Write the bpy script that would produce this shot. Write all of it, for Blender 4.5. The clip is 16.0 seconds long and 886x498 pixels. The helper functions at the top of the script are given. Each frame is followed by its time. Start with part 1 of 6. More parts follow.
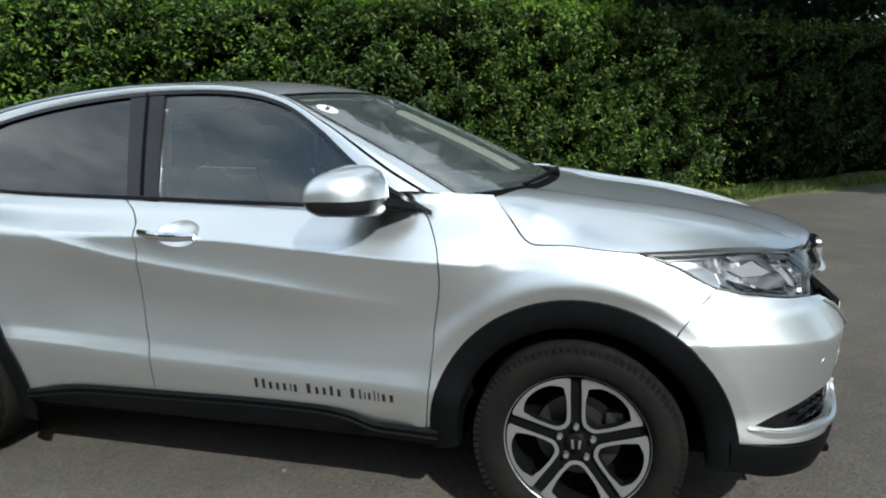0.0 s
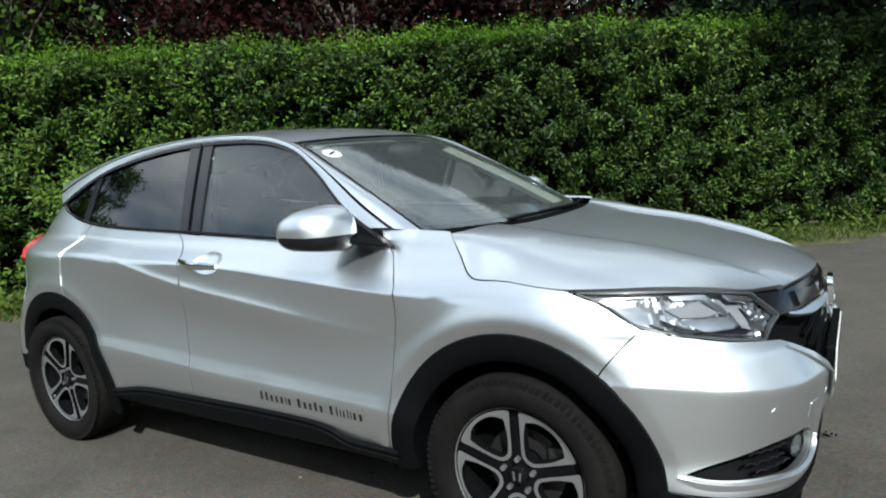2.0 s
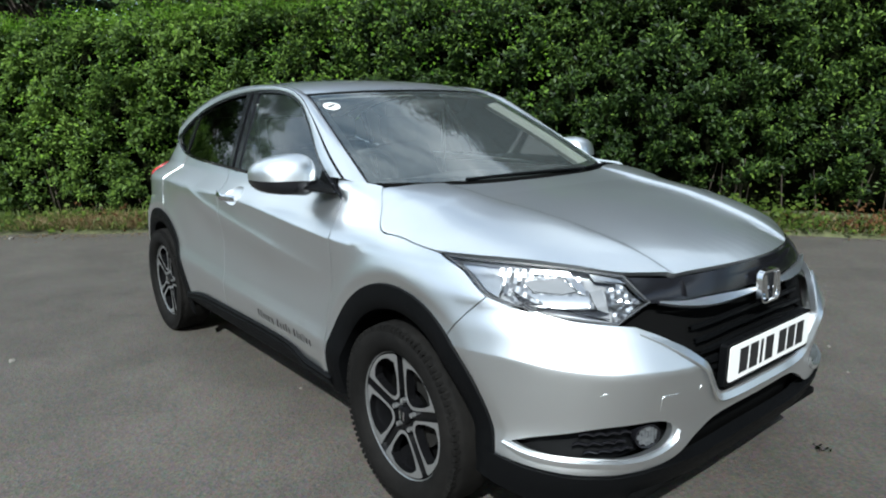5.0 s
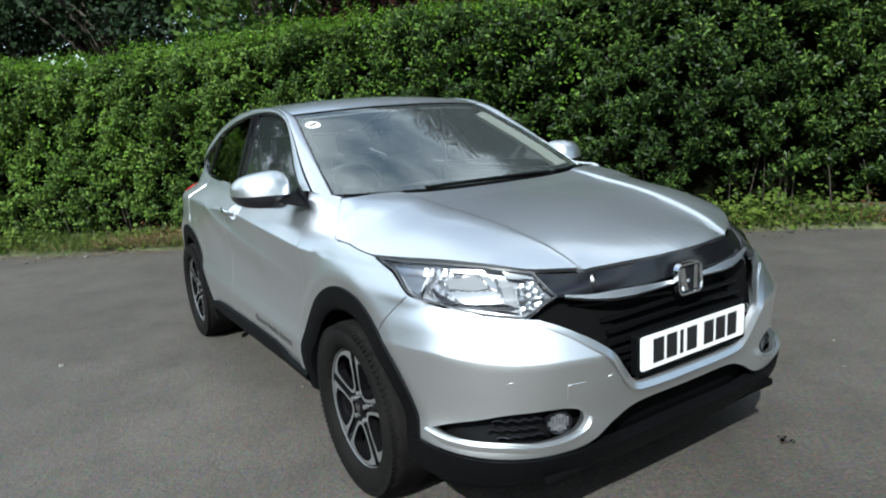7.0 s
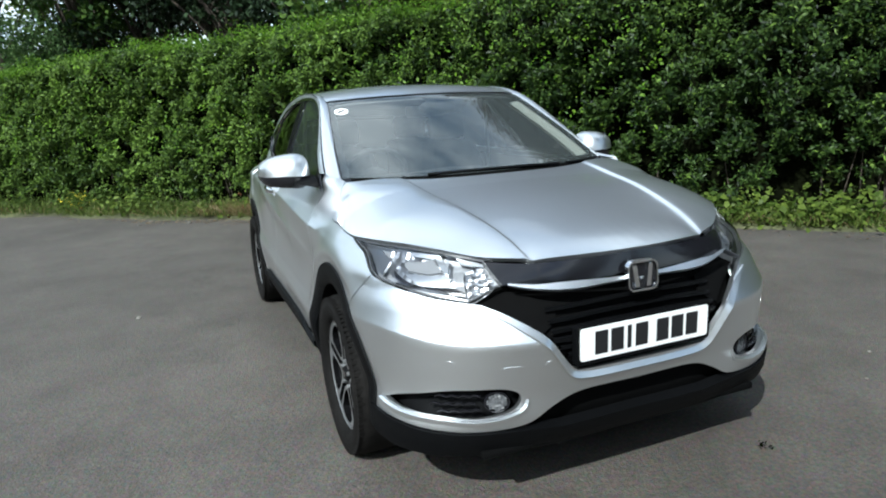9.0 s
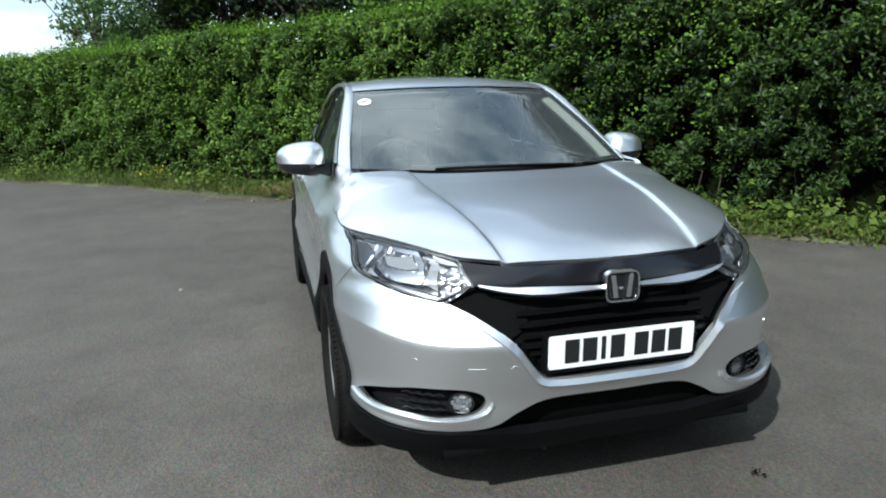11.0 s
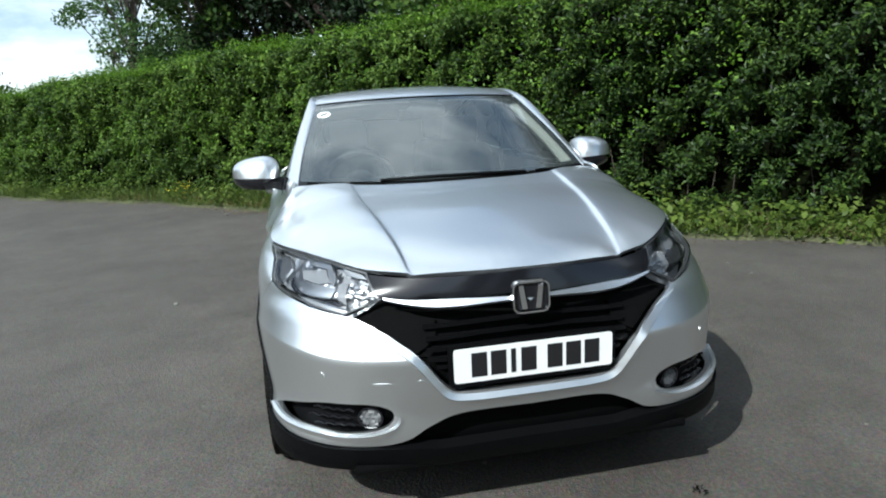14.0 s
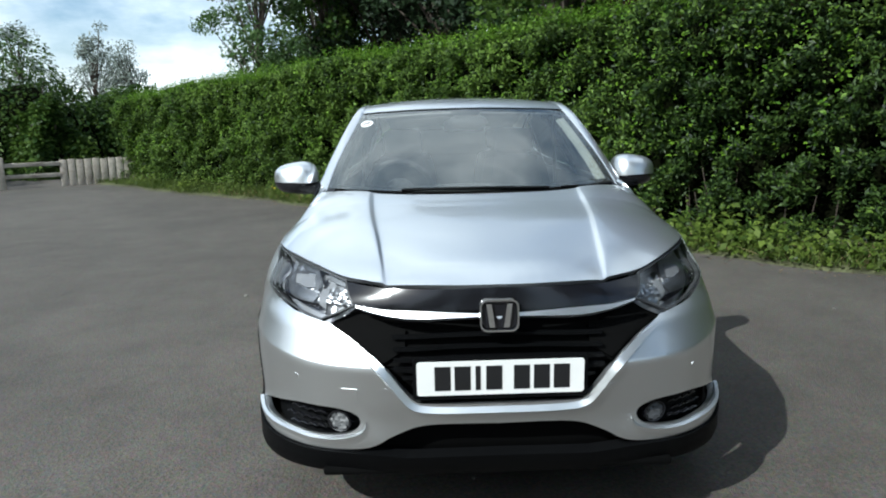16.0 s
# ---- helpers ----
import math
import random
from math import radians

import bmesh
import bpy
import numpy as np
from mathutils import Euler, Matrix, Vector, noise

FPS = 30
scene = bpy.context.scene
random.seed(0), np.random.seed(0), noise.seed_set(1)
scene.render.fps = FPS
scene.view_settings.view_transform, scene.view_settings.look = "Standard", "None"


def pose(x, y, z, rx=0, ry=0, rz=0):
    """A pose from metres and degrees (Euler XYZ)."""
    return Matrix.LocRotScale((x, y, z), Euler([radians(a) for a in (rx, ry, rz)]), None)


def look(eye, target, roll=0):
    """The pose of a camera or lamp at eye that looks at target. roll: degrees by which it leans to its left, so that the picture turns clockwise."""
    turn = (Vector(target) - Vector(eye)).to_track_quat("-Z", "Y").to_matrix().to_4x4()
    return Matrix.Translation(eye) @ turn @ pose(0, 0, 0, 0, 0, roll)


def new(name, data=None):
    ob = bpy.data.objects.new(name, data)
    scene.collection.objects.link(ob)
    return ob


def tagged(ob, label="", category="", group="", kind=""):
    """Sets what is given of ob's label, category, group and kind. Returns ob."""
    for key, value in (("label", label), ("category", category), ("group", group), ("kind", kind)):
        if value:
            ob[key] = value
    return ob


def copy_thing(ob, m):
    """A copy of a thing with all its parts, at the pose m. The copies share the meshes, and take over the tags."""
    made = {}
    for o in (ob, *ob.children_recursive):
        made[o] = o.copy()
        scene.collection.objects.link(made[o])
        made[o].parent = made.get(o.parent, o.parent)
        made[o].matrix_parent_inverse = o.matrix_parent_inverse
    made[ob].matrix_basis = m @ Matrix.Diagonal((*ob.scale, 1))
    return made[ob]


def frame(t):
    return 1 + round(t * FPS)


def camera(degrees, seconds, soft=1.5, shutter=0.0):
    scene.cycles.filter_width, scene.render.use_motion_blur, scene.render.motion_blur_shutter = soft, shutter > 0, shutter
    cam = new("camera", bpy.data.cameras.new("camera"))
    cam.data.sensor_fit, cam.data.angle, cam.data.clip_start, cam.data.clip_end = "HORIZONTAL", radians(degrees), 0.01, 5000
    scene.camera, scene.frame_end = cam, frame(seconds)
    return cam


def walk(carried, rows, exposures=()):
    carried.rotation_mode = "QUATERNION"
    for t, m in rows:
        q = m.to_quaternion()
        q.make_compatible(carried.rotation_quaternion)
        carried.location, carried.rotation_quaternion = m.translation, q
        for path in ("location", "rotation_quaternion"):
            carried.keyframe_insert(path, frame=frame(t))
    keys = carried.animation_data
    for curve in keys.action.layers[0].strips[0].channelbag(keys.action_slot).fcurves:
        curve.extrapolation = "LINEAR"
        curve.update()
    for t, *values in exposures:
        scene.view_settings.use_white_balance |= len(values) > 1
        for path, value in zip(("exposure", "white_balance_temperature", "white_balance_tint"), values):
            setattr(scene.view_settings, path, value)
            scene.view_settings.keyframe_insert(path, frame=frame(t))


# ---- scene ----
cam = camera(67.5, 16.0, 2.0)
PATH = [
    (0, (0.167, -2.784, 1.327), (-0.391, -0.901, 0.95), -2.1),
    (0.5, (0.368, -2.686, 1.351), (-0.216, -0.8, 1.034), -3.1),
    (1, (0.579, -2.686, 1.358), (-0.32, -0.922, 1.069), -2.6),
    (1.5, (0.784, -2.692, 1.37), (-0.217, -0.983, 1.099), -2.8),
    (2, (0.903, -2.612, 1.341), (-0.158, -0.939, 1.068), -3.9),
    (2.5, (1.044, -2.463, 1.342), (-0.077, -0.841, 1.005), -2.6),
    (3, (1.176, -2.4, 1.341), (-0.068, -0.871, 1.004), -4.0),
    (3.5, (1.421, -2.351, 1.363), (0.044, -0.94, 1.025), -3.9),
    (4, (1.561, -2.315, 1.358), (0.145, -0.95, 0.995), -3.8),
    (4.5, (1.671, -2.167, 1.345), (0.187, -0.88, 0.967), -1.6),
    (4.7, (1.704, -2.113, 1.353), (0.199, -0.855, 0.962), -1.3),
    (6.8, (2.166, -1.802, 1.362), (0.505, -0.756, 0.977), -4.0),
    (7, (2.184, -1.763, 1.355), (0.512, -0.731, 0.979), -4.4),
    (7.5, (2.24, -1.637, 1.355), (0.519, -0.703, 0.947), -2.8),
    (8, (2.345, -1.553, 1.372), (0.531, -0.787, 1.019), -2.9),
    (8.5, (2.481, -1.448, 1.377), (0.65, -0.751, 0.975), -2.2),
    (9, (2.554, -1.395, 1.373), (0.737, -0.668, 0.96), -3.2),
    (9.2, (2.554, -1.374, 1.37), (0.743, -0.628, 0.963), -3.8),
    (11.3, (2.705, -1.025, 1.395), (0.815, -0.545, 0.952), -0.6),
    (11.5, (2.752, -0.989, 1.4), (0.86, -0.519, 0.956), -0.6),
    (12, (2.797, -0.927, 1.401), (0.904, -0.431, 0.986), -3.1),
    (12.5, (2.745, -0.867, 1.378), (0.857, -0.356, 0.959), -1.4),
    (13, (2.698, -0.781, 1.382), (0.809, -0.304, 0.932), -1.9),
    (13.5, (2.684, -0.704, 1.375), (0.782, -0.267, 0.935), -1.2),
    (14, (2.723, -0.64, 1.379), (0.801, -0.265, 0.97), -3.0),
    (14.5, (2.8, -0.499, 1.384), (0.862, -0.271, 0.945), -2.0),
    (15, (2.855, -0.394, 1.385), (0.902, -0.279, 0.967), -2.1),
    (15.5, (2.825, -0.301, 1.379), (0.875, -0.192, 0.951), -1.1),
    (16, (2.789, -0.209, 1.388), (0.825, -0.169, 1.012), -1.3),
]
walk(cam, [(t, look(eye, target, roll)) for t, eye, target, roll in PATH], [(0, 0.30, 6050, 2), (1.5, 0.31, 5990, 2), (4, 0.38, 5840, 2), (8, 0.51, 5740, 2), (13, 0.43, 5750, 2), (16, 0.27, 5800, 2)])

# ---- light and sky ----
SUN = Vector((0.77, -0.88, 1.0)).normalized()
world = bpy.data.worlds.new("sky")
scene.world = world
world.use_nodes = True
wt = world.node_tree
wt.nodes.clear()


def node(tree, kind, links=(), **values):
    """A node with its settings and inputs; links are (input, socket) pairs."""
    n = tree.nodes.new(kind)
    for key, value in values.items():
        if key in n.inputs:
            n.inputs[key].default_value = value
        else:
            setattr(n, key, value)
    for key, socket in links:
        tree.links.new(socket, n.inputs[key])
    return n


sky = node(wt, "ShaderNodeTexSky", sky_type="NISHITA", sun_disc=False, sun_elevation=math.asin(SUN.z), sun_rotation=math.atan2(SUN.x, SUN.y), air_density=1.0, dust_density=1.5)
w_co = node(wt, "ShaderNodeTexCoord")
w_map = node(wt, "ShaderNodeMapping", [("Vector", w_co.outputs["Generated"])])
w_map.inputs["Scale"].default_value = (1.0, 1.0, 2.6)
clouds = node(wt, "ShaderNodeTexNoise", [("Vector", w_map.outputs[0])], Scale=2.1, Detail=9.0, Roughness=0.58)
cover = node(wt, "ShaderNodeValToRGB", [("Fac", clouds.outputs[0])])
cover.color_ramp.elements[0].position, cover.color_ramp.elements[1].position = 0.40, 0.62
shade_noise = node(wt, "ShaderNodeTexNoise", [("Vector", w_map.outputs[0])], Scale=5.0, Detail=6.0, Roughness=0.6)
shade_map = node(wt, "ShaderNodeMapRange", [("Value", shade_noise.outputs[0])])
shade_map.inputs["From Min"].default_value, shade_map.inputs["From Max"].default_value = 0.30, 0.68
cloud_col = node(wt, "ShaderNodeMix", [("Factor", shade_map.outputs[0])], data_type="RGBA")
cloud_col.inputs["A"].default_value = (5.2, 5.6, 6.1, 1)
cloud_col.inputs["B"].default_value = (10.5, 10.5, 10.4, 1)
sky_mix = node(wt, "ShaderNodeMix", [("Factor", cover.outputs[0]), ("A", sky.outputs[0]), ("B", cloud_col.outputs["Result"])], data_type="RGBA")
w_bg = node(wt, "ShaderNodeBackground", [("Color", sky_mix.outputs["Result"])], Strength=0.130)
node(wt, "ShaderNodeOutputWorld", [("Surface", w_bg.outputs[0])])

sun = new("sun", bpy.data.lights.new("sun", "SUN"))
sun.data.energy, sun.data.angle, sun.data.color = 5.0, radians(0.55), (1.0, 0.955, 0.89)
sun.matrix_world = look(SUN * 60, (0, 0, 0))

# ---- materials ----


def material(name, colour, rough=0.5, metal=0.0, vary=0.0, scale=20.0, bump=0.0, bump_scale=200.0, second=None, rough_vary=0.0, **extra):
    """A principled surface with variation at a coarse and a fine scale."""
    m = bpy.data.materials.new(name)
    m.use_nodes = True
    t = m.node_tree
    t.nodes.clear()
    out = node(t, "ShaderNodeOutputMaterial")
    p = node(t, "ShaderNodeBsdfPrincipled", Roughness=rough, Metallic=metal)
    p.inputs["Base Color"].default_value = (*colour, 1)
    for key, value in extra.items():
        p.inputs[key.replace("_", " ")].default_value = value
    t.links.new(p.outputs[0], out.inputs[0])
    if vary or bump or rough_vary or second:
        co = node(t, "ShaderNodeTexCoord").outputs["Object"]
    if vary or second:
        n1 = node(t, "ShaderNodeTexNoise", [("Vector", co)], Scale=scale, Detail=6.0, Roughness=0.65)
        n2 = node(t, "ShaderNodeTexNoise", [("Vector", co)], Scale=scale * 0.13, Detail=3.0)
        both = node(t, "ShaderNodeMath", [(0, n1.outputs[0]), (1, n2.outputs[0])], operation="ADD")
        fac = node(t, "ShaderNodeMapRange", [("Value", both.outputs[0])])
        fac.inputs["From Min"].default_value, fac.inputs["From Max"].default_value = 0.7, 1.3
        mix = node(t, "ShaderNodeMix", [("Factor", fac.outputs[0])], data_type="RGBA")
        other = second or colour
        mix.inputs["A"].default_value = (*[c * (1 - vary) for c in colour], 1)
        mix.inputs["B"].default_value = (*[c * (1 + vary) for c in other], 1)
        t.links.new(mix.outputs["Result"], p.inputs["Base Color"])
    if rough_vary:
        n4 = node(t, "ShaderNodeTexNoise", [("Vector", co)], Scale=9.0, Detail=5.0)
        r4 = node(t, "ShaderNodeMapRange", [("Value", n4.outputs[0])])
        r4.inputs["To Min"].default_value, r4.inputs["To Max"].default_value = rough - rough_vary, rough + rough_vary
        t.links.new(r4.outputs[0], p.inputs["Roughness"])
    if bump:
        n3 = node(t, "ShaderNodeTexNoise", [("Vector", co)], Scale=bump_scale, Detail=4.0, Roughness=0.6)
        b = node(t, "ShaderNodeBump", [("Height", n3.outputs[0])], Strength=bump, Distance=0.01)
        t.links.new(b.outputs[0], p.inputs["Normal"])
    return m


def leaf_material(name, dark, light, gloss=0.45, thin=0.35):
    """Leaves: colour by piece, a waxy face and some light through the blade."""
    m = bpy.data.materials.new(name)
    m.use_nodes = True
    t = m.node_tree
    t.nodes.clear()
    geo = node(t, "ShaderNodeNewGeometry")
    co = node(t, "ShaderNodeTexCoord").outputs["Object"]
    patchy = node(t, "ShaderNodeTexNoise", [("Vector", co)], Scale=0.9, Detail=4.0)
    f = node(t, "ShaderNodeMath", [(0, geo.outputs["Random Per Island"]), (1, patchy.outputs[0])], operation="MULTIPLY_ADD")
    f.inputs[2].default_value = -0.05
    ramp = node(t, "ShaderNodeMapRange", [("Value", f.outputs[0])])
    ramp.inputs["From Min"].default_value, ramp.inputs["From Max"].default_value = 0.0, 0.55
    mix = node(t, "ShaderNodeMix", [("Factor", ramp.outputs[0])], data_type="RGBA")
    mix.inputs["A"].default_value, mix.inputs["B"].default_value = (*dark, 1), (*light, 1)
    p = node(t, "ShaderNodeBsdfPrincipled", [("Base Color", mix.outputs["Result"])], Roughness=gloss)
    p.inputs["Specular IOR Level"].default_value = 0.16
    tr = node(t, "ShaderNodeBsdfTranslucent", [("Color", mix.outputs["Result"])])
    add = node(t, "ShaderNodeMixShader", [(1, p.outputs[0]), (2, tr.outputs[0])], Fac=thin)
    node(t, "ShaderNodeOutputMaterial", [("Surface", add.outputs[0])])
    return m


def glass_material(name, tint, gloss=0.02, ior=1.5, film=0.0):
    """A thin pane: tinted see-through with a Fresnel mirror on it."""
    m = bpy.data.materials.new(name)
    m.use_nodes = True
    t = m.node_tree
    t.nodes.clear()
    fr = node(t, "ShaderNodeFresnel", IOR=ior)
    tr = node(t, "ShaderNodeBsdfTransparent")
    tr.inputs["Color"].default_value = (*tint, 1)
    gl = node(t, "ShaderNodeBsdfGlossy", Roughness=gloss)
    mx = node(t, "ShaderNodeMixShader", [(0, fr.outputs[0]), (1, tr.outputs[0]), (2, gl.outputs[0])])
    # pale film: dust, and the veil of reflected sky put in as colour
    if film:
        dust_veil = node(t, "ShaderNodeBsdfDiffuse", Color=(0.62, 0.74, 0.73, 1))
        mx = node(t, "ShaderNodeMixShader", [(1, mx.outputs[0]), (2, dust_veil.outputs[0])], Fac=film)
    node(t, "ShaderNodeOutputMaterial", [("Surface", mx.outputs[0])])
    return m


PAINT = material("silver_paint", (0.84, 0.86, 0.872), 0.39, 1.0, rough_vary=0.02, Coat_Weight=1.0, Coat_Roughness=0.03)
BLACK_GLOSS = material("gloss_black_plastic", (0.008, 0.008, 0.010), 0.14, vary=0.1, rough_vary=0.03)
BLACK_TRIM = material("textured_black_plastic", (0.0033, 0.0035, 0.0039), 0.5, vary=0.12, bump=0.25, bump_scale=700.0, Specular_IOR_Level=0.07)
# near-black carries the shade of openings and the underside; also seams and screen border
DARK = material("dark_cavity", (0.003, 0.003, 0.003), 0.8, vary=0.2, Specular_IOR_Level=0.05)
CHROME = material("chrome", (0.86, 0.87, 0.88), 0.07, 1.0, rough_vary=0.02)
BRIGHT_TRIM = material("bright_trim", (0.92, 0.93, 0.94), 0.34, 1.0, rough_vary=0.02)
RUBBER = material("tyre_rubber", (0.0068, 0.0065, 0.0063), 0.75, vary=0.25, scale=40.0, second=(0.0100, 0.0093, 0.0086), bump=0.2, bump_scale=400.0, Specular_IOR_Level=0.08)
ALLOY = material("machined_alloy", (0.50, 0.505, 0.51), 0.30, 0.85, vary=0.03, scale=200.0, rough_vary=0.05)
ALLOY_BLACK = material("black_alloy_paint", (0.005, 0.005, 0.0055), 0.24, vary=0.2, Specular_IOR_Level=0.12)
STEEL = material("worn_steel", (0.07, 0.068, 0.065), 0.45, 0.8, vary=0.2, scale=60.0)
GLASS_SCREEN = glass_material("windscreen_glass", (0.74, 0.80, 0.78), 0.02, 2.6, 0.045)
GLASS_SIDE = glass_material("side_glass", (0.58, 0.66, 0.65), 0.02, 2.1, 0.02)
GLASS_REAR = glass_material("privacy_glass", (0.08, 0.09, 0.10), 0.02, 2.1)
SATIN = material("satin_grey_plastic", (0.46, 0.47, 0.49), 0.3, 0.6, vary=0.1, scale=60.0)
LENS = glass_material("clear_lens", (0.93, 0.94, 0.95), 0.01, 1.45)
RED_LENS = material("red_lens", (0.35, 0.012, 0.012), 0.1, vary=0.2, scale=60.0, Coat_Weight=0.6)
PLATE = material("reflective_white", (0.80, 0.80, 0.78), 0.35, vary=0.02)
INK = material("black_print", (0.012, 0.012, 0.013), 0.4, vary=0.1)
CLOTH = material("grey_cloth", (0.10, 0.10, 0.105), 0.9, vary=0.2, scale=80.0, bump=0.2, bump_scale=600.0)
LINING = material("grey_lining", (0.22, 0.22, 0.21), 0.9, vary=0.05, bump=0.1)
DASH = material("dash_plastic", (0.035, 0.035, 0.037), 0.7, vary=0.15, bump=0.15, bump_scale=500.0)
TIMBER = material("weathered_timber", (0.36, 0.31, 0.25), 0.85, vary=0.25, scale=18.0, second=(0.44, 0.40, 0.34), bump=0.4, bump_scale=60.0)
BARK = material("bark", (0.07, 0.055, 0.042), 0.9, vary=0.35, scale=14.0, bump=0.6, bump_scale=40.0)
# near-black green: shade inside hedge and bushes put into colour; also the seedling
CORE = material("near_black_shade", (0.004, 0.005, 0.002), 0.95, vary=0.6, scale=9.0, bump=0.5, bump_scale=30.0, Specular_IOR_Level=0.02)
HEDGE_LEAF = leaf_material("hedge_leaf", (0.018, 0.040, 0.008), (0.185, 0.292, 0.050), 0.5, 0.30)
# darker copy of the hedge leaf, its colour carrying shade
SHADE_HEDGE_LEAF = leaf_material("shade_hedge_leaf", (0.006, 0.015, 0.004), (0.060, 0.106, 0.020), 0.45, 0.20)
WEED_LEAF = leaf_material("weed_leaf", (0.035, 0.062, 0.010), (0.15, 0.205, 0.036))
SHOOT_LEAF = leaf_material("young_leaf", (0.05, 0.12, 0.008), (0.19, 0.33, 0.030))
COPPER_LEAF = leaf_material("copper_leaf", (0.010, 0.004, 0.004), (0.050, 0.013, 0.013))
FIR_LEAF = leaf_material("fir_needles", (0.009, 0.018, 0.008), (0.040, 0.070, 0.027), 0.6, 0.12)
BIRCH_LEAF = leaf_material("light_leaf", (0.05, 0.10, 0.03), (0.17, 0.26, 0.09))
WILLOW_LEAF = leaf_material("grey_leaf", (0.17, 0.20, 0.17), (0.42, 0.46, 0.41))
BUSH_LEAF = leaf_material("bush_leaf", (0.026, 0.058, 0.012), (0.110, 0.175, 0.030))
GRASS = leaf_material("grass_blade", (0.04, 0.07, 0.012), (0.16, 0.20, 0.05))
DRY = leaf_material("dry_grass", (0.16, 0.11, 0.05), (0.34, 0.27, 0.15))
WITHERED = leaf_material("withered_leaf", (0.045, 0.022, 0.010), (0.17, 0.085, 0.035))
FLOWER = material("yellow_petal", (0.62, 0.50, 0.03), 0.6, vary=0.2)


def asphalt_material():
    """Old tarmac: chips, worn pale patches, damp-looking stains and a few cracks."""
    m = bpy.data.materials.new("asphalt")
    m.use_nodes = True
    t = m.node_tree
    t.nodes.clear()
    co = node(t, "ShaderNodeTexCoord").outputs["Object"]
    chips = node(t, "ShaderNodeTexVoronoi", [("Vector", co)], Scale=95.0)
    fine = node(t, "ShaderNodeTexNoise", [("Vector", co)], Scale=60.0, Detail=8.0, Roughness=0.75)
    mid = node(t, "ShaderNodeTexNoise", [("Vector", co)], Scale=2.2, Detail=7.0, Roughness=0.6)
    wide = node(t, "ShaderNodeTexNoise", [("Vector", co)], Scale=0.35, Detail=4.0)
    s1 = node(t, "ShaderNodeMath", [(0, mid.outputs[0]), (1, wide.outputs[0])], operation="ADD")
    f1 = node(t, "ShaderNodeMapRange", [("Value", s1.outputs[0])])
    f1.inputs["From Min"].default_value, f1.inputs["From Max"].default_value = 0.75, 1.25
    tone = node(t, "ShaderNodeMix", [("Factor", f1.outputs[0])], data_type="RGBA")
    tone.inputs["A"].default_value, tone.inputs["B"].default_value = (0.0540, 0.0455, 0.0355, 1), (0.0920, 0.0780, 0.0620, 1)
    grain = node(t, "ShaderNodeMix", [("A", tone.outputs["Result"]), ("B", chips.outputs["Color"])], data_type="RGBA", blend_type="OVERLAY")
    grain.inputs["Factor"].default_value = 0.30
    speck = node(t, "ShaderNodeMapRange", [("Value", fine.outputs[0])])
    speck.inputs["From Min"].default_value, speck.inputs["From Max"].default_value = 0.30, 0.75
    speck.inputs["To Min"].default_value, speck.inputs["To Max"].default_value = 0.5, 1.5
    col = node(t, "ShaderNodeMix", [("A", grain.outputs["Result"]), ("B", speck.outputs[0])], data_type="RGBA", blend_type="MULTIPLY")
    col.inputs["Factor"].default_value = 1.0
    grey = node(t, "ShaderNodeHueSaturation", [("Color", col.outputs["Result"])], Saturation=0.8)
    warp = node(t, "ShaderNodeTexNoise", [("Vector", co)], Scale=1.4, Detail=5.0)
    bend = node(t, "ShaderNodeVectorMath", [(0, co), (1, warp.outputs["Color"])], operation="ADD")
    cells = node(t, "ShaderNodeTexVoronoi", [("Vector", bend.outputs[0])], feature="DISTANCE_TO_EDGE", Scale=0.42)
    crack = node(t, "ShaderNodeMapRange", [("Value", cells.outputs["Distance"])])
    crack.inputs["From Max"].default_value = 0.006
    crack.inputs["To Min"].default_value, crack.inputs["To Max"].default_value = 0.84, 1.0
    dents = node(t, "ShaderNodeTexNoise", [("Vector", bend.outputs[0])], Scale=7.0, Detail=6.0, Roughness=0.7)
    scar = node(t, "ShaderNodeMapRange", [("Value", dents.outputs[0])])
    scar.inputs["From Min"].default_value, scar.inputs["From Max"].default_value = 0.56, 0.72
    scar.inputs["To Min"].default_value, scar.inputs["To Max"].default_value = 1.0, 0.72
    worn = node(t, "ShaderNodeMath", [(0, crack.outputs[0]), (1, scar.outputs[0])], operation="MULTIPLY")
    final = node(t, "ShaderNodeMix", [("A", grey.outputs[0]), ("B", worn.outputs[0])], data_type="RGBA", blend_type="MULTIPLY")
    final.inputs["Factor"].default_value = 1.0
    h = node(t, "ShaderNodeMath", [(0, chips.outputs["Distance"]), (1, fine.outputs[0])], operation="ADD")
    b = node(t, "ShaderNodeBump", [("Height", h.outputs[0])], Strength=0.5, Distance=0.006)
    p = node(t, "ShaderNodeBsdfPrincipled", [("Base Color", final.outputs["Result"]), ("Normal", b.outputs[0])], Roughness=0.82)
    node(t, "ShaderNodeOutputMaterial", [("Surface", p.outputs[0])])
    return m


ASPHALT = asphalt_material()

# ---- building tools ----


def make(name, verts, faces, mat, parent=None, label="", normals=None, smooth=True):
    """One mesh object from vertex and face rows, under a parent if one is given."""
    me = bpy.data.meshes.new(name)
    me.from_pydata([tuple(v) for v in verts], [], [tuple(f) for f in faces])
    me.materials.append(mat)
    me.update()
    me.shade_smooth() if smooth else me.shade_flat()
    if normals is not None:
        me.normals_split_custom_set_from_vertices([tuple(n) for n in normals])
    ob = new(name, me)
    if parent:
        ob.parent = parent
    if label:
        ob["label"] = label
    return ob


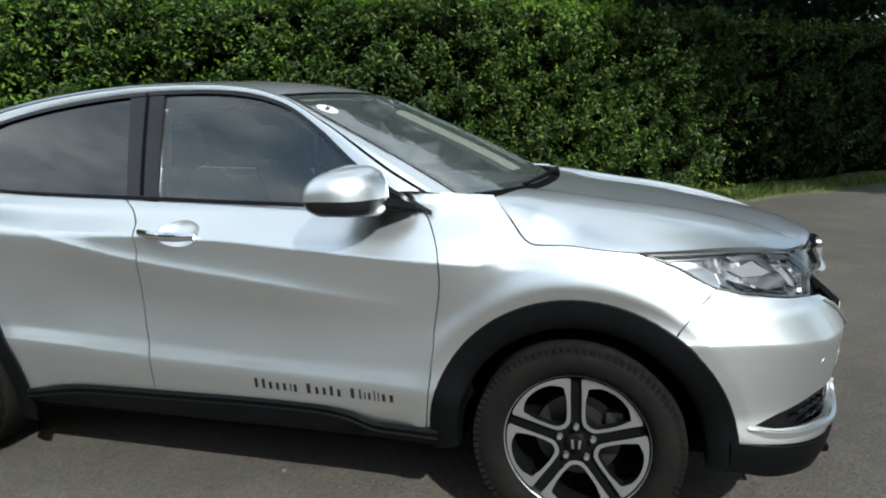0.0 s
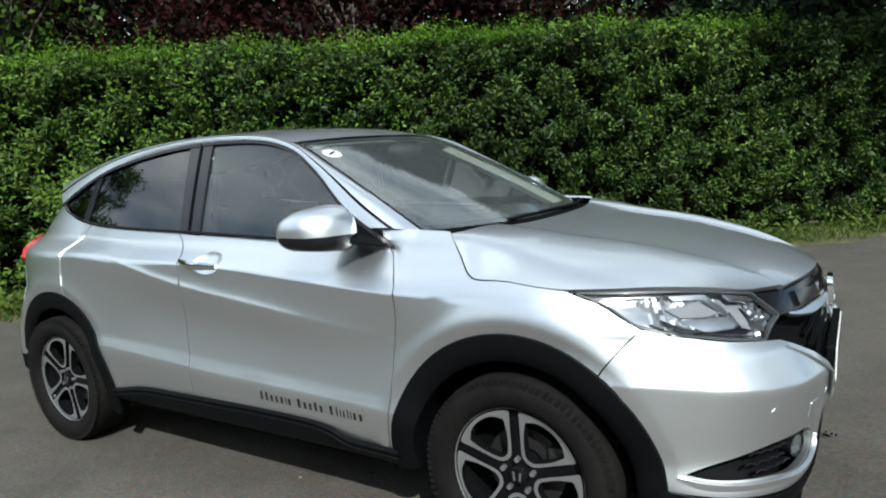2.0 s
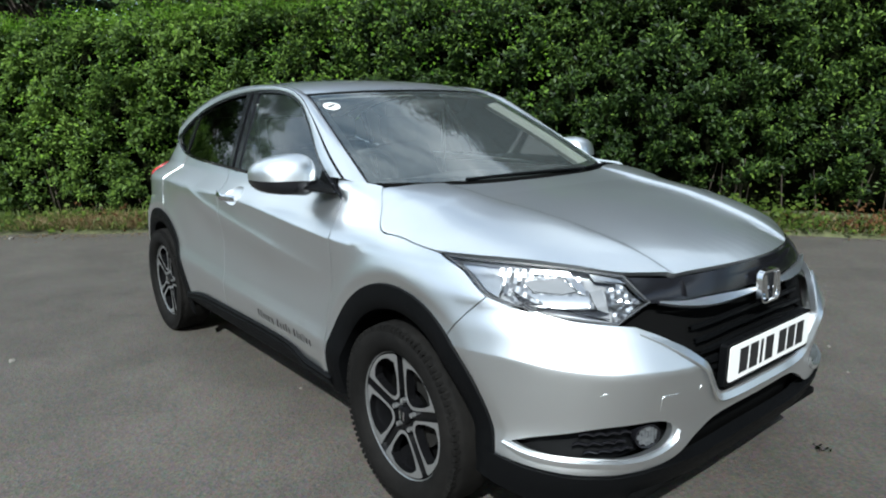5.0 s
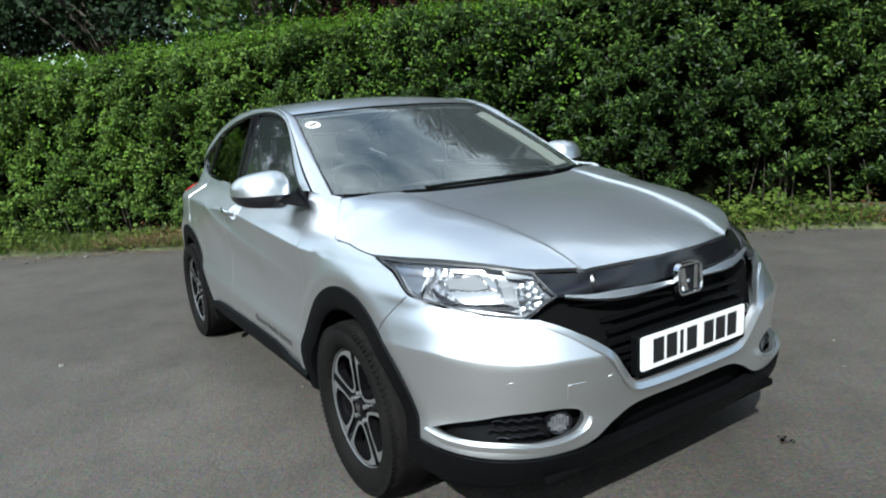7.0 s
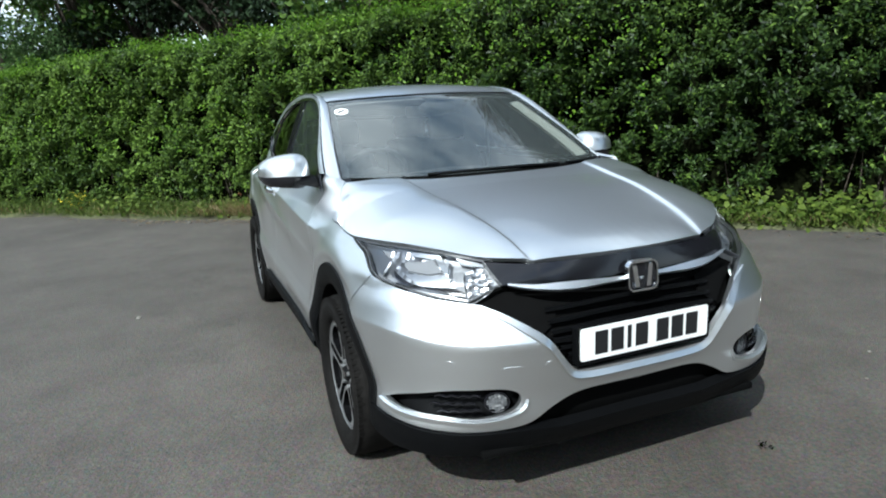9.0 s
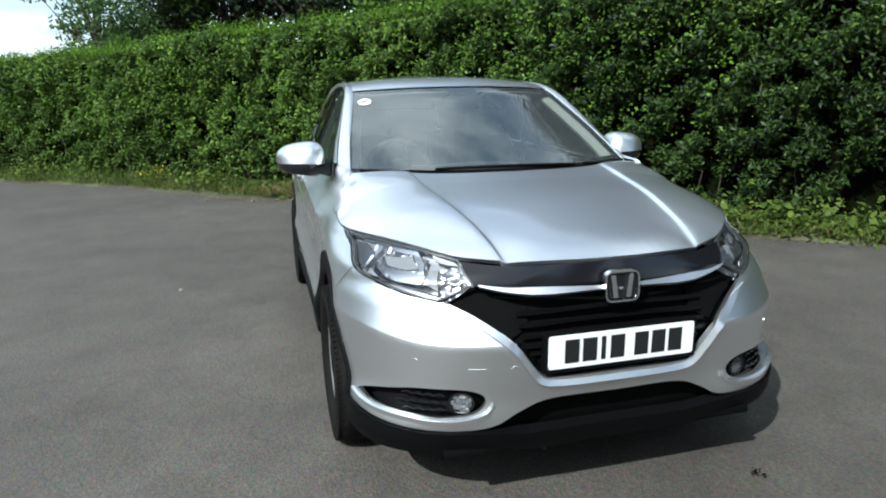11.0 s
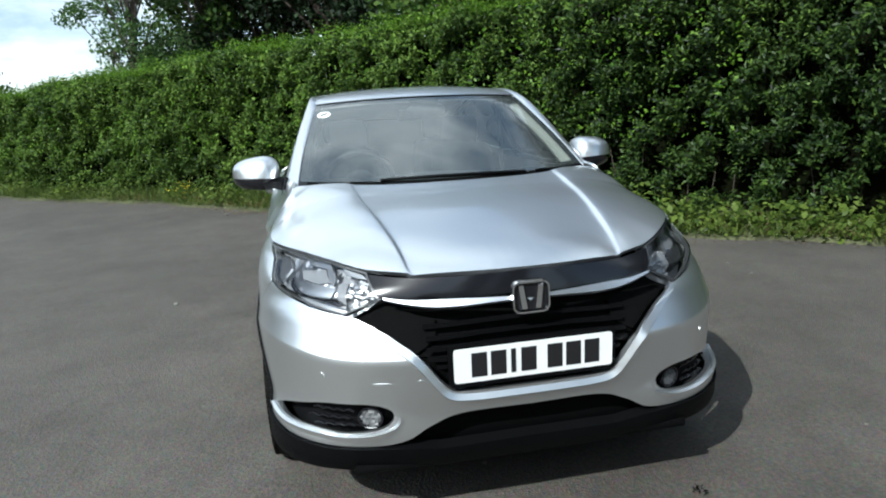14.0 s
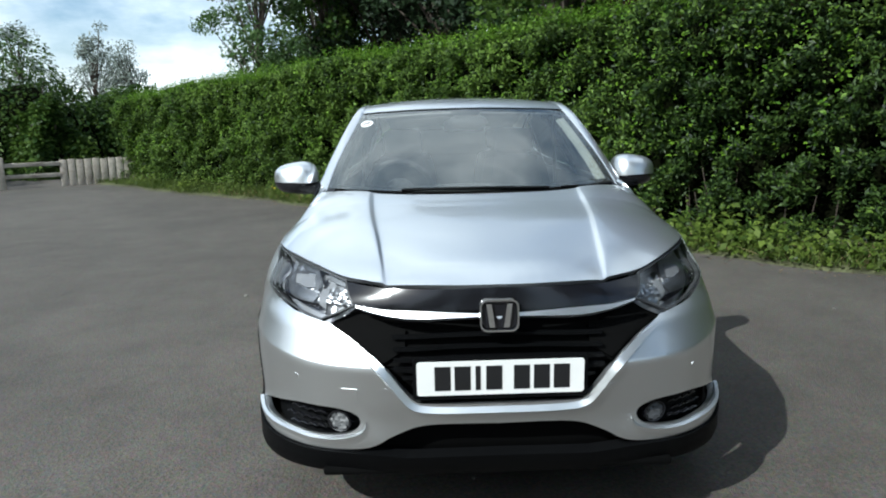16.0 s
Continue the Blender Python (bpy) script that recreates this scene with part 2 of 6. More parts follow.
def part(name, bm, mat, parent=None, label="", smooth=40):
    """A bmesh as one mesh object; edges sharper than smooth degrees stay crisp."""
    bmesh.ops.recalc_face_normals(bm, faces=bm.faces)
    for f in bm.faces:
        f.smooth = True
    for e in bm.edges:
        e.smooth = len(e.link_faces) == 2 and e.calc_face_angle(0) < radians(smooth)
    me = bpy.data.meshes.new(name)
    bm.to_mesh(me)
    bm.free()
    me.materials.append(mat)
    ob = new(name, me)
    if parent:
        ob.parent = parent
    if label:
        ob["label"] = label
    return ob


def big_mesh(name, co, quads, mat, parent=None):
    """A large mesh of quads from arrays."""
    me = bpy.data.meshes.new(name)
    me.vertices.add(len(co))
    me.vertices.foreach_set("co", np.ascontiguousarray(co, dtype=np.float32).ravel())
    me.loops.add(quads.size)
    me.loops.foreach_set("vertex_index", quads.astype(np.int32).ravel())
    me.polygons.add(len(quads))
    me.polygons.foreach_set("loop_start", (np.arange(len(quads)) * 4).astype(np.int32))
    me.materials.append(mat)
    me.update(calc_edges=True)
    me.validate()
    ob = new(name, me)
    if parent:
        ob.parent = parent
    return ob


def leaf_quads(rng, at, size, facing=None, spread=1.0, slim=0.55, droop=0.0):
    """Folded leaf blades at the given places: arrays of corners and faces. facing biases the way they look."""
    n = len(at)
    nor = rng.normal(size=(n, 3)) * spread
    if facing is not None:
        nor = nor + facing
    nor /= np.linalg.norm(nor, axis=1, keepdims=True) + 1e-9
    tip = rng.normal(size=(n, 3))
    tip[:, 2] -= droop
    tip -= nor * np.sum(tip * nor, axis=1, keepdims=True)
    tip /= np.linalg.norm(tip, axis=1, keepdims=True) + 1e-9
    side = np.cross(nor, tip)
    s = (size * rng.uniform(0.6, 1.35, n))[:, None]
    lift = nor * s * 0.16
    co = np.stack([at, at + tip * s * 0.5 + side * s * slim * 0.5 + lift, at + tip * s, at + tip * s * 0.5 - side * s * slim * 0.5 + lift], axis=1)
    return co.reshape(-1, 3), np.arange(n * 4).reshape(-1, 4)


def tube(bm, a, b, r0, r1, sides=8):
    """A tapered round bar from a to b in bm."""
    a, b = Vector(a), Vector(b)
    q = (b - a).to_track_quat("Z", "Y")
    rings = []
    for p, r in ((a, r0), (b, r1)):
        rings.append([bm.verts.new(p + q @ Vector((r * math.cos(k * math.tau / sides), r * math.sin(k * math.tau / sides), 0))) for k in range(sides)])
    for k in range(sides):
        bm.faces.new((rings[0][k], rings[0][(k + 1) % sides], rings[1][(k + 1) % sides], rings[1][k]))
    bm.faces.new(rings[0][::-1])
    bm.faces.new(rings[1])


def box(bm, centre, size, turn=None, bevel=0.0):
    """A box in bm, with rounded edges if bevel is given."""
    m = Matrix.Translation(centre) @ (turn or Matrix()) @ Matrix.Diagonal((*size, 1))
    made = bmesh.ops.create_cube(bm, size=1, matrix=m)["verts"]
    if bevel:
        edges = list({e for v in made for e in v.link_edges})
        bmesh.ops.bevel(bm, geom=edges, offset=bevel, segments=2, affect="EDGES", profile=0.5)


def curve_points(pts, n):
    """n points along a smooth curve through pts, evenly stepped between them (any dimension)."""
    p = np.array(pts, dtype=float)
    p = np.vstack([2 * p[0] - p[1], p, 2 * p[-1] - p[-2]])
    t = np.linspace(0, len(p) - 3 - 1e-9, n)
    k = t.astype(int)
    f = (t - k)[:, None]
    a, b, c, d = p[k], p[k + 1], p[k + 2], p[k + 3]
    return 0.5 * (2 * b + (c - a) * f + (2 * a - 5 * b + 4 * c - d) * f**2 + (3 * b - a - 3 * c + d) * f**3)


# ---- ground ----
g_ax = np.concatenate([-np.geomspace(900, 14, 14), np.linspace(-12, 12, 25), np.geomspace(14, 900, 14)])
g_n = len(g_ax)
g_co = [(a, b, 0.0) for b in g_ax for a in g_ax]
g_faces = [(j * g_n + i, j * g_n + i + 1, (j + 1) * g_n + i + 1, (j + 1) * g_n + i) for j in range(g_n - 1) for i in range(g_n - 1)]
ground = tagged(make("ground", g_co, g_faces, ASPHALT), "worn grey asphalt yard with fine cracks and pale chips", "ground", kind="structure")

# ---- hedge: runs obliquely behind the car ----
HEDGE_START, HEDGE_END = Vector((-12.45, -7.2, 0)), Vector((8.5, 15.1, 0))
HEDGE_DIR = (HEDGE_END - HEDGE_START).normalized()
HEDGE_OUT = Vector((HEDGE_DIR.y, -HEDGE_DIR.x, 0))
HEDGE_LEN = (HEDGE_END - HEDGE_START).length
HEDGE_DEPTH = 1.6
HEDGE_FROM = -2.35


def hedge_top(s):
    """Clipped height along the hedge, a little wavy."""
    return np.interp(s, [-3.0, 2.2, 5.8, 8.0, 10.0, 12.0, 14.5, 17.0, 20.0, 31.0], [2.10, 2.34, 2.46, 2.54, 2.60, 2.65, 2.72, 2.76, 2.74, 2.7]) + 0.025 * np.sin(s * 1.3) + 0.02 * np.sin(s * 3.1 + 1)


def hedge_bend(s):
    """The planting line is not straight: how far its face stands in front of the chord."""
    return np.interp(s, [-3.0, 0.0, 6.0, 10.0, 13.5, 19.0, 31.0], [-1.20, -1.28, -1.40, -1.40, -1.12, -0.72, 0.1])


def hedge_bulge(s, z):
    """How far the face stands out at a place: soft lumps and hollows."""
    return 0.10 * np.sin(s * 1.7 + 1.3 * np.sin(z * 1.9)) + 0.07 * np.sin(s * 4.3 + z * 2.7) + 0.05 * np.sin(s * 9.1 - z * 5.0) + 0.06 * np.sin(z * 3.3 + s)


def hedge_place(s, z, out):
    base = np.array(HEDGE_START)[None, :] + np.outer(s, np.array(HEDGE_DIR)) + np.outer(out + hedge_bend(s), np.array(HEDGE_OUT))
    base[:, 2] = z
    return base


hedge = tagged(new("hedge"), "long clipped green privet hedge with dense small leaves", "hedge")
rng = np.random.default_rng(5)
# solid core coloured near black for the shade behind the leaves
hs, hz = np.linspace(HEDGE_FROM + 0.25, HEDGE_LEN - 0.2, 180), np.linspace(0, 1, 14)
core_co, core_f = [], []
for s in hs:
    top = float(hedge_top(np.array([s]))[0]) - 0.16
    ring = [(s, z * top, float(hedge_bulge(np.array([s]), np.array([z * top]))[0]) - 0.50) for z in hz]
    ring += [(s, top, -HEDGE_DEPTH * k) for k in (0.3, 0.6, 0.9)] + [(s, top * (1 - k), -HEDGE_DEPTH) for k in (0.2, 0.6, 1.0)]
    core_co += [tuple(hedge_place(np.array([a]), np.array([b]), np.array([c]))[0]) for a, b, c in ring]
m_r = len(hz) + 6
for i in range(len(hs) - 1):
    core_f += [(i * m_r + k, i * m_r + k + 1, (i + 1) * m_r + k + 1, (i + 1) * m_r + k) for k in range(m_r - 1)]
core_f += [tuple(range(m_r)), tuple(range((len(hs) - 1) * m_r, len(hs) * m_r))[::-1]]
make("shade_core", core_co, core_f, CORE, hedge, "solid near-black core standing for the shade inside")


def hedge_field(s, z):
    """Where the face is thick with sprays (above zero) and where it opens into dark hollows."""
    r = np.random.default_rng(77)
    f = 0 * s
    for k in range(22):
        a, wave, ph = r.uniform(0, math.tau), r.uniform(11.0, 34.0), r.uniform(0, math.tau)
        f = f + np.sin((s * math.cos(a) + z * 0.85 * math.sin(a)) * wave + ph) * (24.0 / wave) ** 0.5
    return f / 3.3


def hedge_leaves(n, s0, s1, deep, size):
    """Leaves of the face in leafy sprays that stand out and upwards, with dark hollows between them."""
    per = 13
    m = n // per
    s = rng.uniform(s0, s1, m)
    top = hedge_top(s)
    z = top * rng.uniform(0.0, 1.0, m) ** 0.85
    field = hedge_field(s, z) + 0.9 * np.clip((z - top + 0.30) / 0.30, 0, 1)
    # thinner towards the foot
    field = field - 0.55 * np.clip(1.15 - 1.5 * z / top, 0, 1) * np.clip((9.5 - s) / 2, 0, 1) - 0.75 * np.clip(1.0 - 2.0 * z / top, 0, 1) * np.clip((s - 10.5) / 1.5, 0, 1)
    foot = 0.14 + 0.08 * np.sin(s * 5) + 0.42 * np.exp(-(((s - 16.1) / 0.9) ** 2)) + 0.15 * np.exp(-(((s - 8.0) / 0.8) ** 2))
    keep = ((field > -0.25) | (rng.uniform(0, 1, m) < 0.30)) & (z > foot)
    s, z, top, field = (np.repeat(v[keep], per) for v in (s, z, top, field))
    k = len(s)
    aim = np.repeat(rng.normal(0, 1, (k // per, 2)), per, 0)
    along = rng.uniform(-1, 1, k)
    s = s + aim[:, 0] * 0.045 * along + rng.normal(0, 0.017, k)
    z = z + (0.062 + 0.025 * aim[:, 1]) * along + rng.normal(0, 0.017, k)
    sink = np.clip(-0.15 - field, 0, 1.2) * 0.40 + np.repeat(rng.uniform(0, 1, k // per) ** 1.6, per) * deep
    out = hedge_bulge(s, z) + 0.07 * np.clip(field, -1, 1.5) - sink + 0.085 * along + rng.normal(0, 0.018, k)
    curl = np.clip((z - top + 0.22) / 0.22, 0, 1)
    out = out - curl**2 * 0.16
    face = np.array(HEDGE_OUT)[None, :] * 0.8 + np.array([0, 0, 0.85])[None, :]
    return hedge_place(s, z, out), np.repeat(face, k, 0), size * np.ones(k), s


def joined(*sets):
    cos, qs, k = [], [], 0
    for c, q in sets:
        cos.append(c)
        qs.append(q + k)
        k += len(c)
    return np.vstack(cos), np.vstack(qs)


rows = [hedge_leaves(260000, 4.0, 21.0, 0.22, 0.066), hedge_leaves(76000, HEDGE_FROM - 0.2, 4.5, 0.22, 0.072), hedge_leaves(36000, 20.5, HEDGE_LEN, 0.26, 0.085)]
# the clipped top and the end towards the gate
n_t = 18000
t_s = rng.uniform(HEDGE_FROM - 0.15, HEDGE_LEN, n_t)
rows.append((hedge_place(t_s, hedge_top(t_s) - rng.uniform(0, 0.12, n_t), -rng.uniform(0.05, HEDGE_DEPTH, n_t)), np.repeat([[0.2, -0.1, 1.0]], n_t, 0), 0.065 * np.ones(n_t), t_s))
n_e = 6000
e_z = rng.uniform(0.05, 1, n_e) * 2.1
rows.append((hedge_place(HEDGE_FROM - 0.05 + 0.12 * np.sin(e_z * 4) - 0.25 * rng.uniform(-1, 0.2, n_e), e_z, -rng.uniform(0, HEDGE_DEPTH, n_e)), np.repeat([list(-HEDGE_DIR)], n_e, 0) + np.array([0, 0, 0.6]), 0.07 * np.ones(n_e), 0 * e_z))
at_all, face_all, size_all, s_all = (np.concatenate([r[i] for r in rows]) for i in range(4))
# shade put into the leaf colour along the length, less near the top
shade_leaves = rng.uniform(0, 1, len(s_all)) / np.clip(1.25 - 0.5 * at_all[:, 2] / hedge_top(s_all), 0.6, 1) < np.interp(s_all, [9.8, 13.2, 15.5, 18.0, 20.5], [0.04, 0.90, 0.92, 0.55, 0.85])
for name, mat, pick, text in (("leaves", HEDGE_LEAF, ~shade_leaves, "small light green leaves"), ("leaves", SHADE_HEDGE_LEAF, shade_leaves, "small leaves darkened for the hedge's shaded stretch")):
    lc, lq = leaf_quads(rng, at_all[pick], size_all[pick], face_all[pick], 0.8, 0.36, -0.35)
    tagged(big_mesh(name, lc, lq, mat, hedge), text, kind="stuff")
bm = bmesh.new()
r_b = np.random.default_rng(23)
for k in range(46):
    c_s = r_b.choice([16.1, 8.0, 12.8, 5.5]) + r_b.normal(0, 0.8)
    foot, head = (Vector(hedge_place(np.array([c_s + d]), np.array([h]), np.array([o]))[0]) for d, h, o in ((0, 0.0, -0.30), (r_b.normal(0, 0.10), r_b.uniform(0.5, 0.9), -0.16)))
    tube(bm, foot, head, r_b.uniform(0.006, 0.014), 0.005, 5)
tagged(part("stems", bm, BARK, hedge), "bare stems at the foot", kind="stuff")
# young shoots standing above the clipped top and out of the face
n_s = 9000
s_s = HEDGE_FROM + rng.uniform(0, 1, n_s) ** 1.1 * 21.5
s_base = hedge_place(s_s, hedge_top(s_s) - 0.05, -rng.uniform(-0.02, 0.9, n_s))
s_len = rng.uniform(0.04, 0.30, n_s) * (0.6 + 0.5 * np.sin(s_s * 2.9) ** 2)
sets = []
for k in range(5):
    at = s_base + np.outer(s_len * (k + 1) / 5, [0, 0, 1]) + rng.normal(0, 0.012, (n_s, 3))
    sets.append(leaf_quads(rng, at, 0.046, np.repeat([[0.3, -0.3, 0.7]], n_s, 0), 0.9, 0.34))
n_f = 5000
f_s = HEDGE_FROM + rng.uniform(0, 1, n_f) ** 1.2 * 16.5
f_z = hedge_top(f_s) * rng.uniform(0.35, 1.0, n_f)
sets.append(leaf_quads(rng, hedge_place(f_s, f_z, hedge_bulge(f_s, f_z) + rng.uniform(0, 0.05, n_f)), 0.055, np.repeat([list(HEDGE_OUT + Vector((0, 0, 0.9)))], n_f, 0), 0.6))
lc, lq = joined(*sets)
tagged(big_mesh("young_growth", lc, lq, SHOOT_LEAF, hedge), "pale young shoots", kind="stuff")

# ---- verge at the foot of the hedge ----
verge_out = lambda s: 0.78 + 0.10 * np.sin(s * 1.1) + 0.06 * np.sin(s * 3.7)
v_s = np.linspace(HEDGE_FROM - 0.4, HEDGE_LEN, 130)
v_k = np.linspace(0, 1, 6)
v_co, v_f = [], []
for s in v_s:
    for k in v_k:
        o = float(verge_out(np.array([s]))[0]) * (1 - k) - 0.5 * k
        z = 0.004 + 0.085 * math.sin(min(1, k * 1.6) * math.pi / 2) * (0.8 + 0.3 * math.sin(s * 2.3)) if k else -0.01
        v_co.append(tuple(hedge_place(np.array([s]), np.array([z]), np.array([o]))[0]))
for i in range(len(v_s) - 1):
    v_f += [(i * 6 + k, i * 6 + k + 1, (i + 1) * 6 + k + 1, (i + 1) * 6 + k) for k in range(5)]
SOIL = material("verge_soil", (0.06, 0.05, 0.03), 0.95, vary=0.5, scale=12.0, second=(0.10, 0.11, 0.045), bump=0.6, bump_scale=50.0)
tagged(make("verge", v_co, v_f, SOIL), "narrow strip of soil and moss along the hedge foot", "verge", kind="structure")


def blades(n, s0, s1, height, lean, k0=0.0, k1=1.0):
    """Upright grass blades on the verge."""
    s = rng.uniform(s0, s1, n)
    at = hedge_place(s, 0.03 + 0 * s, verge_out(s) - rng.uniform(k0, k1, n) * 0.85)
    h = height * rng.uniform(0.4, 1.3, n)
    up = np.stack([rng.normal(0, lean, n), rng.normal(0, lean, n), np.ones(n)], 1)
    tipv = at + up * h[:, None]
    a = rng.uniform(0, math.tau, n)
    side = np.stack([np.cos(a), np.sin(a), 0 * a], 1) * 0.006
    mid = at + up * h[:, None] * 0.55
    co = np.stack([at, mid + side, tipv, mid - side], 1).reshape(-1, 3)
    return co, np.arange(n * 4).reshape(-1, 4)


tagged(big_mesh("grass", *joined(blades(21000, HEDGE_FROM - 0.3, HEDGE_LEN, 0.13, 0.5), blades(5000, 0, 12, 0.2, 0.5, 0.3)), GRASS), "rough green grass growing along the hedge foot", "grass", kind="stuff")
tagged(big_mesh("dry_grass", *joined(blades(2500, 3, 18, 0.12, 0.9, 0.1, 0.8), blades(2200, 7.7, 9.2, 0.15, 0.9, 0.1, 0.9)), DRY), "dry straw-coloured grass lying among the green verge", "grass", kind="stuff")
# broad-leaved weeds in clumps
for c_s, c_n, c_h in ((12.4, 340, 0.27), (13.2, 440, 0.34), (14.0, 470, 0.30), (14.9, 440, 0.27), (15.8, 480, 0.32), (16.6, 300, 0.30), (18.2, 260, 0.3), (20.0, 260, 0.3), (6.3, 260, 0.32), (4.9, 240, 0.34), (3.3, 220, 0.34), (1.6, 240, 0.34), (-0.6, 220, 0.34), (8.0, 200, 0.24), (9.6, 260, 0.26)):
    c_n = int(c_n * 1.9)
    s = rng.normal(c_s, 0.32, c_n)
    z = np.abs(rng.normal(0, 0.45, c_n)) * c_h + 0.04
    at = hedge_place(s, z, verge_out(s) - 0.34 + rng.normal(0, 0.17, c_n) - z * 0.15)
    lc, lq = leaf_quads(rng, at, rng.choice([0.046, 0.056, 0.085], c_n), np.repeat([list(HEDGE_OUT * 0.4 + Vector((0, 0, 1)))], c_n, 0), 0.45, 0.65, 0.3)
    tagged(big_mesh("weed", lc, lq, WEED_LEAF), "leafy pale green weeds at the hedge foot", "weed", "weeds along the verge", "stuff")
for c_s, c_n in ((17.25, 420), (8.7, 160)):
    s = rng.normal(c_s, 0.30, c_n)
    z = np.abs(rng.normal(0, 0.5, c_n)) * 0.26 + 0.03
    at = hedge_place(s, z, verge_out(s) - 0.30 + rng.normal(0, 0.15, c_n))
    lc, lq = leaf_quads(rng, at, 0.055, np.repeat([list(HEDGE_OUT * 0.4 + Vector((0, 0, 1)))], c_n, 0), 0.6, 0.55, 0.3)
    tagged(big_mesh("weed", lc, lq, WITHERED), "withered red-brown weeds at the hedge foot", "weed", "weeds along the verge", "stuff")
for c_s in (4.9, 5.2):
    n_y = 34
    s = rng.normal(c_s, 0.16, n_y)
    at = hedge_place(s, rng.uniform(0.12, 0.36, n_y), verge_out(s) - 0.3 + rng.normal(0, 0.08, n_y))
    lc, lq = leaf_quads(rng, at, 0.035, np.repeat([[0, 0, 1.0]], n_y, 0), 0.4, 0.9)
    tagged(big_mesh("wildflower", lc, lq, FLOWER), "small yellow wildflowers in the verge", "flower", "wildflowers along the verge", "stuff")

# ---- trees, bushes, fence ----


def tree(name, at, height, trunk_r, crown, leaf_mat, label, leaf=0.12, count=5000, first=0.3, seed=1, spread=1.0, droop=0.2, clumps=46, group="trees behind the hedge"):
    """A trunk with limbs and a crown of leaf clumps. crown: half-width and half-height in metres."""
    r = np.random.default_rng(seed)
    th = tagged(new(name), label, "tree", group)
    th.location = at
    bm = bmesh.new()
    p, rad = Vector((0, 0, -0.05)), trunk_r
    steps = 7
    spine = [p]
    for k in range(steps):
        q = p + Vector((r.normal(0, 0.05), r.normal(0, 0.05), height * 0.85 / steps))
        tube(bm, p, q, rad, rad * 0.82, 9)
        p, rad = q, rad * 0.82
        spine.append(p)
    centres = []
    for k in range(clumps):
        a = k * 2.399 + r.uniform(-0.4, 0.4)
        f = r.uniform(first, 1.0)
        g = math.sin(min(1.0, (1.0 - f) / (1.0 - first) * 0.9 + 0.12) * math.pi * 0.62)
        reach = crown[0] * spread * max(0.15, g) * r.uniform(0.35, 1.0)
        c = Vector((math.cos(a) * reach, math.sin(a) * reach, height * f + r.normal(0, 0.2)))
        centres.append(c)
        root = spine[min(steps, max(1, int(f * steps) - 1))]
        mid = root.lerp(c, 0.5) + Vector((0, 0, 0.15 * reach))
        tube(bm, root, mid, trunk_r * 0.28, trunk_r * 0.16, 5)
        tube(bm, mid, c, trunk_r * 0.16, trunk_r * 0.05, 5)
    part("trunk", bm, BARK, th)
    per = count // clumps
    ats = []
    for c in centres:
        size = crown[1] * r.uniform(0.55, 1.15)
        v = r.normal(size=(per, 3))
        v /= np.linalg.norm(v, axis=1, keepdims=True)
        v *= (r.uniform(0.15, 1, per) ** 0.5)[:, None] * size * np.array([1.0, 1.0, 0.7])
        v[:, 2] -= droop * np.linalg.norm(v[:, :2], axis=1)
        ats.append(np.array(c) + v)
    co, qd = leaf_quads(r, np.vstack(ats), leaf, np.repeat([[0, 0, 0.6]], per * clumps, 0), 0.9, 0.6, droop)
    big_mesh("crown", co, qd, leaf_mat, th)
    return th


def behind(s, back):
    v = HEDGE_START + HEDGE_DIR * s - HEDGE_OUT * back
    return (v.x, v.y, 0)


COPPER = "copper beech with dark purple-red leaves behind the hedge"
FIR = "tall dark evergreen behind the hedge"
for k, (s, back, h, w) in enumerate(((11.4, 6.8, 8.6, 3.2), (14.2, 5.6, 9.0, 3.4), (17.2, 6.2, 9.5, 3.6))):
    tree("copper_beech", behind(s, back), h, 0.22, (w, 1.15), COPPER_LEAF, COPPER, 0.125, 48000, 0.05, 11 + k, clumps=90)
for k, (s, back, h, w) in enumerate(((-4.2, 10.5, 9, 2.6), (-0.4, 9.0, 8.5, 2.6), (1.8, 9.6, 9, 2.6), (3.6, 7.8, 8.5, 2.6), (6.4, 8.0, 8.5, 2.6), (9.2, 8.5, 8.5, 2.6), (12.8, 8.6, 8.5, 3.0), (15.7, 8.4, 9, 3.0), (18.8, 7.5, 10.5, 3.0), (20.6, 6.0, 9.5, 3.0), (23.3, 5.0, 10, 3.2), (26.3, 4.6, 10, 3.2), (24.8, 8.0, 11, 3.4), (28.4, 7.5, 11, 3.4), (30.0, 4.0, 10, 3.2), (33.0, 3.0, 10, 3.4))):
    clear = {1: 0.44, 2: 0.50, 3: 0.50}.get(k, 0.12)
    tree("evergreen_tree", behind(s, back), h, 0.24, (w, 1.05), FIR_LEAF, FIR, 0.17, 17000 if clear < 0.3 else 11000, clear, 21 + k, droop=0.45, clumps=60)
tree("broadleaf_tree", behind(9.0, 4.2), 5.2, 0.12, (1.7, 0.75), BUSH_LEAF, "mid-green broadleaf tree behind the hedge", 0.12, 9000, 0.2, 31)
tree("birch_tree", behind(-1.0, 4.6), 8.0, 0.11, (1.6, 0.60), BIRCH_LEAF, "light green birch tree behind the hedge end", 0.10, 15000, 0.2, 32, clumps=60)
tree("broadleaf_tree", behind(-1.6, 7.4), 8.5, 0.16, (2.3, 0.85), BUSH_LEAF, "mid-green broadleaf tree near the hedge end", 0.15, 14000, 0.15, 33, clumps=60)
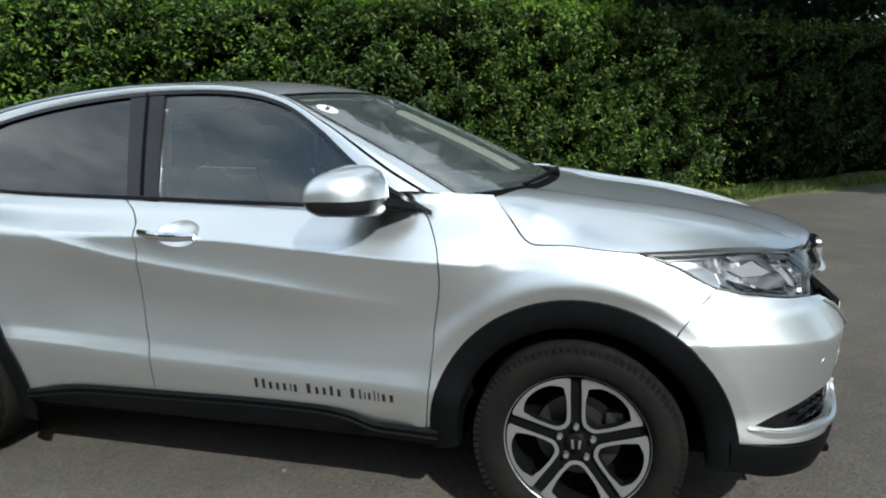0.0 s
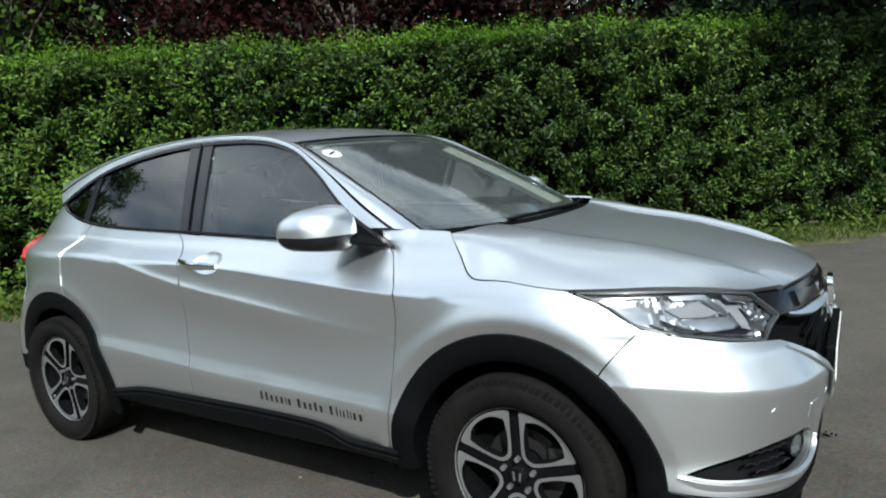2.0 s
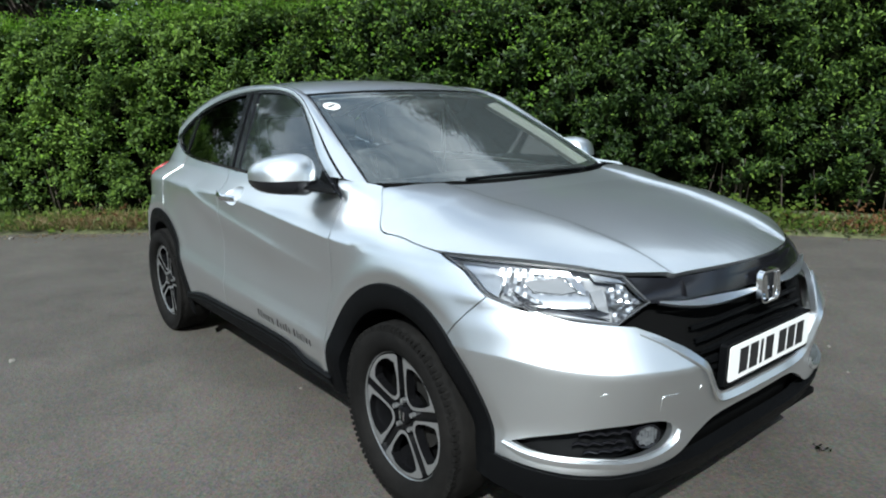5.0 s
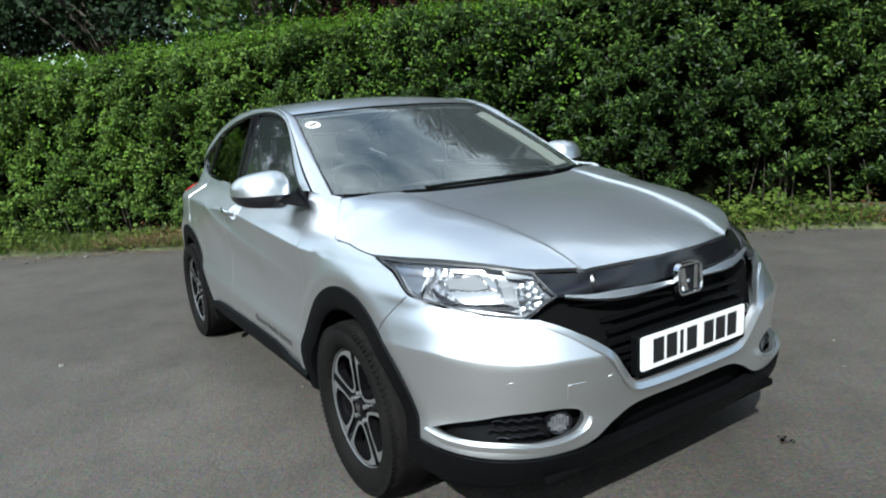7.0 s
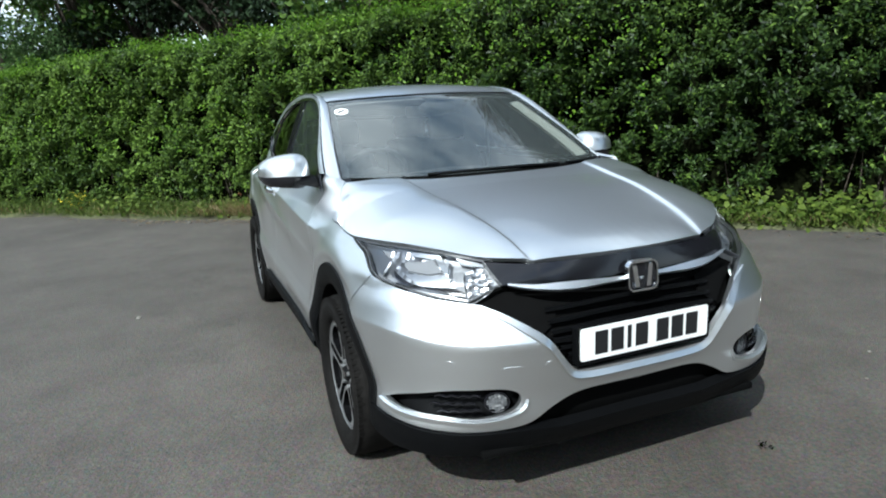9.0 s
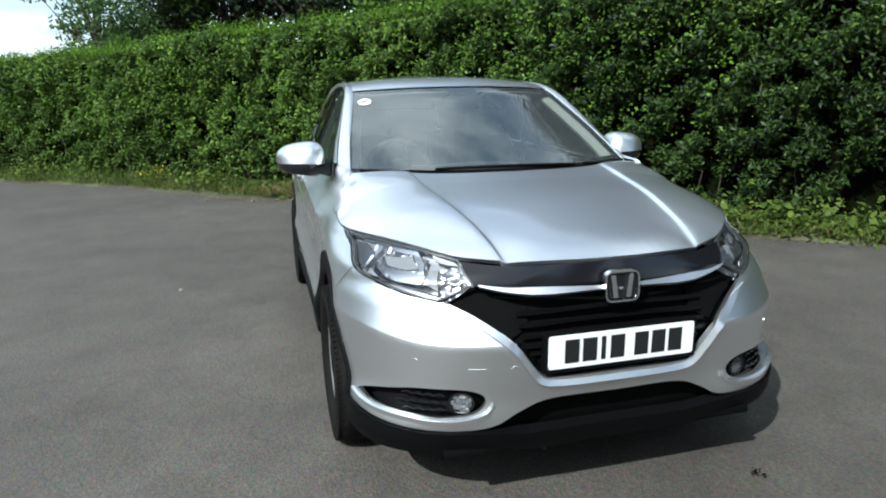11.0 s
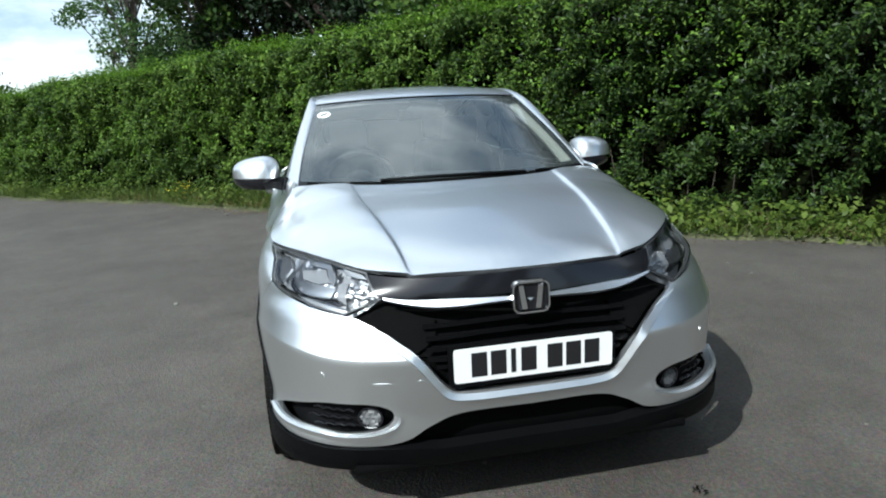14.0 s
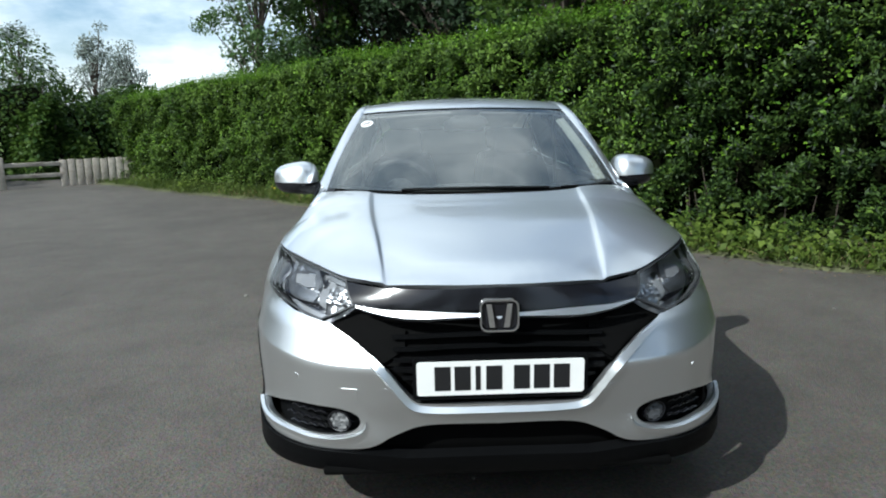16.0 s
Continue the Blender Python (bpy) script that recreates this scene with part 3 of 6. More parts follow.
for k, (x, y, h, w) in enumerate(((-24.5, -16.2, 5.4, 1.5), (-24.0, -12.9, 5.0, 1.3), (-23.6, -11.6, 4.4, 1.1), (-25.0, -20.0, 5.6, 1.7))):
    tree("willow_tree", (x, y, 0), h, 0.14, (w, 0.42), WILLOW_LEAF, "slender grey-leaved willow beyond the fence", 0.11, 3800, 0.22, 41 + k, clumps=75, group="trees beyond the fence")
# unseen trees: rows for the car's reflections, two tall ones shading the hedge's end
for k, (x, y, h, w) in enumerate(((-15, -20, 7.5, 3.0), (-9.5, -19, 8, 3.2), (-4, -18, 7.5, 3.2), (1.5, -18.5, 8, 3.2), (7, -18, 7, 3.0), (12.5, -16, 8, 3.2), (16, -11.5, 8, 3.2), (17.5, -6.5, 7.5, 3.2), (18, -1.5, 8.5, 3.2), (17.5, 3.5, 8, 3.2), (7.4, 4.9, 13.0, 4.2), (10.0, 7.8, 13.0, 4.4))):
    tree("unseen_tree", (x, y, 0), h, 0.2, (w, 1.3), BUSH_LEAF, "broad green tree added out of view for reflections and shade", 0.26 if h > 10 else 0.40, 18000 if h > 10 else 4000, 0.55 if h > 10 else 0.1, 71 + k, group="trees across the yard")


def bush(at, size, seed, mat=BUSH_LEAF, label="rounded dark green bush beyond the timber fence", group="bushes beyond the fence"):
    r = np.random.default_rng(seed)
    n = 13000
    v = r.normal(size=(n, 3))
    v /= np.linalg.norm(v, axis=1, keepdims=True)
    v[:, 2] = np.abs(v[:, 2])
    lump = 1 + 0.13 * np.sin(v[:, 0] * 5 + seed) + 0.10 * np.sin(v[:, 1] * 7) + 0.1 * np.sin(v[:, 2] * 6 + v[:, 0] * 4)
    v *= (lump * r.uniform(0.78, 1.0, n))[:, None] * np.array(size)
    co, qd = leaf_quads(r, v, 0.15, v / np.linalg.norm(v, axis=1, keepdims=True) + np.array([0, 0, 0.5]), 0.6)
    th = tagged(new("bush"), label, "bush", group)
    th.location = at
    bm = bmesh.new()
    for k in range(7):
        a = k * 0.9
        tube(bm, (0.1 * math.cos(a), 0.1 * math.sin(a), -0.05), (size[0] * 0.6 * math.cos(a), size[1] * 0.6 * math.sin(a), size[2] * 0.75), 0.05, 0.015, 6)
    part("stems", bm, BARK, th)
    # solid near-black core, standing for the shade between the bush's leaves
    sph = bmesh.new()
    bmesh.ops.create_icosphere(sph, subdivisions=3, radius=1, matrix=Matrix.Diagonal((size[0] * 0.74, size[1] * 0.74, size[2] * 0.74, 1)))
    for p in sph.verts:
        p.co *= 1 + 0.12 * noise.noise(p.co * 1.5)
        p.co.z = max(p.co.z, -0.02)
    part("shade_core", sph, CORE, th)
    tagged(big_mesh("leaves", co, qd, mat, th), kind="stuff")
    return th


for k, (at, size) in enumerate((((-19.4, -13.4, 0), (3.1, 3.4, 3.8)), ((-17.6, -11.6, 0), (1.1, 1.2, 2.1)), ((-19.6, -18.5, 0), (2.6, 2.6, 3.4)), ((-21.5, -11.0, 0), (1.8, 2.0, 2.9)), ((-22.0, -8.6, 0), (2.2, 2.2, 2.8)), ((-20, -23.5, 0), (3.0, 3.0, 3.6)))):
    bush(at, size, 51 + k)

for k, (s, back, size) in enumerate(((14.6, 4.6, (1.6, 1.6, 3.3)), (17.6, 4.6, (2.0, 2.0, 3.9)), (20.2, 4.6, (2.2, 2.2, 4.1)), (22.9, 4.4, (2.2, 2.2, 4.1)), (25.6, 4.0, (2.2, 2.2, 4.1)))):
    bush(behind(s, back), size, 91 + k, COPPER_LEAF if k == 0 else FIR_LEAF, "dense dark shrub growing behind the hedge", "shrubs behind the hedge")

# low timber fence: posts with two rails, then a stretch of upright boards
F0, F1 = Vector((-13.6, -10.6, 0)), Vector((-14.7, -8.8, 0))
f_dir = (F1 - F0).normalized()
f_turn = Matrix.Rotation(math.atan2(f_dir.y, f_dir.x), 4, "Z")
fence = tagged(new("timber_fence"), "low weathered timber fence with posts, two rails and boards", "fence")


def beam(name, d, z, size, bevel=0.008):
    c = F0 + f_dir * d
    bm = bmesh.new()
    box(bm, (c.x, c.y, z), size, f_turn, bevel)
    return part(name, bm, TIMBER, fence)


for d in (-2.4, 0.0):
    beam("post", d, 0.38, (0.24, 0.2, 0.78), 0.015)
for z in (0.30, 0.58):
    beam("rail", -0.55, z, (3.7, 0.05, 0.10))
for k in range(11):
    beam("board", 1.38 + k * 0.185, 0.33 + 0.012 * math.sin(k * 2.1), (0.165, 0.03, 0.68))

# fallen leaves and straw swept to the edge of the tarmac, and a seedling in a crack
n_l = 900
l_s = np.concatenate([rng.uniform(2, 20, 500), rng.normal(8.0, 1.2, 400)])
l_at = hedge_place(l_s, 0.006 + 0 * l_s, verge_out(l_s) + np.abs(rng.normal(0, 0.16, n_l)))
lc, lq = leaf_quads(rng, l_at, 0.030, np.repeat([[0, 0, 1.0]], n_l, 0), 0.12, 0.45)
lc[:, 2] = np.clip(lc[:, 2], 0.003, 0.02)
tagged(big_mesh("leaf_litter", lc, lq, DRY), "dry fallen leaves scattered along the verge edge", "leaf litter", kind="stuff")
n_d = 12
d_v = rng.normal(0, 1, (n_d, 3)) * [0.016, 0.016, 0.006] + [0.80, 0.62, 0.014]
lc, lq = leaf_quads(rng, d_v, 0.020, np.repeat([[0, 0, 1.0]], n_d, 0), 0.5, 0.5)
lc[:, 2] = np.clip(lc[:, 2], 0.002, 0.05)
tagged(big_mesh("seedling", lc, lq, CORE), "small dark weed seedling growing from the asphalt", "weed", kind="stuff")

# loose stones and scraps on the tarmac
r_s = np.random.default_rng(9)
for k, (x, y, size) in enumerate([(-2.6, -1.75, 0.02), (-7.3, -1.25, 0.03), (-7.6, -1.9, 0.024), (-7.9, -1.75, 0.024), (1.10, -0.62, 0.008), (0.55, 1.55, 0.008)] + [(r_s.uniform(-9, 3), r_s.uniform(-6, 5), r_s.uniform(0.005, 0.012)) for _ in range(40)]):
    bm = bmesh.new()
    bmesh.ops.create_icosphere(bm, subdivisions=1, radius=size)
    for v in bm.verts:
        v.co = v.co * (1 + 0.35 * noise.noise(v.co * 60 + Vector((k, 0, 0))))
        v.co.z *= 0.6
    st = part("stone", bm, material("pale_stone", (0.14, 0.13, 0.115), 0.85, vary=0.3) if k == 0 else bpy.data.materials["pale_stone"])
    st.location = (x, y, size * 0.35)
    tagged(st, "small pale stone chip lying on the asphalt", "stone", "loose stones on the asphalt")

# ---- the car: front axle at x = 0, nose towards +x, its right side at -y ----
from mathutils import geometry

WHEELBASE, AXLE_Z, LIP_R = 2.61, 0.325, 0.505


def smooth_line(*knots):
    """A smooth function through (position, value) knots, without overshoot."""
    k = np.array(sorted(knots), dtype=float)
    xs, ys = k[:, 0], k[:, 1]
    h, d = np.diff(xs), np.diff(ys) / np.diff(xs)
    m = np.zeros(len(xs))
    m[0], m[-1] = d[0], d[-1]
    for i in range(1, len(xs) - 1):
        if d[i - 1] * d[i] > 0:
            w1, w2 = 2 * h[i] + h[i - 1], h[i] + 2 * h[i - 1]
            m[i] = (w1 + w2) / (w1 / d[i - 1] + w2 / d[i])

    def value(x):
        x = np.asarray(x, dtype=float)
        i = np.clip(np.searchsorted(xs, x) - 1, 0, len(h) - 1)
        t = np.clip((x - xs[i]) / h[i], 0, 1)
        y = (2 * t**3 - 3 * t**2 + 1) * ys[i] + (t**3 - 2 * t**2 + t) * h[i] * m[i] + (3 * t**2 - 2 * t**3) * ys[i + 1] + (t**3 - t**2) * h[i] * m[i + 1]
        return y + np.where(x < xs[0], (x - xs[0]) * m[0], 0) + np.where(x > xs[-1], (x - xs[-1]) * m[-1], 0)

    return value


low_crease = smooth_line((-2.6, 0.565), (-2.0, 0.545), (-1.45, 0.514), (-1.0, 0.496), (-0.5, 0.480), (0.0, 0.470))
high_crease = smooth_line((-3.2, 1.01), (-2.7, 1.0), (-2.45, 0.996), (-2.2, 0.990), (-2.02, 0.984), (-1.8, 0.975), (-1.5, 0.968), (-1.18, 0.953), (-1.0, 0.938), (-0.44, 0.895), (-0.2, 0.884), (0.0, 0.878), (0.3, 0.874))
sweep_crease = smooth_line((-2.7, 1.14), (-2.45, 1.068), (-2.06, 0.985), (-1.54, 0.877), (-1.0, 0.807), (-0.55, 0.748))
profile = smooth_line((-1, 0.80), (0, 0.852), (0.3, 0.868), (0.6, 0.880), (0.93, 0.8865), (1.0, 0.8855), (1.04, 0.881), (1.15, 0.868), (1.5, 0.850), (1.85, 0.862), (1.97, 0.8672), (2.0, 0.868), (2.04, 0.866), (2.15, 0.858), (2.4, 0.842), (2.8, 0.812), (3.3, 0.770), (3.7, 0.738), (4.5, 0.675), (6.0, 0.56))
# the same section where the high crease has run out, over the wings and the quarters
soft_profile = smooth_line((-1, 0.80), (0, 0.852), (0.3, 0.868), (0.6, 0.880), (0.93, 0.8865), (1.0, 0.8855), (1.04, 0.881), (1.15, 0.868), (1.35, 0.861), (1.55, 0.860), (1.75, 0.8575), (1.9, 0.8525), (2.0, 0.846), (2.3, 0.834), (2.6, 0.816), (2.8, 0.803), (3.3, 0.767), (3.7, 0.738), (4.5, 0.675), (6.0, 0.56))
nose_x = smooth_line((0.18, 0.70), (0.245, 0.755), (0.30, 0.785), (0.34, 0.798), (0.42, 0.811), (0.52, 0.836), (0.57, 0.848), (0.607, 0.8555), (0.613, 0.8555), (0.619, 0.853), (0.65, 0.840), (0.70, 0.822), (0.80, 0.802), (0.88, 0.785), (0.93, 0.770), (1.0, 0.72))
nose_p = smooth_line((0.25, 4.3), (0.36, 4.2), (0.46, 3.3), (0.62, 3.05), (0.72, 3.3), (0.80, 3.4), (0.90, 2.2), (1.0, 2.2))
nose_q = smooth_line((0.25, 4.3), (0.36, 4.2), (0.46, 3.3), (0.62, 3.05), (0.72, 2.6), (0.80, 1.8), (0.90, 1.8), (1.0, 1.8))
tail_x = smooth_line((0.2, 0.78), (0.5, 0.90), (0.6, 0.92), (0.8, 0.88), (1.0, 0.855), (1.1, 0.775), (1.2, 0.64), (1.35, 0.50), (1.5, 0.40))
NOSE_ARC, TAIL_X, TAIL_ARC = 1.35, -2.5, 1.35


def glass_y(x, z):
    """Half-width of the side glass."""
    return 0.765 - 0.38 * (z - 1.06) - 0.12 * (z - 1.06) ** 2 - 0.05 * ((x + 1.1) / 1.4) ** 2


def smooth_step(x, a, b):
    w = np.clip((x - a) / (b - a), 0, 1)
    return w * w * (3 - 2 * w)


def side_y(x, z):
    """Half-width of the body between nose and tail: sill, creases, shoulder, arch lips."""
    c3, c1 = low_crease(x), high_crease(x)
    v = np.where(z < c3, (z - 0.30) / (c3 - 0.30), np.where(z < c1, 1 + (z - c3) / (c1 - c3), 2 + (z - c1) / 0.1))
    soft = np.maximum(smooth_step(x, -0.46, -0.14), smooth_step(-x, 1.70, 2.10))
    y = profile(v) * (1 - soft) + soft_profile(v) * soft
    dz = z - sweep_crease(x)
    fade = np.clip((-0.45 - x) / 0.5, 0, 1) * np.clip((x + 2.60) / 0.25, 0, 1)
    y = y + 0.019 * fade * np.where(dz > 0, np.exp(-(np.sqrt(dz**2 + 0.000008) - 0.0028) / 0.040), np.exp(-((dz / 0.11) ** 2)))
    g = glass_y(x, z) + 0.012 - 0.7 * np.maximum(z - 1.055, 0) * np.clip((x + 0.47) / 0.06, 0, 1)
    start = np.maximum(0.96, c1 - 0.02)
    w = np.clip((z - start) / (0.10 - 0.3 * np.clip(start - 0.96, 0, 0.1)), 0, 1)
    w = w * w * (3 - 2 * w)
    foot = smooth_step(z, 1.02, 1.09) * np.interp(x, [-0.68, -0.58, -0.50, -0.46, -0.39, -0.30, -0.18], [0, 0.026, 0.030, 0.025, 0.012, 0.008, 0])
    return y * (1 - w) + w * 0.5 * (y + g - np.sqrt((y - g) ** 2 + 0.0003)) + foot


bumper_b = smooth_line((0.2, 0.845), (0.3, 0.866), (0.42, 0.872), (0.607, 0.889), (0.613, 0.889), (0.62, 0.8872), (0.65, 0.880), (0.70, 0.870), (0.76, 0.862), (0.85, 0.857))


def nose_b(z):
    """Half-width from which the nose rounds in: the bumper's below, the wing's above."""
    w = np.clip((z - 0.70) / 0.10, 0, 1)
    w = w * w * (3 - 2 * w)
    return side_y(0 * z, z) * w + bumper_b(z) * (1 - w)


def with_lips(y, x, z):
    """The half-width with the flared lips round the wheel openings."""
    for cx in (0.0, -WHEELBASE):
        r = np.hypot(x - cx, z - AXLE_Z)
        away = np.maximum(x - 0.12, 0) if cx == 0 else np.maximum(cx - 0.12 - x, 0)
        past = 0.5 * (r - LIP_R + np.sqrt((r - LIP_R) ** 2 + 0.00004))
        lip = (0.870 if cx == 0 else 0.858) - 0.34 * away**2 - 0.19 * past - 4.2 * past**2 - 0.42 * (past - (r - LIP_R))
        y = np.where(z > 0.30, 0.5 * (y + lip + np.sqrt((y - lip) ** 2 + 0.00025)) - 0.004, y)
    return y


nose_rise = smooth_line((0.0, 0.060), (0.45, 0.058), (0.62, 0.042), (0.75, 0.029), (0.9, 0.025), (1.05, 0.022), (1.15, 0.008), (1.22, -0.010), (1.35, -0.012))


def nose_level(u, z):
    """Height at which the bumper's section is read: its crease climbs from the grille to the wheel arch."""
    rise = nose_rise(u)
    return z - rise * np.exp(-(((z - 0.61 - rise) / 0.09) ** 2))


def body(p):
    """The outer skin: u runs from the tail's middle round the side to the nose's middle, v is the height. Right side."""
    u, z = p[:, 0], p[:, 1]
    zn = nose_level(np.clip(u, 0, NOSE_ARC), z)
    pe, qe, a, b = nose_p(zn), nose_q(zn), nose_x(zn), nose_b(zn)
    psi = np.clip(u / NOSE_ARC, 0, 1) * math.pi / 2
    sn, cs = np.sin(psi), np.cos(psi)
    r = np.ones_like(psi)
    for _ in range(14):
        f = (r * sn) ** pe + (r * cs) ** qe - 1
        r = r - f / (pe * (r * sn) ** pe + qe * (r * cs) ** qe + 1e-12) * r
    xf, yf = a * r * sn, b * r * cs
    tt = np.clip((TAIL_X - u) / TAIL_ARC, 0, 1) * math.pi / 2
    xt = TAIL_X - tail_x(z) * np.sin(tt) ** (2 / 2.7)
    yt = side_y(0 * z + TAIL_X, z) * np.cos(tt) ** (2 / 2.7)
    um = np.clip(u, TAIL_X, 0)
    x = np.where(u > 0, xf, np.where(u < TAIL_X, xt, um))
    y = np.where(u > 0, yf, np.where(u < TAIL_X, yt, side_y(um, z)))
    return np.stack([x, -(y + (with_lips(y, x, z) - y) * np.clip((y - 0.55) / 0.15, 0, 1)), z], 1)


def at_x(x, z):
    """Skin coordinates of the place at x ahead of the front axle."""
    if x < TAIL_X:
        s = min(1.0, (TAIL_X - x) / float(tail_x(z)))
        return (TAIL_X - TAIL_ARC * math.asin(s**1.35) / (math.pi / 2), z)
    if x <= 0:
        return (x, z)
    s = min(1.0, x / float(nose_x(z)))
    c = (1 - s ** float(nose_p(z))) ** (1 / float(nose_q(z)))
    return (NOSE_ARC * math.atan2(s, c) / (math.pi / 2), z)


def at_y(y, z):
    """Skin coordinates of the place on the nose at y off the middle."""
    c = min(1.0, y / float(nose_b(np.array(z))))
    s = (1 - c ** float(nose_q(z))) ** (1 / float(nose_p(z)))
    return (NOSE_ARC * math.atan2(s, c) / (math.pi / 2), z)


def normals_of(surf, p, out):
    e = 0.0015
    du = surf(p + [e, 0]) - surf(p - [e, 0])
    dv = surf(p + [0, e]) - surf(p - [0, e])
    n = np.cross(du, dv)
    n /= np.linalg.norm(n, axis=1, keepdims=True) + 1e-12
    return n * out


def inside(poly, pts):
    x, y = pts[:, 0], pts[:, 1]
    r = np.zeros(len(pts), bool)
    a = np.array(poly)
    b = np.roll(a, -1, 0)
    for (x0, y0), (x1, y1) in zip(a, b):
        cross = ((y0 > y) != (y1 > y)) & (x < (x1 - x0) * (y - y0) / (y1 - y0 + 1e-15) + x0)
        r ^= cross
    return r


def resample(poly, step):
    out = []
    for i, a in enumerate(poly):
        b = poly[(i + 1) % len(poly)]
        n = max(1, int(math.hypot(b[0] - a[0], b[1] - a[1]) / step + 0.5))
        out += [(a[0] + (b[0] - a[0]) * k / n, a[1] + (b[1] - a[1]) * k / n) for k in range(n)]
    return out


def edge_distance(poly, pts):
    a = np.array(poly)
    b = np.roll(a, -1, 0)
    d = np.full(len(pts), 1e9)
    for p, q in zip(a, b):
        w = q - p
        t = np.clip(((pts - p) @ w) / (w @ w + 1e-15), 0, 1)
        d = np.minimum(d, np.hypot(*(pts - p - t[:, None] * w).T))
    return d


def shrink(poly, gap):
    """The outline moved inwards by gap."""
    a = np.array(poly)
    area = np.sum(a[:, 0] * np.roll(a[:, 1], -1) - a[:, 1] * np.roll(a[:, 0], -1))
    t = np.roll(a, -1, 0) - np.roll(a, 1, 0)
    t /= np.linalg.norm(t, axis=1, keepdims=True) + 1e-12
    n = np.stack([-t[:, 1], t[:, 0]], 1) * (1 if area > 0 else -1)
    return [tuple(p) for p in a + n * gap]


def panel(name, surf, outline, mat, parent, step=0.03, holes=(), creases=(), fold=0.012, lift=0.0, out=1.0, sides=("right",), gap=0.0, label="", seam=False):
    """A trimmed piece of a curved surface with its edges turned in. sides: right, left (mirrored), or both, joined in one mesh."""
    outline = resample(outline, step * 0.6)
    if gap:
        kept = outline
        outline = [k if seam and (abs(k[0] - NOSE_ARC) < 1e-6 or abs(k[0] - TAIL_X + TAIL_ARC) < 1e-6) else p for k, p in zip(kept, shrink(outline, gap))]
    loops = [outline] + [resample(h, step * 0.5) for h in holes]
    lo, hi = np.min(outline, 0), np.max(outline, 0)
    gx, gy = np.meshgrid(np.arange(lo[0], hi[0], step), np.arange(lo[1], hi[1], step))
    gx[1::2] += step / 2
    grid = np.stack([gx.ravel(), gy.ravel()], 1)
    ok = inside(outline, grid) & (edge_distance(outline, grid) > step * 0.4)
    for h in loops[1:]:
        ok &= ~inside(h, grid) & (edge_distance(h, grid) > step * 0.35)
    runs = []
    for c in creases:
        c = resample(list(c) + list(c)[-2:0:-1], step * 0.7)[: 10000]
        c = np.array(c[: len(c) // 2 + 1])
        fine = inside(outline, c) & (edge_distance(outline, c) > step * 0.2)
        for h in loops[1:]:
            fine &= ~inside(h, c) & (edge_distance(h, c) > step * 0.2)
        c = c[fine]
        if len(c) > 1:
            gap2 = np.hypot(*np.diff(c, axis=0).T) < step * 1.5
            runs.append((c, gap2))
            ok &= np.min(np.hypot(grid[:, None, 0] - c[None, :, 0], grid[:, None, 1] - c[None, :, 1]), axis=1) > step * 0.45
    pts, edges = [], []
    for lp in loops:
        k = len(pts)
        pts += lp
        edges += [(k + i, k + (i + 1) % len(lp)) for i in range(len(lp))]
    for c, near in runs:
        k = len(pts)
        pts += [tuple(p) for p in c]
        edges += [(k + i, k + i + 1) for i in range(len(c) - 1) if near[i]]
    allp = [Vector(p) for p in pts] + [Vector(p) for p in grid[ok]]
    vs, _, fs, *_ = geometry.delaunay_2d_cdt(allp, edges, [], 0, 1e-7)
    v2 = np.array([tuple(v) for v in vs])
    cen = np.array([v2[list(f)].mean(0) for f in fs])
    keep = inside(outline, cen)
    for h in loops[1:]:
        keep &= ~inside(h, cen)
    fs = [tuple(f) for f, k in zip(fs, keep) if k]
    co = surf(v2)
    nor = normals_of(surf, v2, out)
    co = co + nor * lift
    # turned-in rim along every open edge
    count = {}
    for f in fs:
        for i in range(len(f)):
            e = (f[i], f[(i + 1) % len(f)])
            count[e] = count.get(e, 0) + 1
    rim = [e for e in count if (e[1], e[0]) not in count and not (seam and abs(co[e[0]][1]) < 1e-3 and abs(co[e[1]][1]) < 1e-3)] if fold else []
    verts, norms, faces = list(co), list(nor), list(fs)
    for a, b in rim:
        k = len(verts)
        t = co[b] - co[a]
        w = np.cross(t, (nor[a] + nor[b]) / 2)
        w = w / (np.linalg.norm(w) + 1e-12)
        verts += [co[a], co[b], co[b] - nor[b] * fold - w * fold * 0.0, co[a] - nor[a] * fold]
        norms += [w, w, w, w]
        faces.append((k + 1, k, k + 3, k + 2))
    verts, norms = np.array(verts), np.array(norms)
    # face winding follows the normals
    ids = np.array([f[:3] for f in fs])
    flip = np.sum(np.cross(verts[ids[:, 1]] - verts[ids[:, 0]], verts[ids[:, 2]] - verts[ids[:, 0]]) * norms[ids[:, 0]]) < 0
    if flip:
        faces = [f[::-1] for f in faces]
    vv, nn, ff = [], [], []
    for s in sides:
        k = len(vv)
        flipy = np.array([1, 1 if s == "right" else -1, 1])
        vv += list(verts * flipy)
        nn += list(norms * flipy)
        ff += [tuple(i + k for i in (f if s == "right" else f[::-1])) for f in faces]
    if seam:
        vv, nn = np.array(vv), np.array(nn)
        mid = np.abs(vv[:, 1]) < 1e-4
        nn[mid, 1] = 0
    return make(name, vv, ff, mat, parent, label, nn)


def mirrored(name, *args, **kw):
    """The piece on the right and its mirror image on the left, two objects."""
    return [panel(name, *args, sides=(s,), **kw) for s in ("right", "left")]


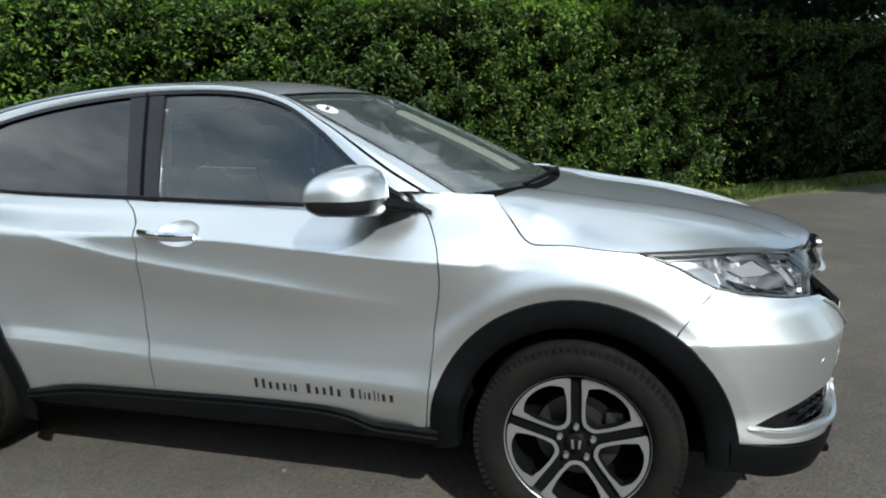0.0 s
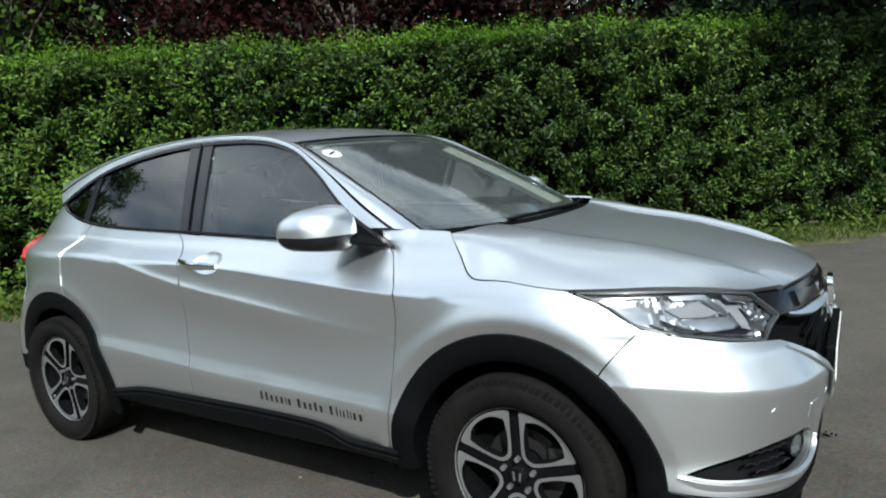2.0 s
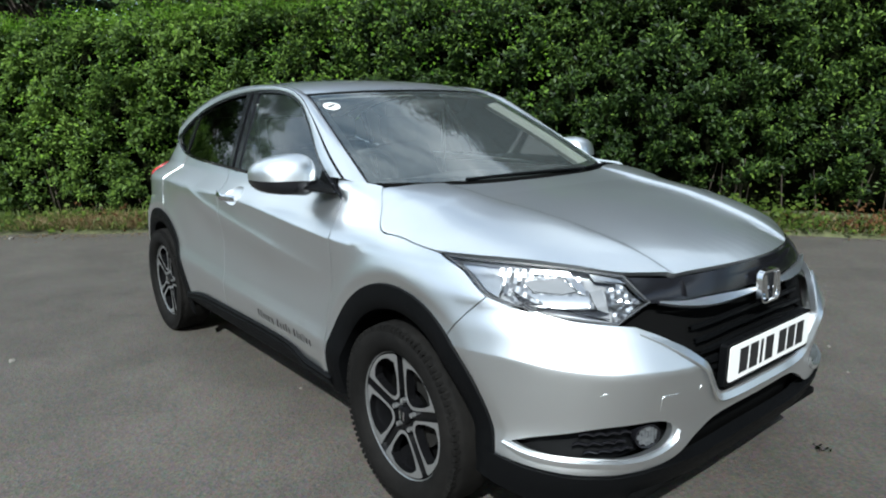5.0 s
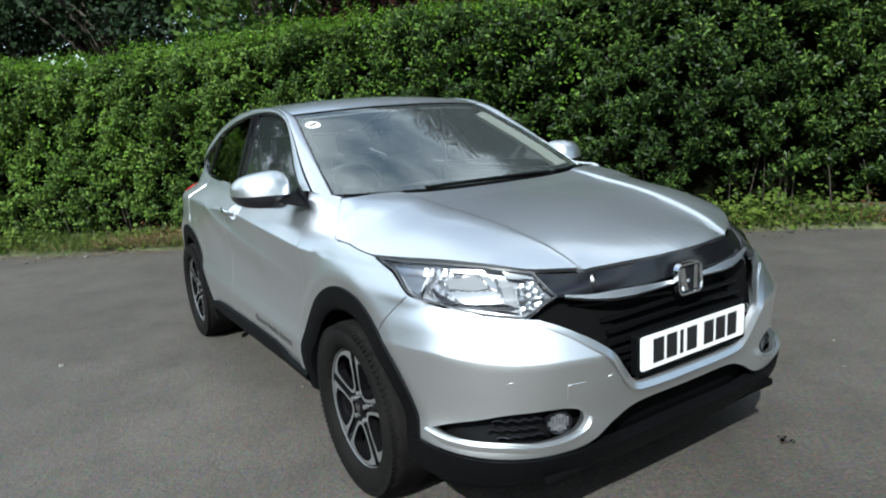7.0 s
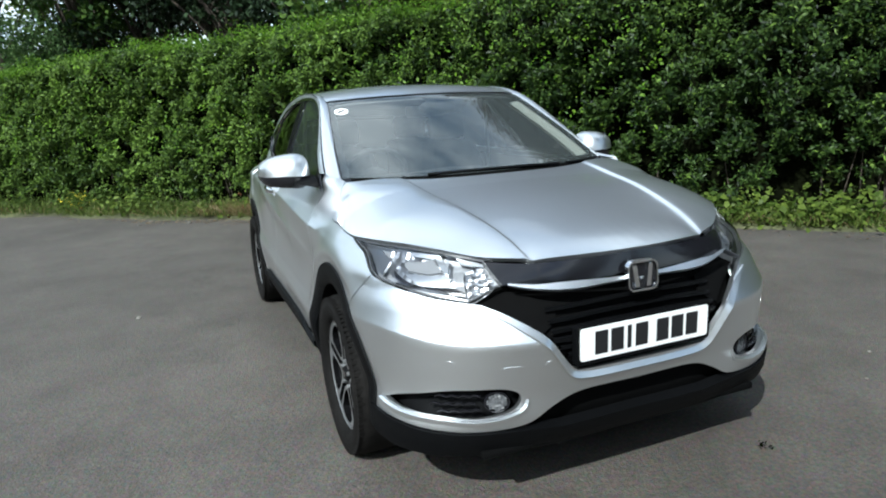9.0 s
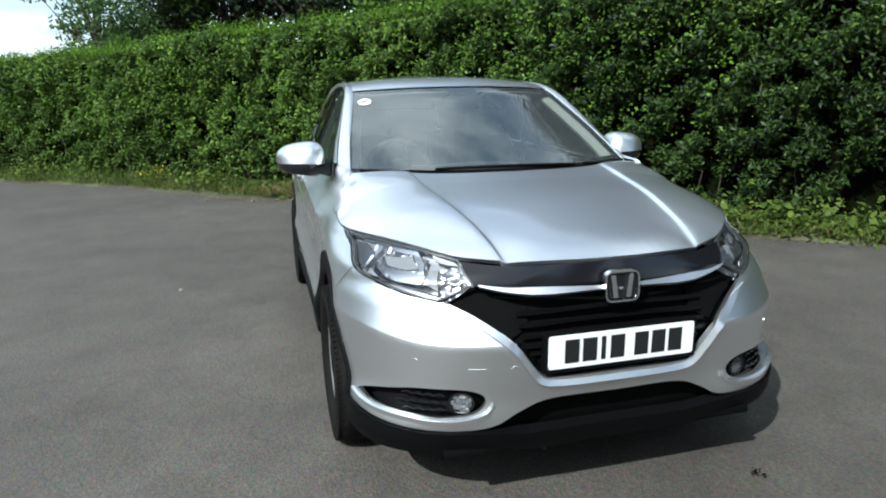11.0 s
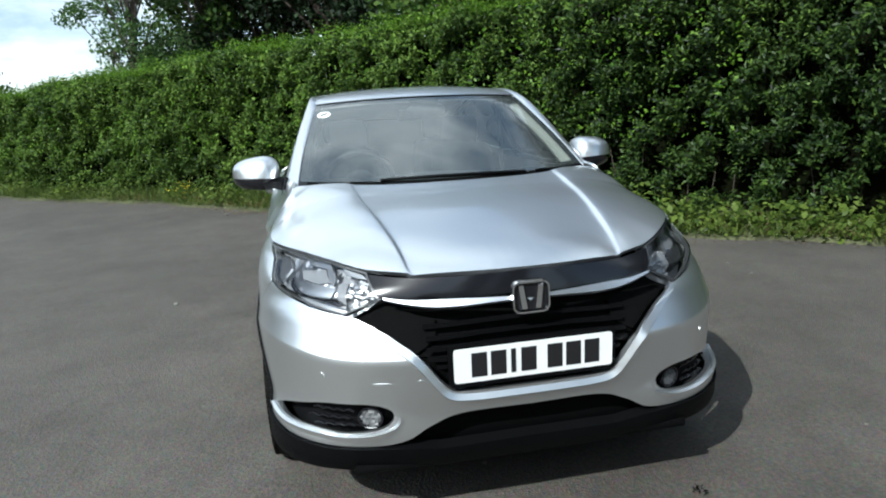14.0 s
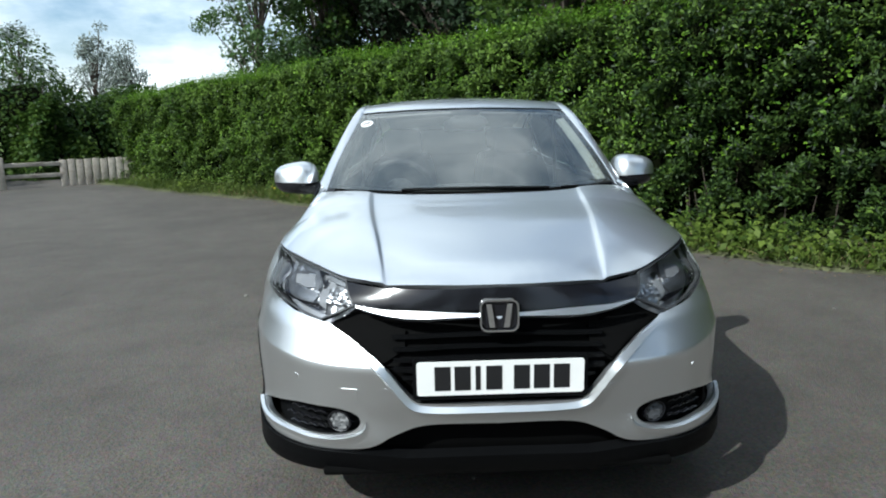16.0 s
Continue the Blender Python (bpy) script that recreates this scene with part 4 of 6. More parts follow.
def strip(name, points, ups, width, mat, parent, depth=0.0, both=True, label=""):
    """A flat moulding along points; ups gives the side-ways direction at each, width the full width there; depth its thickness."""
    pts, ups = np.array(points), np.array(ups, dtype=float)
    ups /= np.linalg.norm(ups, axis=1, keepdims=True)
    w = np.broadcast_to(np.asarray(width, dtype=float), (len(pts),))[:, None]
    tang = np.gradient(pts, axis=0)
    nor = np.cross(tang, ups)
    nor /= np.linalg.norm(nor, axis=1, keepdims=True) + 1e-12
    outward = pts - np.array([-1.2, 0.0, 0.7])
    nor *= np.where(np.sum(nor * outward, axis=1) < 0, -1, 1)[:, None]
    made = []
    for s in (1, -1) if both else (1,):
        fy = np.array([1, s, 1])
        n = len(pts)
        prof = [(-0.5, 0), (-0.42, 1), (0.42, 1), (0.5, 0)]
        vv = np.vstack([(pts + ups * w * a + nor * depth * b) * fy for a, b in prof])
        ff = []
        for k in range(3):
            ff += [(k * n + i, k * n + i + 1, (k + 1) * n + i + 1, (k + 1) * n + i) for i in range(n - 1)]
        if s < 0:
            ff = [f[::-1] for f in ff]
        bm = bmesh.new()
        bv = [bm.verts.new(v) for v in vv]
        for f in ff:
            bm.faces.new([bv[i] for i in f])
        made.append(part(name, bm, mat, parent, label, 50))
    return made


def skin_line(knots, n, lift=0.0):
    """Points of the skin along a smooth line of skin coordinates."""
    p = curve_points(knots, n)
    return body(p) + normals_of(body, p, 1.0) * lift, p


car = tagged(new("car"), "silver compact SUV parked on the asphalt, black wheel arches", "car")
SKIN = 1.0
arc = lambda cx, r, a0, a1, n: [(cx + r * math.cos(radians(a0 + (a1 - a0) * k / n)), AXLE_Z + r * math.sin(radians(a0 + (a1 - a0) * k / n))) for k in range(n + 1)]
line = lambda pts, n=14: [tuple(p) for p in curve_points(pts, n)]
SILL_Z, ARCH_R = 0.34, 0.466
sill_z = smooth_line((-2.3, 0.33), (-2.1, 0.345), (-1.95, 0.370), (-1.84, 0.380), (-1.46, 0.387), (-1.1, 0.393), (-0.87, 0.390), (-0.743, 0.374), (-0.664, 0.346), (-0.5, 0.34))

belt = line([(-0.500, 1.047), (-1.05, 1.068), (-1.6, 1.088), (-2.2, 1.108), (-2.5, 1.135), (-2.70, 1.185), (-2.775, 1.228)], 40)
front_gap = line([(-0.500, 1.047), (-0.478, 1.022), (-0.455, 0.985), (-0.432, 0.935), (-0.420, 0.87), (-0.427, 0.78), (-0.446, 0.68), (-0.450, 0.6), (-0.482, SILL_Z)])
mid_gap = line([(-1.665, 1.0905), (-1.605, 1.035), (-1.556, 0.982), (-1.540, 0.88), (-1.556, 0.70), (-1.532, 0.55), (-1.528, 0.43), (-1.536, 0.386)])
rear_gap = line([(-2.41, 1.124), (-2.472, 1.06), (-2.495, 0.93), (-2.49, 0.80)])
belt_front = [p for p in belt if p[0] > -1.655]
belt_rear = [p for p in belt if -1.677 > p[0] > -2.40]

# lines along which the skin bends sharply
FOLDS = []
for d in (-0.007, 0.007):
    FOLDS.append([(x, float(sweep_crease(x)) + d) for x in np.linspace(-2.45, -0.55, 90)])
    FOLDS.append([(x, float(high_crease(x)) + d) for x in np.linspace(-1.95, -0.3, 80)])
    FOLDS.append([(x, float(low_crease(x)) + d * 1.5) for x in np.linspace(-2.5, 0.0, 60)])
LIPS = []
for d in (-0.008, 0.0, 0.010):
    for cx, a0, a1 in ((0.0, 8, 176), (-WHEELBASE, 4, 172)):
        LIPS.append([at_x(*p) for p in arc(cx, LIP_R + d, a0, a1, 80)])
NOSE_FOLDS = [[(u, z + float(nose_rise(u))) for u in np.linspace(0.3, NOSE_ARC, 70)] for z in (0.6, 0.607, 0.613, 0.620, 0.628)]

# doors
sill_front = [(x, float(sill_z(x))) for x in np.linspace(-1.515, -0.51, 34)]
sill_rear = [(x, float(sill_z(x))) for x in np.linspace(-2.13, -1.557, 18)]
door_outline = belt_front + mid_gap + sill_front + front_gap[::-1][:-1]
CUP = [(-1.372 + 0.084 * math.cos(k * math.tau / 36), 0.974 + 0.043 * math.sin(k * math.tau / 36)) for k in range(36)]
front_doors = mirrored("front_door", body, door_outline, PAINT, car, 0.018, out=SKIN, gap=0.002, holes=[CUP], creases=FOLDS + LIPS)
arch_a = math.degrees(math.atan2(0.80 - AXLE_Z, -2.49 + WHEELBASE))
a_low = math.degrees(math.asin((SILL_Z - AXLE_Z) / ARCH_R))
rear_outline = [mid_gap[0]] + belt_rear + rear_gap + arc(-WHEELBASE, ARCH_R, arch_a, a_low, 18) + sill_rear + mid_gap[::-1][:-1]
mirrored("rear_door", body, rear_outline, PAINT, car, 0.014, out=SKIN, gap=0.003, creases=FOLDS + LIPS)

# front wings
shut_line = [(-0.272, 1.092), (-0.252, 1.066), (-0.210, 1.018), (-0.165, 0.968), (-0.125, 0.949), (-0.03, 0.948), (0.08, 0.937)]
lamp_low = [(0.175, 0.926), (0.285, 0.883), (0.388, 0.826), (0.50, 0.798), (0.60, 0.776)]
wing_top = [(-0.508, 1.056), (-0.530, 1.085), (-0.552, 1.110), (-0.50, 1.107), (-0.44, 1.103), (-0.39, 1.099), (-0.36, 1.097), (-0.31, 1.095)] + line(shut_line, 26) + [at_x(*p) for p in lamp_low[:3]]
bumper_gap = [at_x(0.388, 0.826), at_x(0.341, 0.775), at_x(0.29, 0.715)]
wing_outline = wing_top + bumper_gap[1:] + [at_x(*p) for p in arc(0, ARCH_R, 53.5, 90, 10)] + arc(0, ARCH_R, 92, 180 - a_low, 22) + front_gap[::-1]
mirrored("front_wing", body, wing_outline, PAINT, car, 0.016, out=SKIN, gap=0.002, creases=FOLDS[1::3] + LIPS)

# rear quarters, tail and rear bumper
quarter = [(x - 0.004, z) for x, z in rear_gap[::-1]] + [at_x(*p) for p in belt if p[0] < -2.41] + [at_x(-2.84, 1.31), at_x(-2.93, 1.355), (-3.3, 1.36), (TAIL_X - TAIL_ARC, 1.36), (TAIL_X - TAIL_ARC, 0.42), (-3.4, 0.42), at_x(-3.068, 0.40)] + [at_x(*p) for p in arc(-WHEELBASE, ARCH_R, 170, arch_a, 18)]
panel("rear_body", body, quarter, PAINT, car, 0.020, out=SKIN, creases=LIPS[1::2], sides=("right", "left"), seam=True)
tail_low = [(TAIL_X - TAIL_ARC, 0.42), (-3.4, 0.42), at_x(-3.068, 0.40), at_x(-3.05, 0.24), (-3.3, 0.22), (TAIL_X - TAIL_ARC, 0.22)]
panel("rear_valance", body, tail_low, BLACK_TRIM, car, 0.05, out=SKIN, sides=("right", "left"), lift=0.006)
mirrored("tail_lamp", body, [(-2.94, 0.950), (-3.0, 1.028), (-3.10, 1.046), (-3.3, 1.042), (-3.42, 1.0), (-3.36, 0.94), (-3.12, 0.92), (-2.97, 0.926)], RED_LENS, car, lift=0.012, out=SKIN, step=0.02, label="red tail lamp lens")
panel("rear_window", body, [(-3.25, 1.12), (-3.2, 1.32), (TAIL_X - TAIL_ARC, 1.33), (TAIL_X - TAIL_ARC, 1.10)], GLASS_REAR, car, 0.05, out=SKIN, sides=("right", "left"), lift=0.006)

# turned edges along the rear shut lines and the bumper's joint
def turned_edge(knots, n, reach=0.0045, rise=0.0035):
    q = curve_points(knots, n)
    nor = normals_of(body, q, SKIN)
    lean = np.array([[reach, 0]])
    low, high = body(q + lean) - nor * 0.0035, body(q - lean * 0.4) + nor * rise
    back = body(q - lean * 1.6) - nor * 0.002
    for s in (1, -1):
        vv = np.vstack([low, high, back]) * [1, s, 1]
        ff = [(k * n + i, k * n + i + 1, (k + 1) * n + i + 1, (k + 1) * n + i) for k in range(2) for i in range(n - 1)]
        make("turned_edge", vv, ff if s > 0 else [f[::-1] for f in ff], PAINT, car, smooth=False)


turned_edge([(x - 0.004, z) for x, z in rear_gap[::3]], 40)
turned_edge([(-2.985, 0.915), (-2.93, 0.86), (-2.86, 0.78), (-2.80, 0.715)], 24, 0.006, 0.0012)

# front bumper with the fog lamp pockets cut out
lamp_foot = at_y(0.535, 0.757)
grille_side = [lamp_foot, at_y(0.485, 0.733), at_y(0.43, 0.700), at_y(0.362, 0.650), at_y(0.316, 0.585), at_y(0.270, 0.530), at_y(0.22, 0.519), (NOSE_ARC, 0.517)]
lower_edge = [(NOSE_ARC, 0.438), at_y(0.225, 0.437), at_y(0.33, 0.402), at_y(0.40, 0.362), at_y(0.46, 0.348), at_y(0.54, 0.345), at_y(0.65, 0.350), at_x(0.56, 0.370), at_x(0.456, 0.380)]
pocket = line([at_x(0.507, 0.428), at_x(0.564, 0.449), at_y(0.735, 0.469), at_y(0.67, 0.485), at_y(0.60, 0.489), at_y(0.52, 0.489), at_y(0.465, 0.474), at_y(0.447, 0.447), at_y(0.465, 0.417), at_y(0.51, 0.400), at_y(0.60, 0.394), at_y(0.69, 0.403), at_x(0.58, 0.412), at_x(0.507, 0.428)], 66)[:-1]
bumper_outline = [at_x(*p) for p in lamp_low[2:]] + line(grille_side, 26) + line(lower_edge, 40) + [at_x(*p) for p in arc(0, ARCH_R, 6, 53.2, 16)] + bumper_gap[::-1][:-1]
panel("front_bumper", body, bumper_outline, PAINT, car, 0.018, holes=[pocket], creases=NOSE_FOLDS + LIPS[::2], out=SKIN, sides=("right", "left"), seam=True, fold=0.02, gap=0.0015)
lip_line = [at_y(0.535, 0.738), at_y(0.475, 0.710), at_y(0.415, 0.672), at_y(0.362, 0.625), at_y(0.318, 0.562), at_y(0.276, 0.512), at_y(0.22, 0.498), at_y(0.1, 0.496), (NOSE_ARC, 0.496)]
pts, q = skin_line(lip_line, 60, 0.001)
pts = np.vstack([pts, (pts * [1, -1, 1])[::-1][1:]])
away = np.gradient(pts, axis=0)
away = np.stack([0 * away[:, 0] + 0.5 * np.hypot(away[:, 1], away[:, 2]), away[:, 2], -away[:, 1]], 1)
strip("grille_lip", pts, away, 0.030 * np.minimum(1, np.minimum(np.arange(len(pts)), np.arange(len(pts))[::-1]) / 14 + 0.1), PAINT, car, 0.006, both=False, label="silver lip round the grille")
mirrored("fog_lamp_pocket", body, [tuple(p) for p in shrink(pocket, -0.012)], BLACK_TRIM, car, lift=-0.055, out=SKIN, step=0.02, fold=0)
chin = [(NOSE_ARC, 0.325), at_y(0.3, 0.322), at_y(0.40, 0.335), at_y(0.5, 0.342), at_y(0.65, 0.347), at_x(0.56, 0.367), at_x(0.44, 0.385), at_x(0.44, 0.30), at_x(0.55, 0.275), at_y(0.5, 0.255), at_y(0.3, 0.245), (NOSE_ARC, 0.245)]
panel("chin_spoiler", body, chin, BLACK_TRIM, car, 0.025, out=SKIN, sides=("right", "left"), lift=0.010, fold=0.04, seam=True)
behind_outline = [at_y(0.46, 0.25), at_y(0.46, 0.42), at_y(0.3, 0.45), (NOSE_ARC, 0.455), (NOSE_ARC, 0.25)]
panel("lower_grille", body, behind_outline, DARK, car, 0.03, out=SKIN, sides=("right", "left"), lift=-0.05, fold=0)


# bonnet: a crowned top with a lowered middle between two ridges
spine_z = smooth_line((-0.4, 1.10), (-0.155, 1.080), (0.2, 1.037), (0.5, 0.987), (0.8, 0.935))
edge_z = smooth_line((0.0, 0.886), (0.42, 0.879), (0.645, 0.890), (0.814, 0.911), (1.006, 0.924), (1.348, 0.930), (1.5708, 0.947))
ridge_y = smooth_line((-0.35, 0.475), (0.1, 0.440), (0.5, 0.385), (0.8, 0.345))


EDGE_FIT = []


def bonnet(p):
    x, y = p[:, 0], np.abs(p[:, 1])
    xa = np.maximum(x, 0)
    wide = side_y(0 * x, 0 * x + 0.93)
    f = (xa / 0.778) ** 2.2 + (y / wide) ** 1.8
    phi = np.arctan2(y / wide, xa / 0.778)
    g = 0.20 * f**1.1 + 0.80 * f ** (4.0 + 7.0 * np.clip(-x / 0.26, 0, 1))
    top = spine_z(x)
    z = top - (top - edge_z(phi)) * np.minimum(g, 1.3)
    step = 1 / (1 + np.exp(-(y - ridge_y(x)) / 0.0034))
    z = z + 0.013 * (step - 1) * np.clip((x + 0.36) / 0.35, 0, 1) + 0.004 * np.exp(-(((y - ridge_y(x) - 0.05) / 0.08) ** 2)) * np.clip((x + 0.4) / 0.3, 0, 1)
    z = z + 0.018 * smooth_step(-x, -0.12, 0.26) * np.exp(-(((y - 0.61) / 0.22) ** 2))
    for ex, ey, dz in EDGE_FIT:
        d2 = (x[:, None] - ex) ** 2 + (y[:, None] - ey) ** 2
        wt = 1 / (d2 + 1.6e-3) ** 2
        z = z + (wt @ dz) / wt.sum(1) * np.exp(-(d2.min(1) / np.interp(x, [-0.25, -0.05, 0.15], [0.05, 0.08, 0.15]) ** 2))
    return np.stack([x, p[:, 1], z], 1)


edge3 = body(np.array(line(shut_line + [at_x(0.175, 0.929), at_x(0.29, 0.929), at_x(0.42, 0.926), at_y(0.60, 0.912), at_y(0.50, 0.890), at_y(0.415, 0.884), at_y(0.34, 0.879), at_y(0.2, 0.883), (NOSE_ARC, 0.886)], 60)))
EDGE_FIT.append((edge3[:, 0], -edge3[:, 1], edge3[:, 2] - bonnet(edge3[:, :2])[:, 2]))
half = [(p[0], p[1]) for p in edge3]
rear_edge = line([(-0.155, 0.0), (-0.165, -0.2), (-0.195, -0.45), (-0.240, -0.62), (-0.270, -0.694)], 16)
right = rear_edge[1:] + half[:-1] + [(half[-1][0], 0.0)]
bonnet_outline = [(rear_edge[0][0], 0.0)] + right[:-1] + [right[-1]] + [(x, -y) for x, y in right[:-1][::-1]]
RIDGES = [[(x, k * (float(ridge_y(x)) + d)) for x in np.linspace(-0.30, 0.72, 70)] for k in (1, -1) for d in (-0.014, -0.0075, -0.003, 0.0015, 0.006, 0.012)]
panel("bonnet", bonnet, bonnet_outline, PAINT, car, 0.022, gap=0.002, fold=0.018, creases=RIDGES)

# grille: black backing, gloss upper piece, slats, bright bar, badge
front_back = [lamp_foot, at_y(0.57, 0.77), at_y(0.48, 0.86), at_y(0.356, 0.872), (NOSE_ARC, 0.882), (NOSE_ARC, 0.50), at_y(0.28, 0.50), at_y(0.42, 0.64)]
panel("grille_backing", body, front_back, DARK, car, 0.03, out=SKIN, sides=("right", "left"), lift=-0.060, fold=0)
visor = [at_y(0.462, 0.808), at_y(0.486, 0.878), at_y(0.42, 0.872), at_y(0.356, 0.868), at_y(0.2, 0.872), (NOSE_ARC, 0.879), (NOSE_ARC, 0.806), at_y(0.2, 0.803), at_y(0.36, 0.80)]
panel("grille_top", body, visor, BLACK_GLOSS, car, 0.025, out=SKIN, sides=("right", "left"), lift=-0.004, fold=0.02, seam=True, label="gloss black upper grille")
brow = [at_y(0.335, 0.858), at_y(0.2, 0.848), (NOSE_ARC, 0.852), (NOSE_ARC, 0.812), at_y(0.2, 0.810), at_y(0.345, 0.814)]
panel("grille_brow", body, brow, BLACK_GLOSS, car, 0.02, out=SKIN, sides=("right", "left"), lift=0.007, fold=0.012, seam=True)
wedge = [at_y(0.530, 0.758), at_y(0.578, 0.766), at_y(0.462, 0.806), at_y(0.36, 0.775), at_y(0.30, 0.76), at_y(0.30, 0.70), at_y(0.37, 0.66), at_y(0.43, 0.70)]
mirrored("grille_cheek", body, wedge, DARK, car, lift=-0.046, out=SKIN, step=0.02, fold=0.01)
for z, w in ((0.735, 0.34), (0.700, 0.335), (0.67, 0.335), (0.645, 0.335), (0.62, 0.33), (0.59, 0.31), (0.56, 0.28)):
    pts, q = skin_line([at_y(w, z), at_y(w * 0.66, z), at_y(w * 0.33, z), (NOSE_ARC, z)], 16, -0.040)
    full = np.vstack([pts, (pts * [1, -1, 1])[::-1][1:]])
    strip("grille_slat", full, np.repeat([[0, 0, 1.0]], len(full), 0), 0.013, BLACK_TRIM, car, 0.012, both=False)
pts, q = skin_line([at_y(0.446, 0.806), at_y(0.36, 0.792), at_y(0.25, 0.788), at_y(0.1, 0.790), (NOSE_ARC, 0.790)], 30, 0.004)
full = np.vstack([pts, (pts * [1, -1, 1])[::-1][1:]])
wid = np.concatenate([np.interp(np.arange(30), [0, 8, 12, 29], [0.006, 0.016, 0.024, 0.025])] * 2)[: len(full)]
wid = np.minimum(wid, wid[::-1]) if len(wid) == len(full) else 0.02
wid = np.concatenate([wid[:30], wid[:30][::-1][1:]])
strip("bright_bar", full, np.repeat([[-0.75, 0, 1.0]], len(full), 0), wid * 1.25, BRIGHT_TRIM, car, 0.014, both=False, label="chrome grille bar")


def rounded(w, h, r, n=6):
    out = []
    for cx, cy, a0 in ((w / 2 - r, h / 2 - r, 0), (-w / 2 + r, h / 2 - r, 90), (-w / 2 + r, -h / 2 + r, 180), (w / 2 - r, -h / 2 + r, 270)):
        out += [(cx + r * math.cos(radians(a0 + 90 * k / n)), cy + r * math.sin(radians(a0 + 90 * k / n))) for k in range(n + 1)]
    return out


def plate_mesh(bm, outline, place, depth, hole=None, chamfer=0.0):
    """An extruded flat outline, with a hole if given; place maps (a, b, c) to the world."""
    loops = [outline] + ([hole] if hole else [])
    rings = []
    for lp in loops:
        f = 1 - chamfer if lp is outline else 1 + chamfer
        rings.append(([bm.verts.new(place(a * f, b * f, depth)) for a, b in lp], [bm.verts.new(place(a, b, 0.0)) for a, b in lp]))
    for top, low in rings:
        n = len(top)
        for i in range(n):
            bm.faces.new((top[i], top[(i + 1) % n], low[(i + 1) % n], low[i]))
    if hole:
        t0, l0 = rings[0]
        t1, l1 = rings[1]
        n = len(t0)
        for i in range(n):
            bm.faces.new((t0[i], t0[(i + 1) % n], t1[(i + 1) % n], t1[i]))
    else:
        bm.faces.new(rings[0][0])
        bm.faces.new(rings[0][1])


front_place = lambda x, y0, z0, tilt=0.0: (lambda a, b, c: (x + c - b * math.sin(tilt), y0 + a, z0 + b * math.cos(tilt)))
badge_at = front_place(0.818, 0.0, 0.800, 0.06)
bm = bmesh.new()
plate_mesh(bm, rounded(0.126, 0.106, 0.026), badge_at, 0.016, rounded(0.106, 0.086, 0.018), 0.045)
part("badge_frame", bm, CHROME, car, "chrome badge frame")
bm = bmesh.new()
plate_mesh(bm, rounded(0.106, 0.084, 0.020), badge_at, 0.004)
part("badge_back", bm, BLACK_GLOSS, car)
for s in (1, -1):
    bm = bmesh.new()
    plate_mesh(bm, [(s * 0.045, 0.041), (s * 0.027, 0.041), (s * 0.015, -0.041), (s * 0.034, -0.041)], badge_at, 0.014, None, 0.10)
    part("badge_bar", bm, CHROME, car)

# number plate: plain bars in place of its characters
plate_at = front_place(0.848, 0.0, 0.608, -0.03)
bm = bmesh.new()
plate_mesh(bm, rounded(0.545, 0.135, 0.012), front_place(0.823, 0.0, 0.605, -0.03), 0.024)
part("plate_holder", bm, BLACK_TRIM, car)
bm = bmesh.new()
plate_mesh(bm, rounded(0.52, 0.111, 0.010), plate_at, 0.004)
plate = part("number_plate", bm, PLATE, car, "white front number plate")
for a, w in ((-0.180, 0.050), (-0.118, 0.050), (-0.070, 0.016), (-0.020, 0.050), (0.066, 0.050), (0.128, 0.050), (0.190, 0.050)):
    bm = bmesh.new()
    plate_mesh(bm, [(a - w / 2, -0.0395), (a + w / 2, -0.0395), (a + w / 2, 0.0395), (a - w / 2, 0.0395)], front_place(0.8522, 0.0, 0.608, -0.03), 0.0008)
    part("plate_bar", bm, INK, plate)

# headlamps: clear lens over a dark housing with bright reflectors
lamp_inner = [at_y(0.575, 0.763), at_y(0.458, 0.811), at_y(0.490, 0.884)]
lamp_top = [at_y(0.53, 0.892), at_y(0.61, 0.906), at_x(0.42, 0.918), at_x(0.29, 0.923), at_x(0.18, 0.926)]
lamp_bottom = [at_x(0.285, 0.887), at_x(0.388, 0.831), at_x(0.50, 0.803), at_x(0.60, 0.780)]
lamp_outline = lamp_inner + line(lamp_top, 24) + line([lamp_top[-1]] + lamp_bottom + [lamp_inner[0]], 24)[1:-1]
FACET = material("faceted_reflector", (0.50, 0.51, 0.53), 0.33, 1.0, rough_vary=0.04)
FOG_FACET = material("fog_reflector", (0.07, 0.072, 0.075), 0.45, 0.0, vary=0.1, scale=80.0)
REFLECTOR_WHITE = material("pale_satin_plastic", (0.60, 0.61, 0.62), 0.28, 1.0, vary=0.06, scale=60.0)
LAMP_RIM = material("lamp_rim_plastic", (0.05, 0.052, 0.056), 0.4, vary=0.1, scale=60.0)
LAMP_GREY = material("lamp_grey_plastic", (0.20, 0.205, 0.215), 0.35, vary=0.1, scale=60.0)


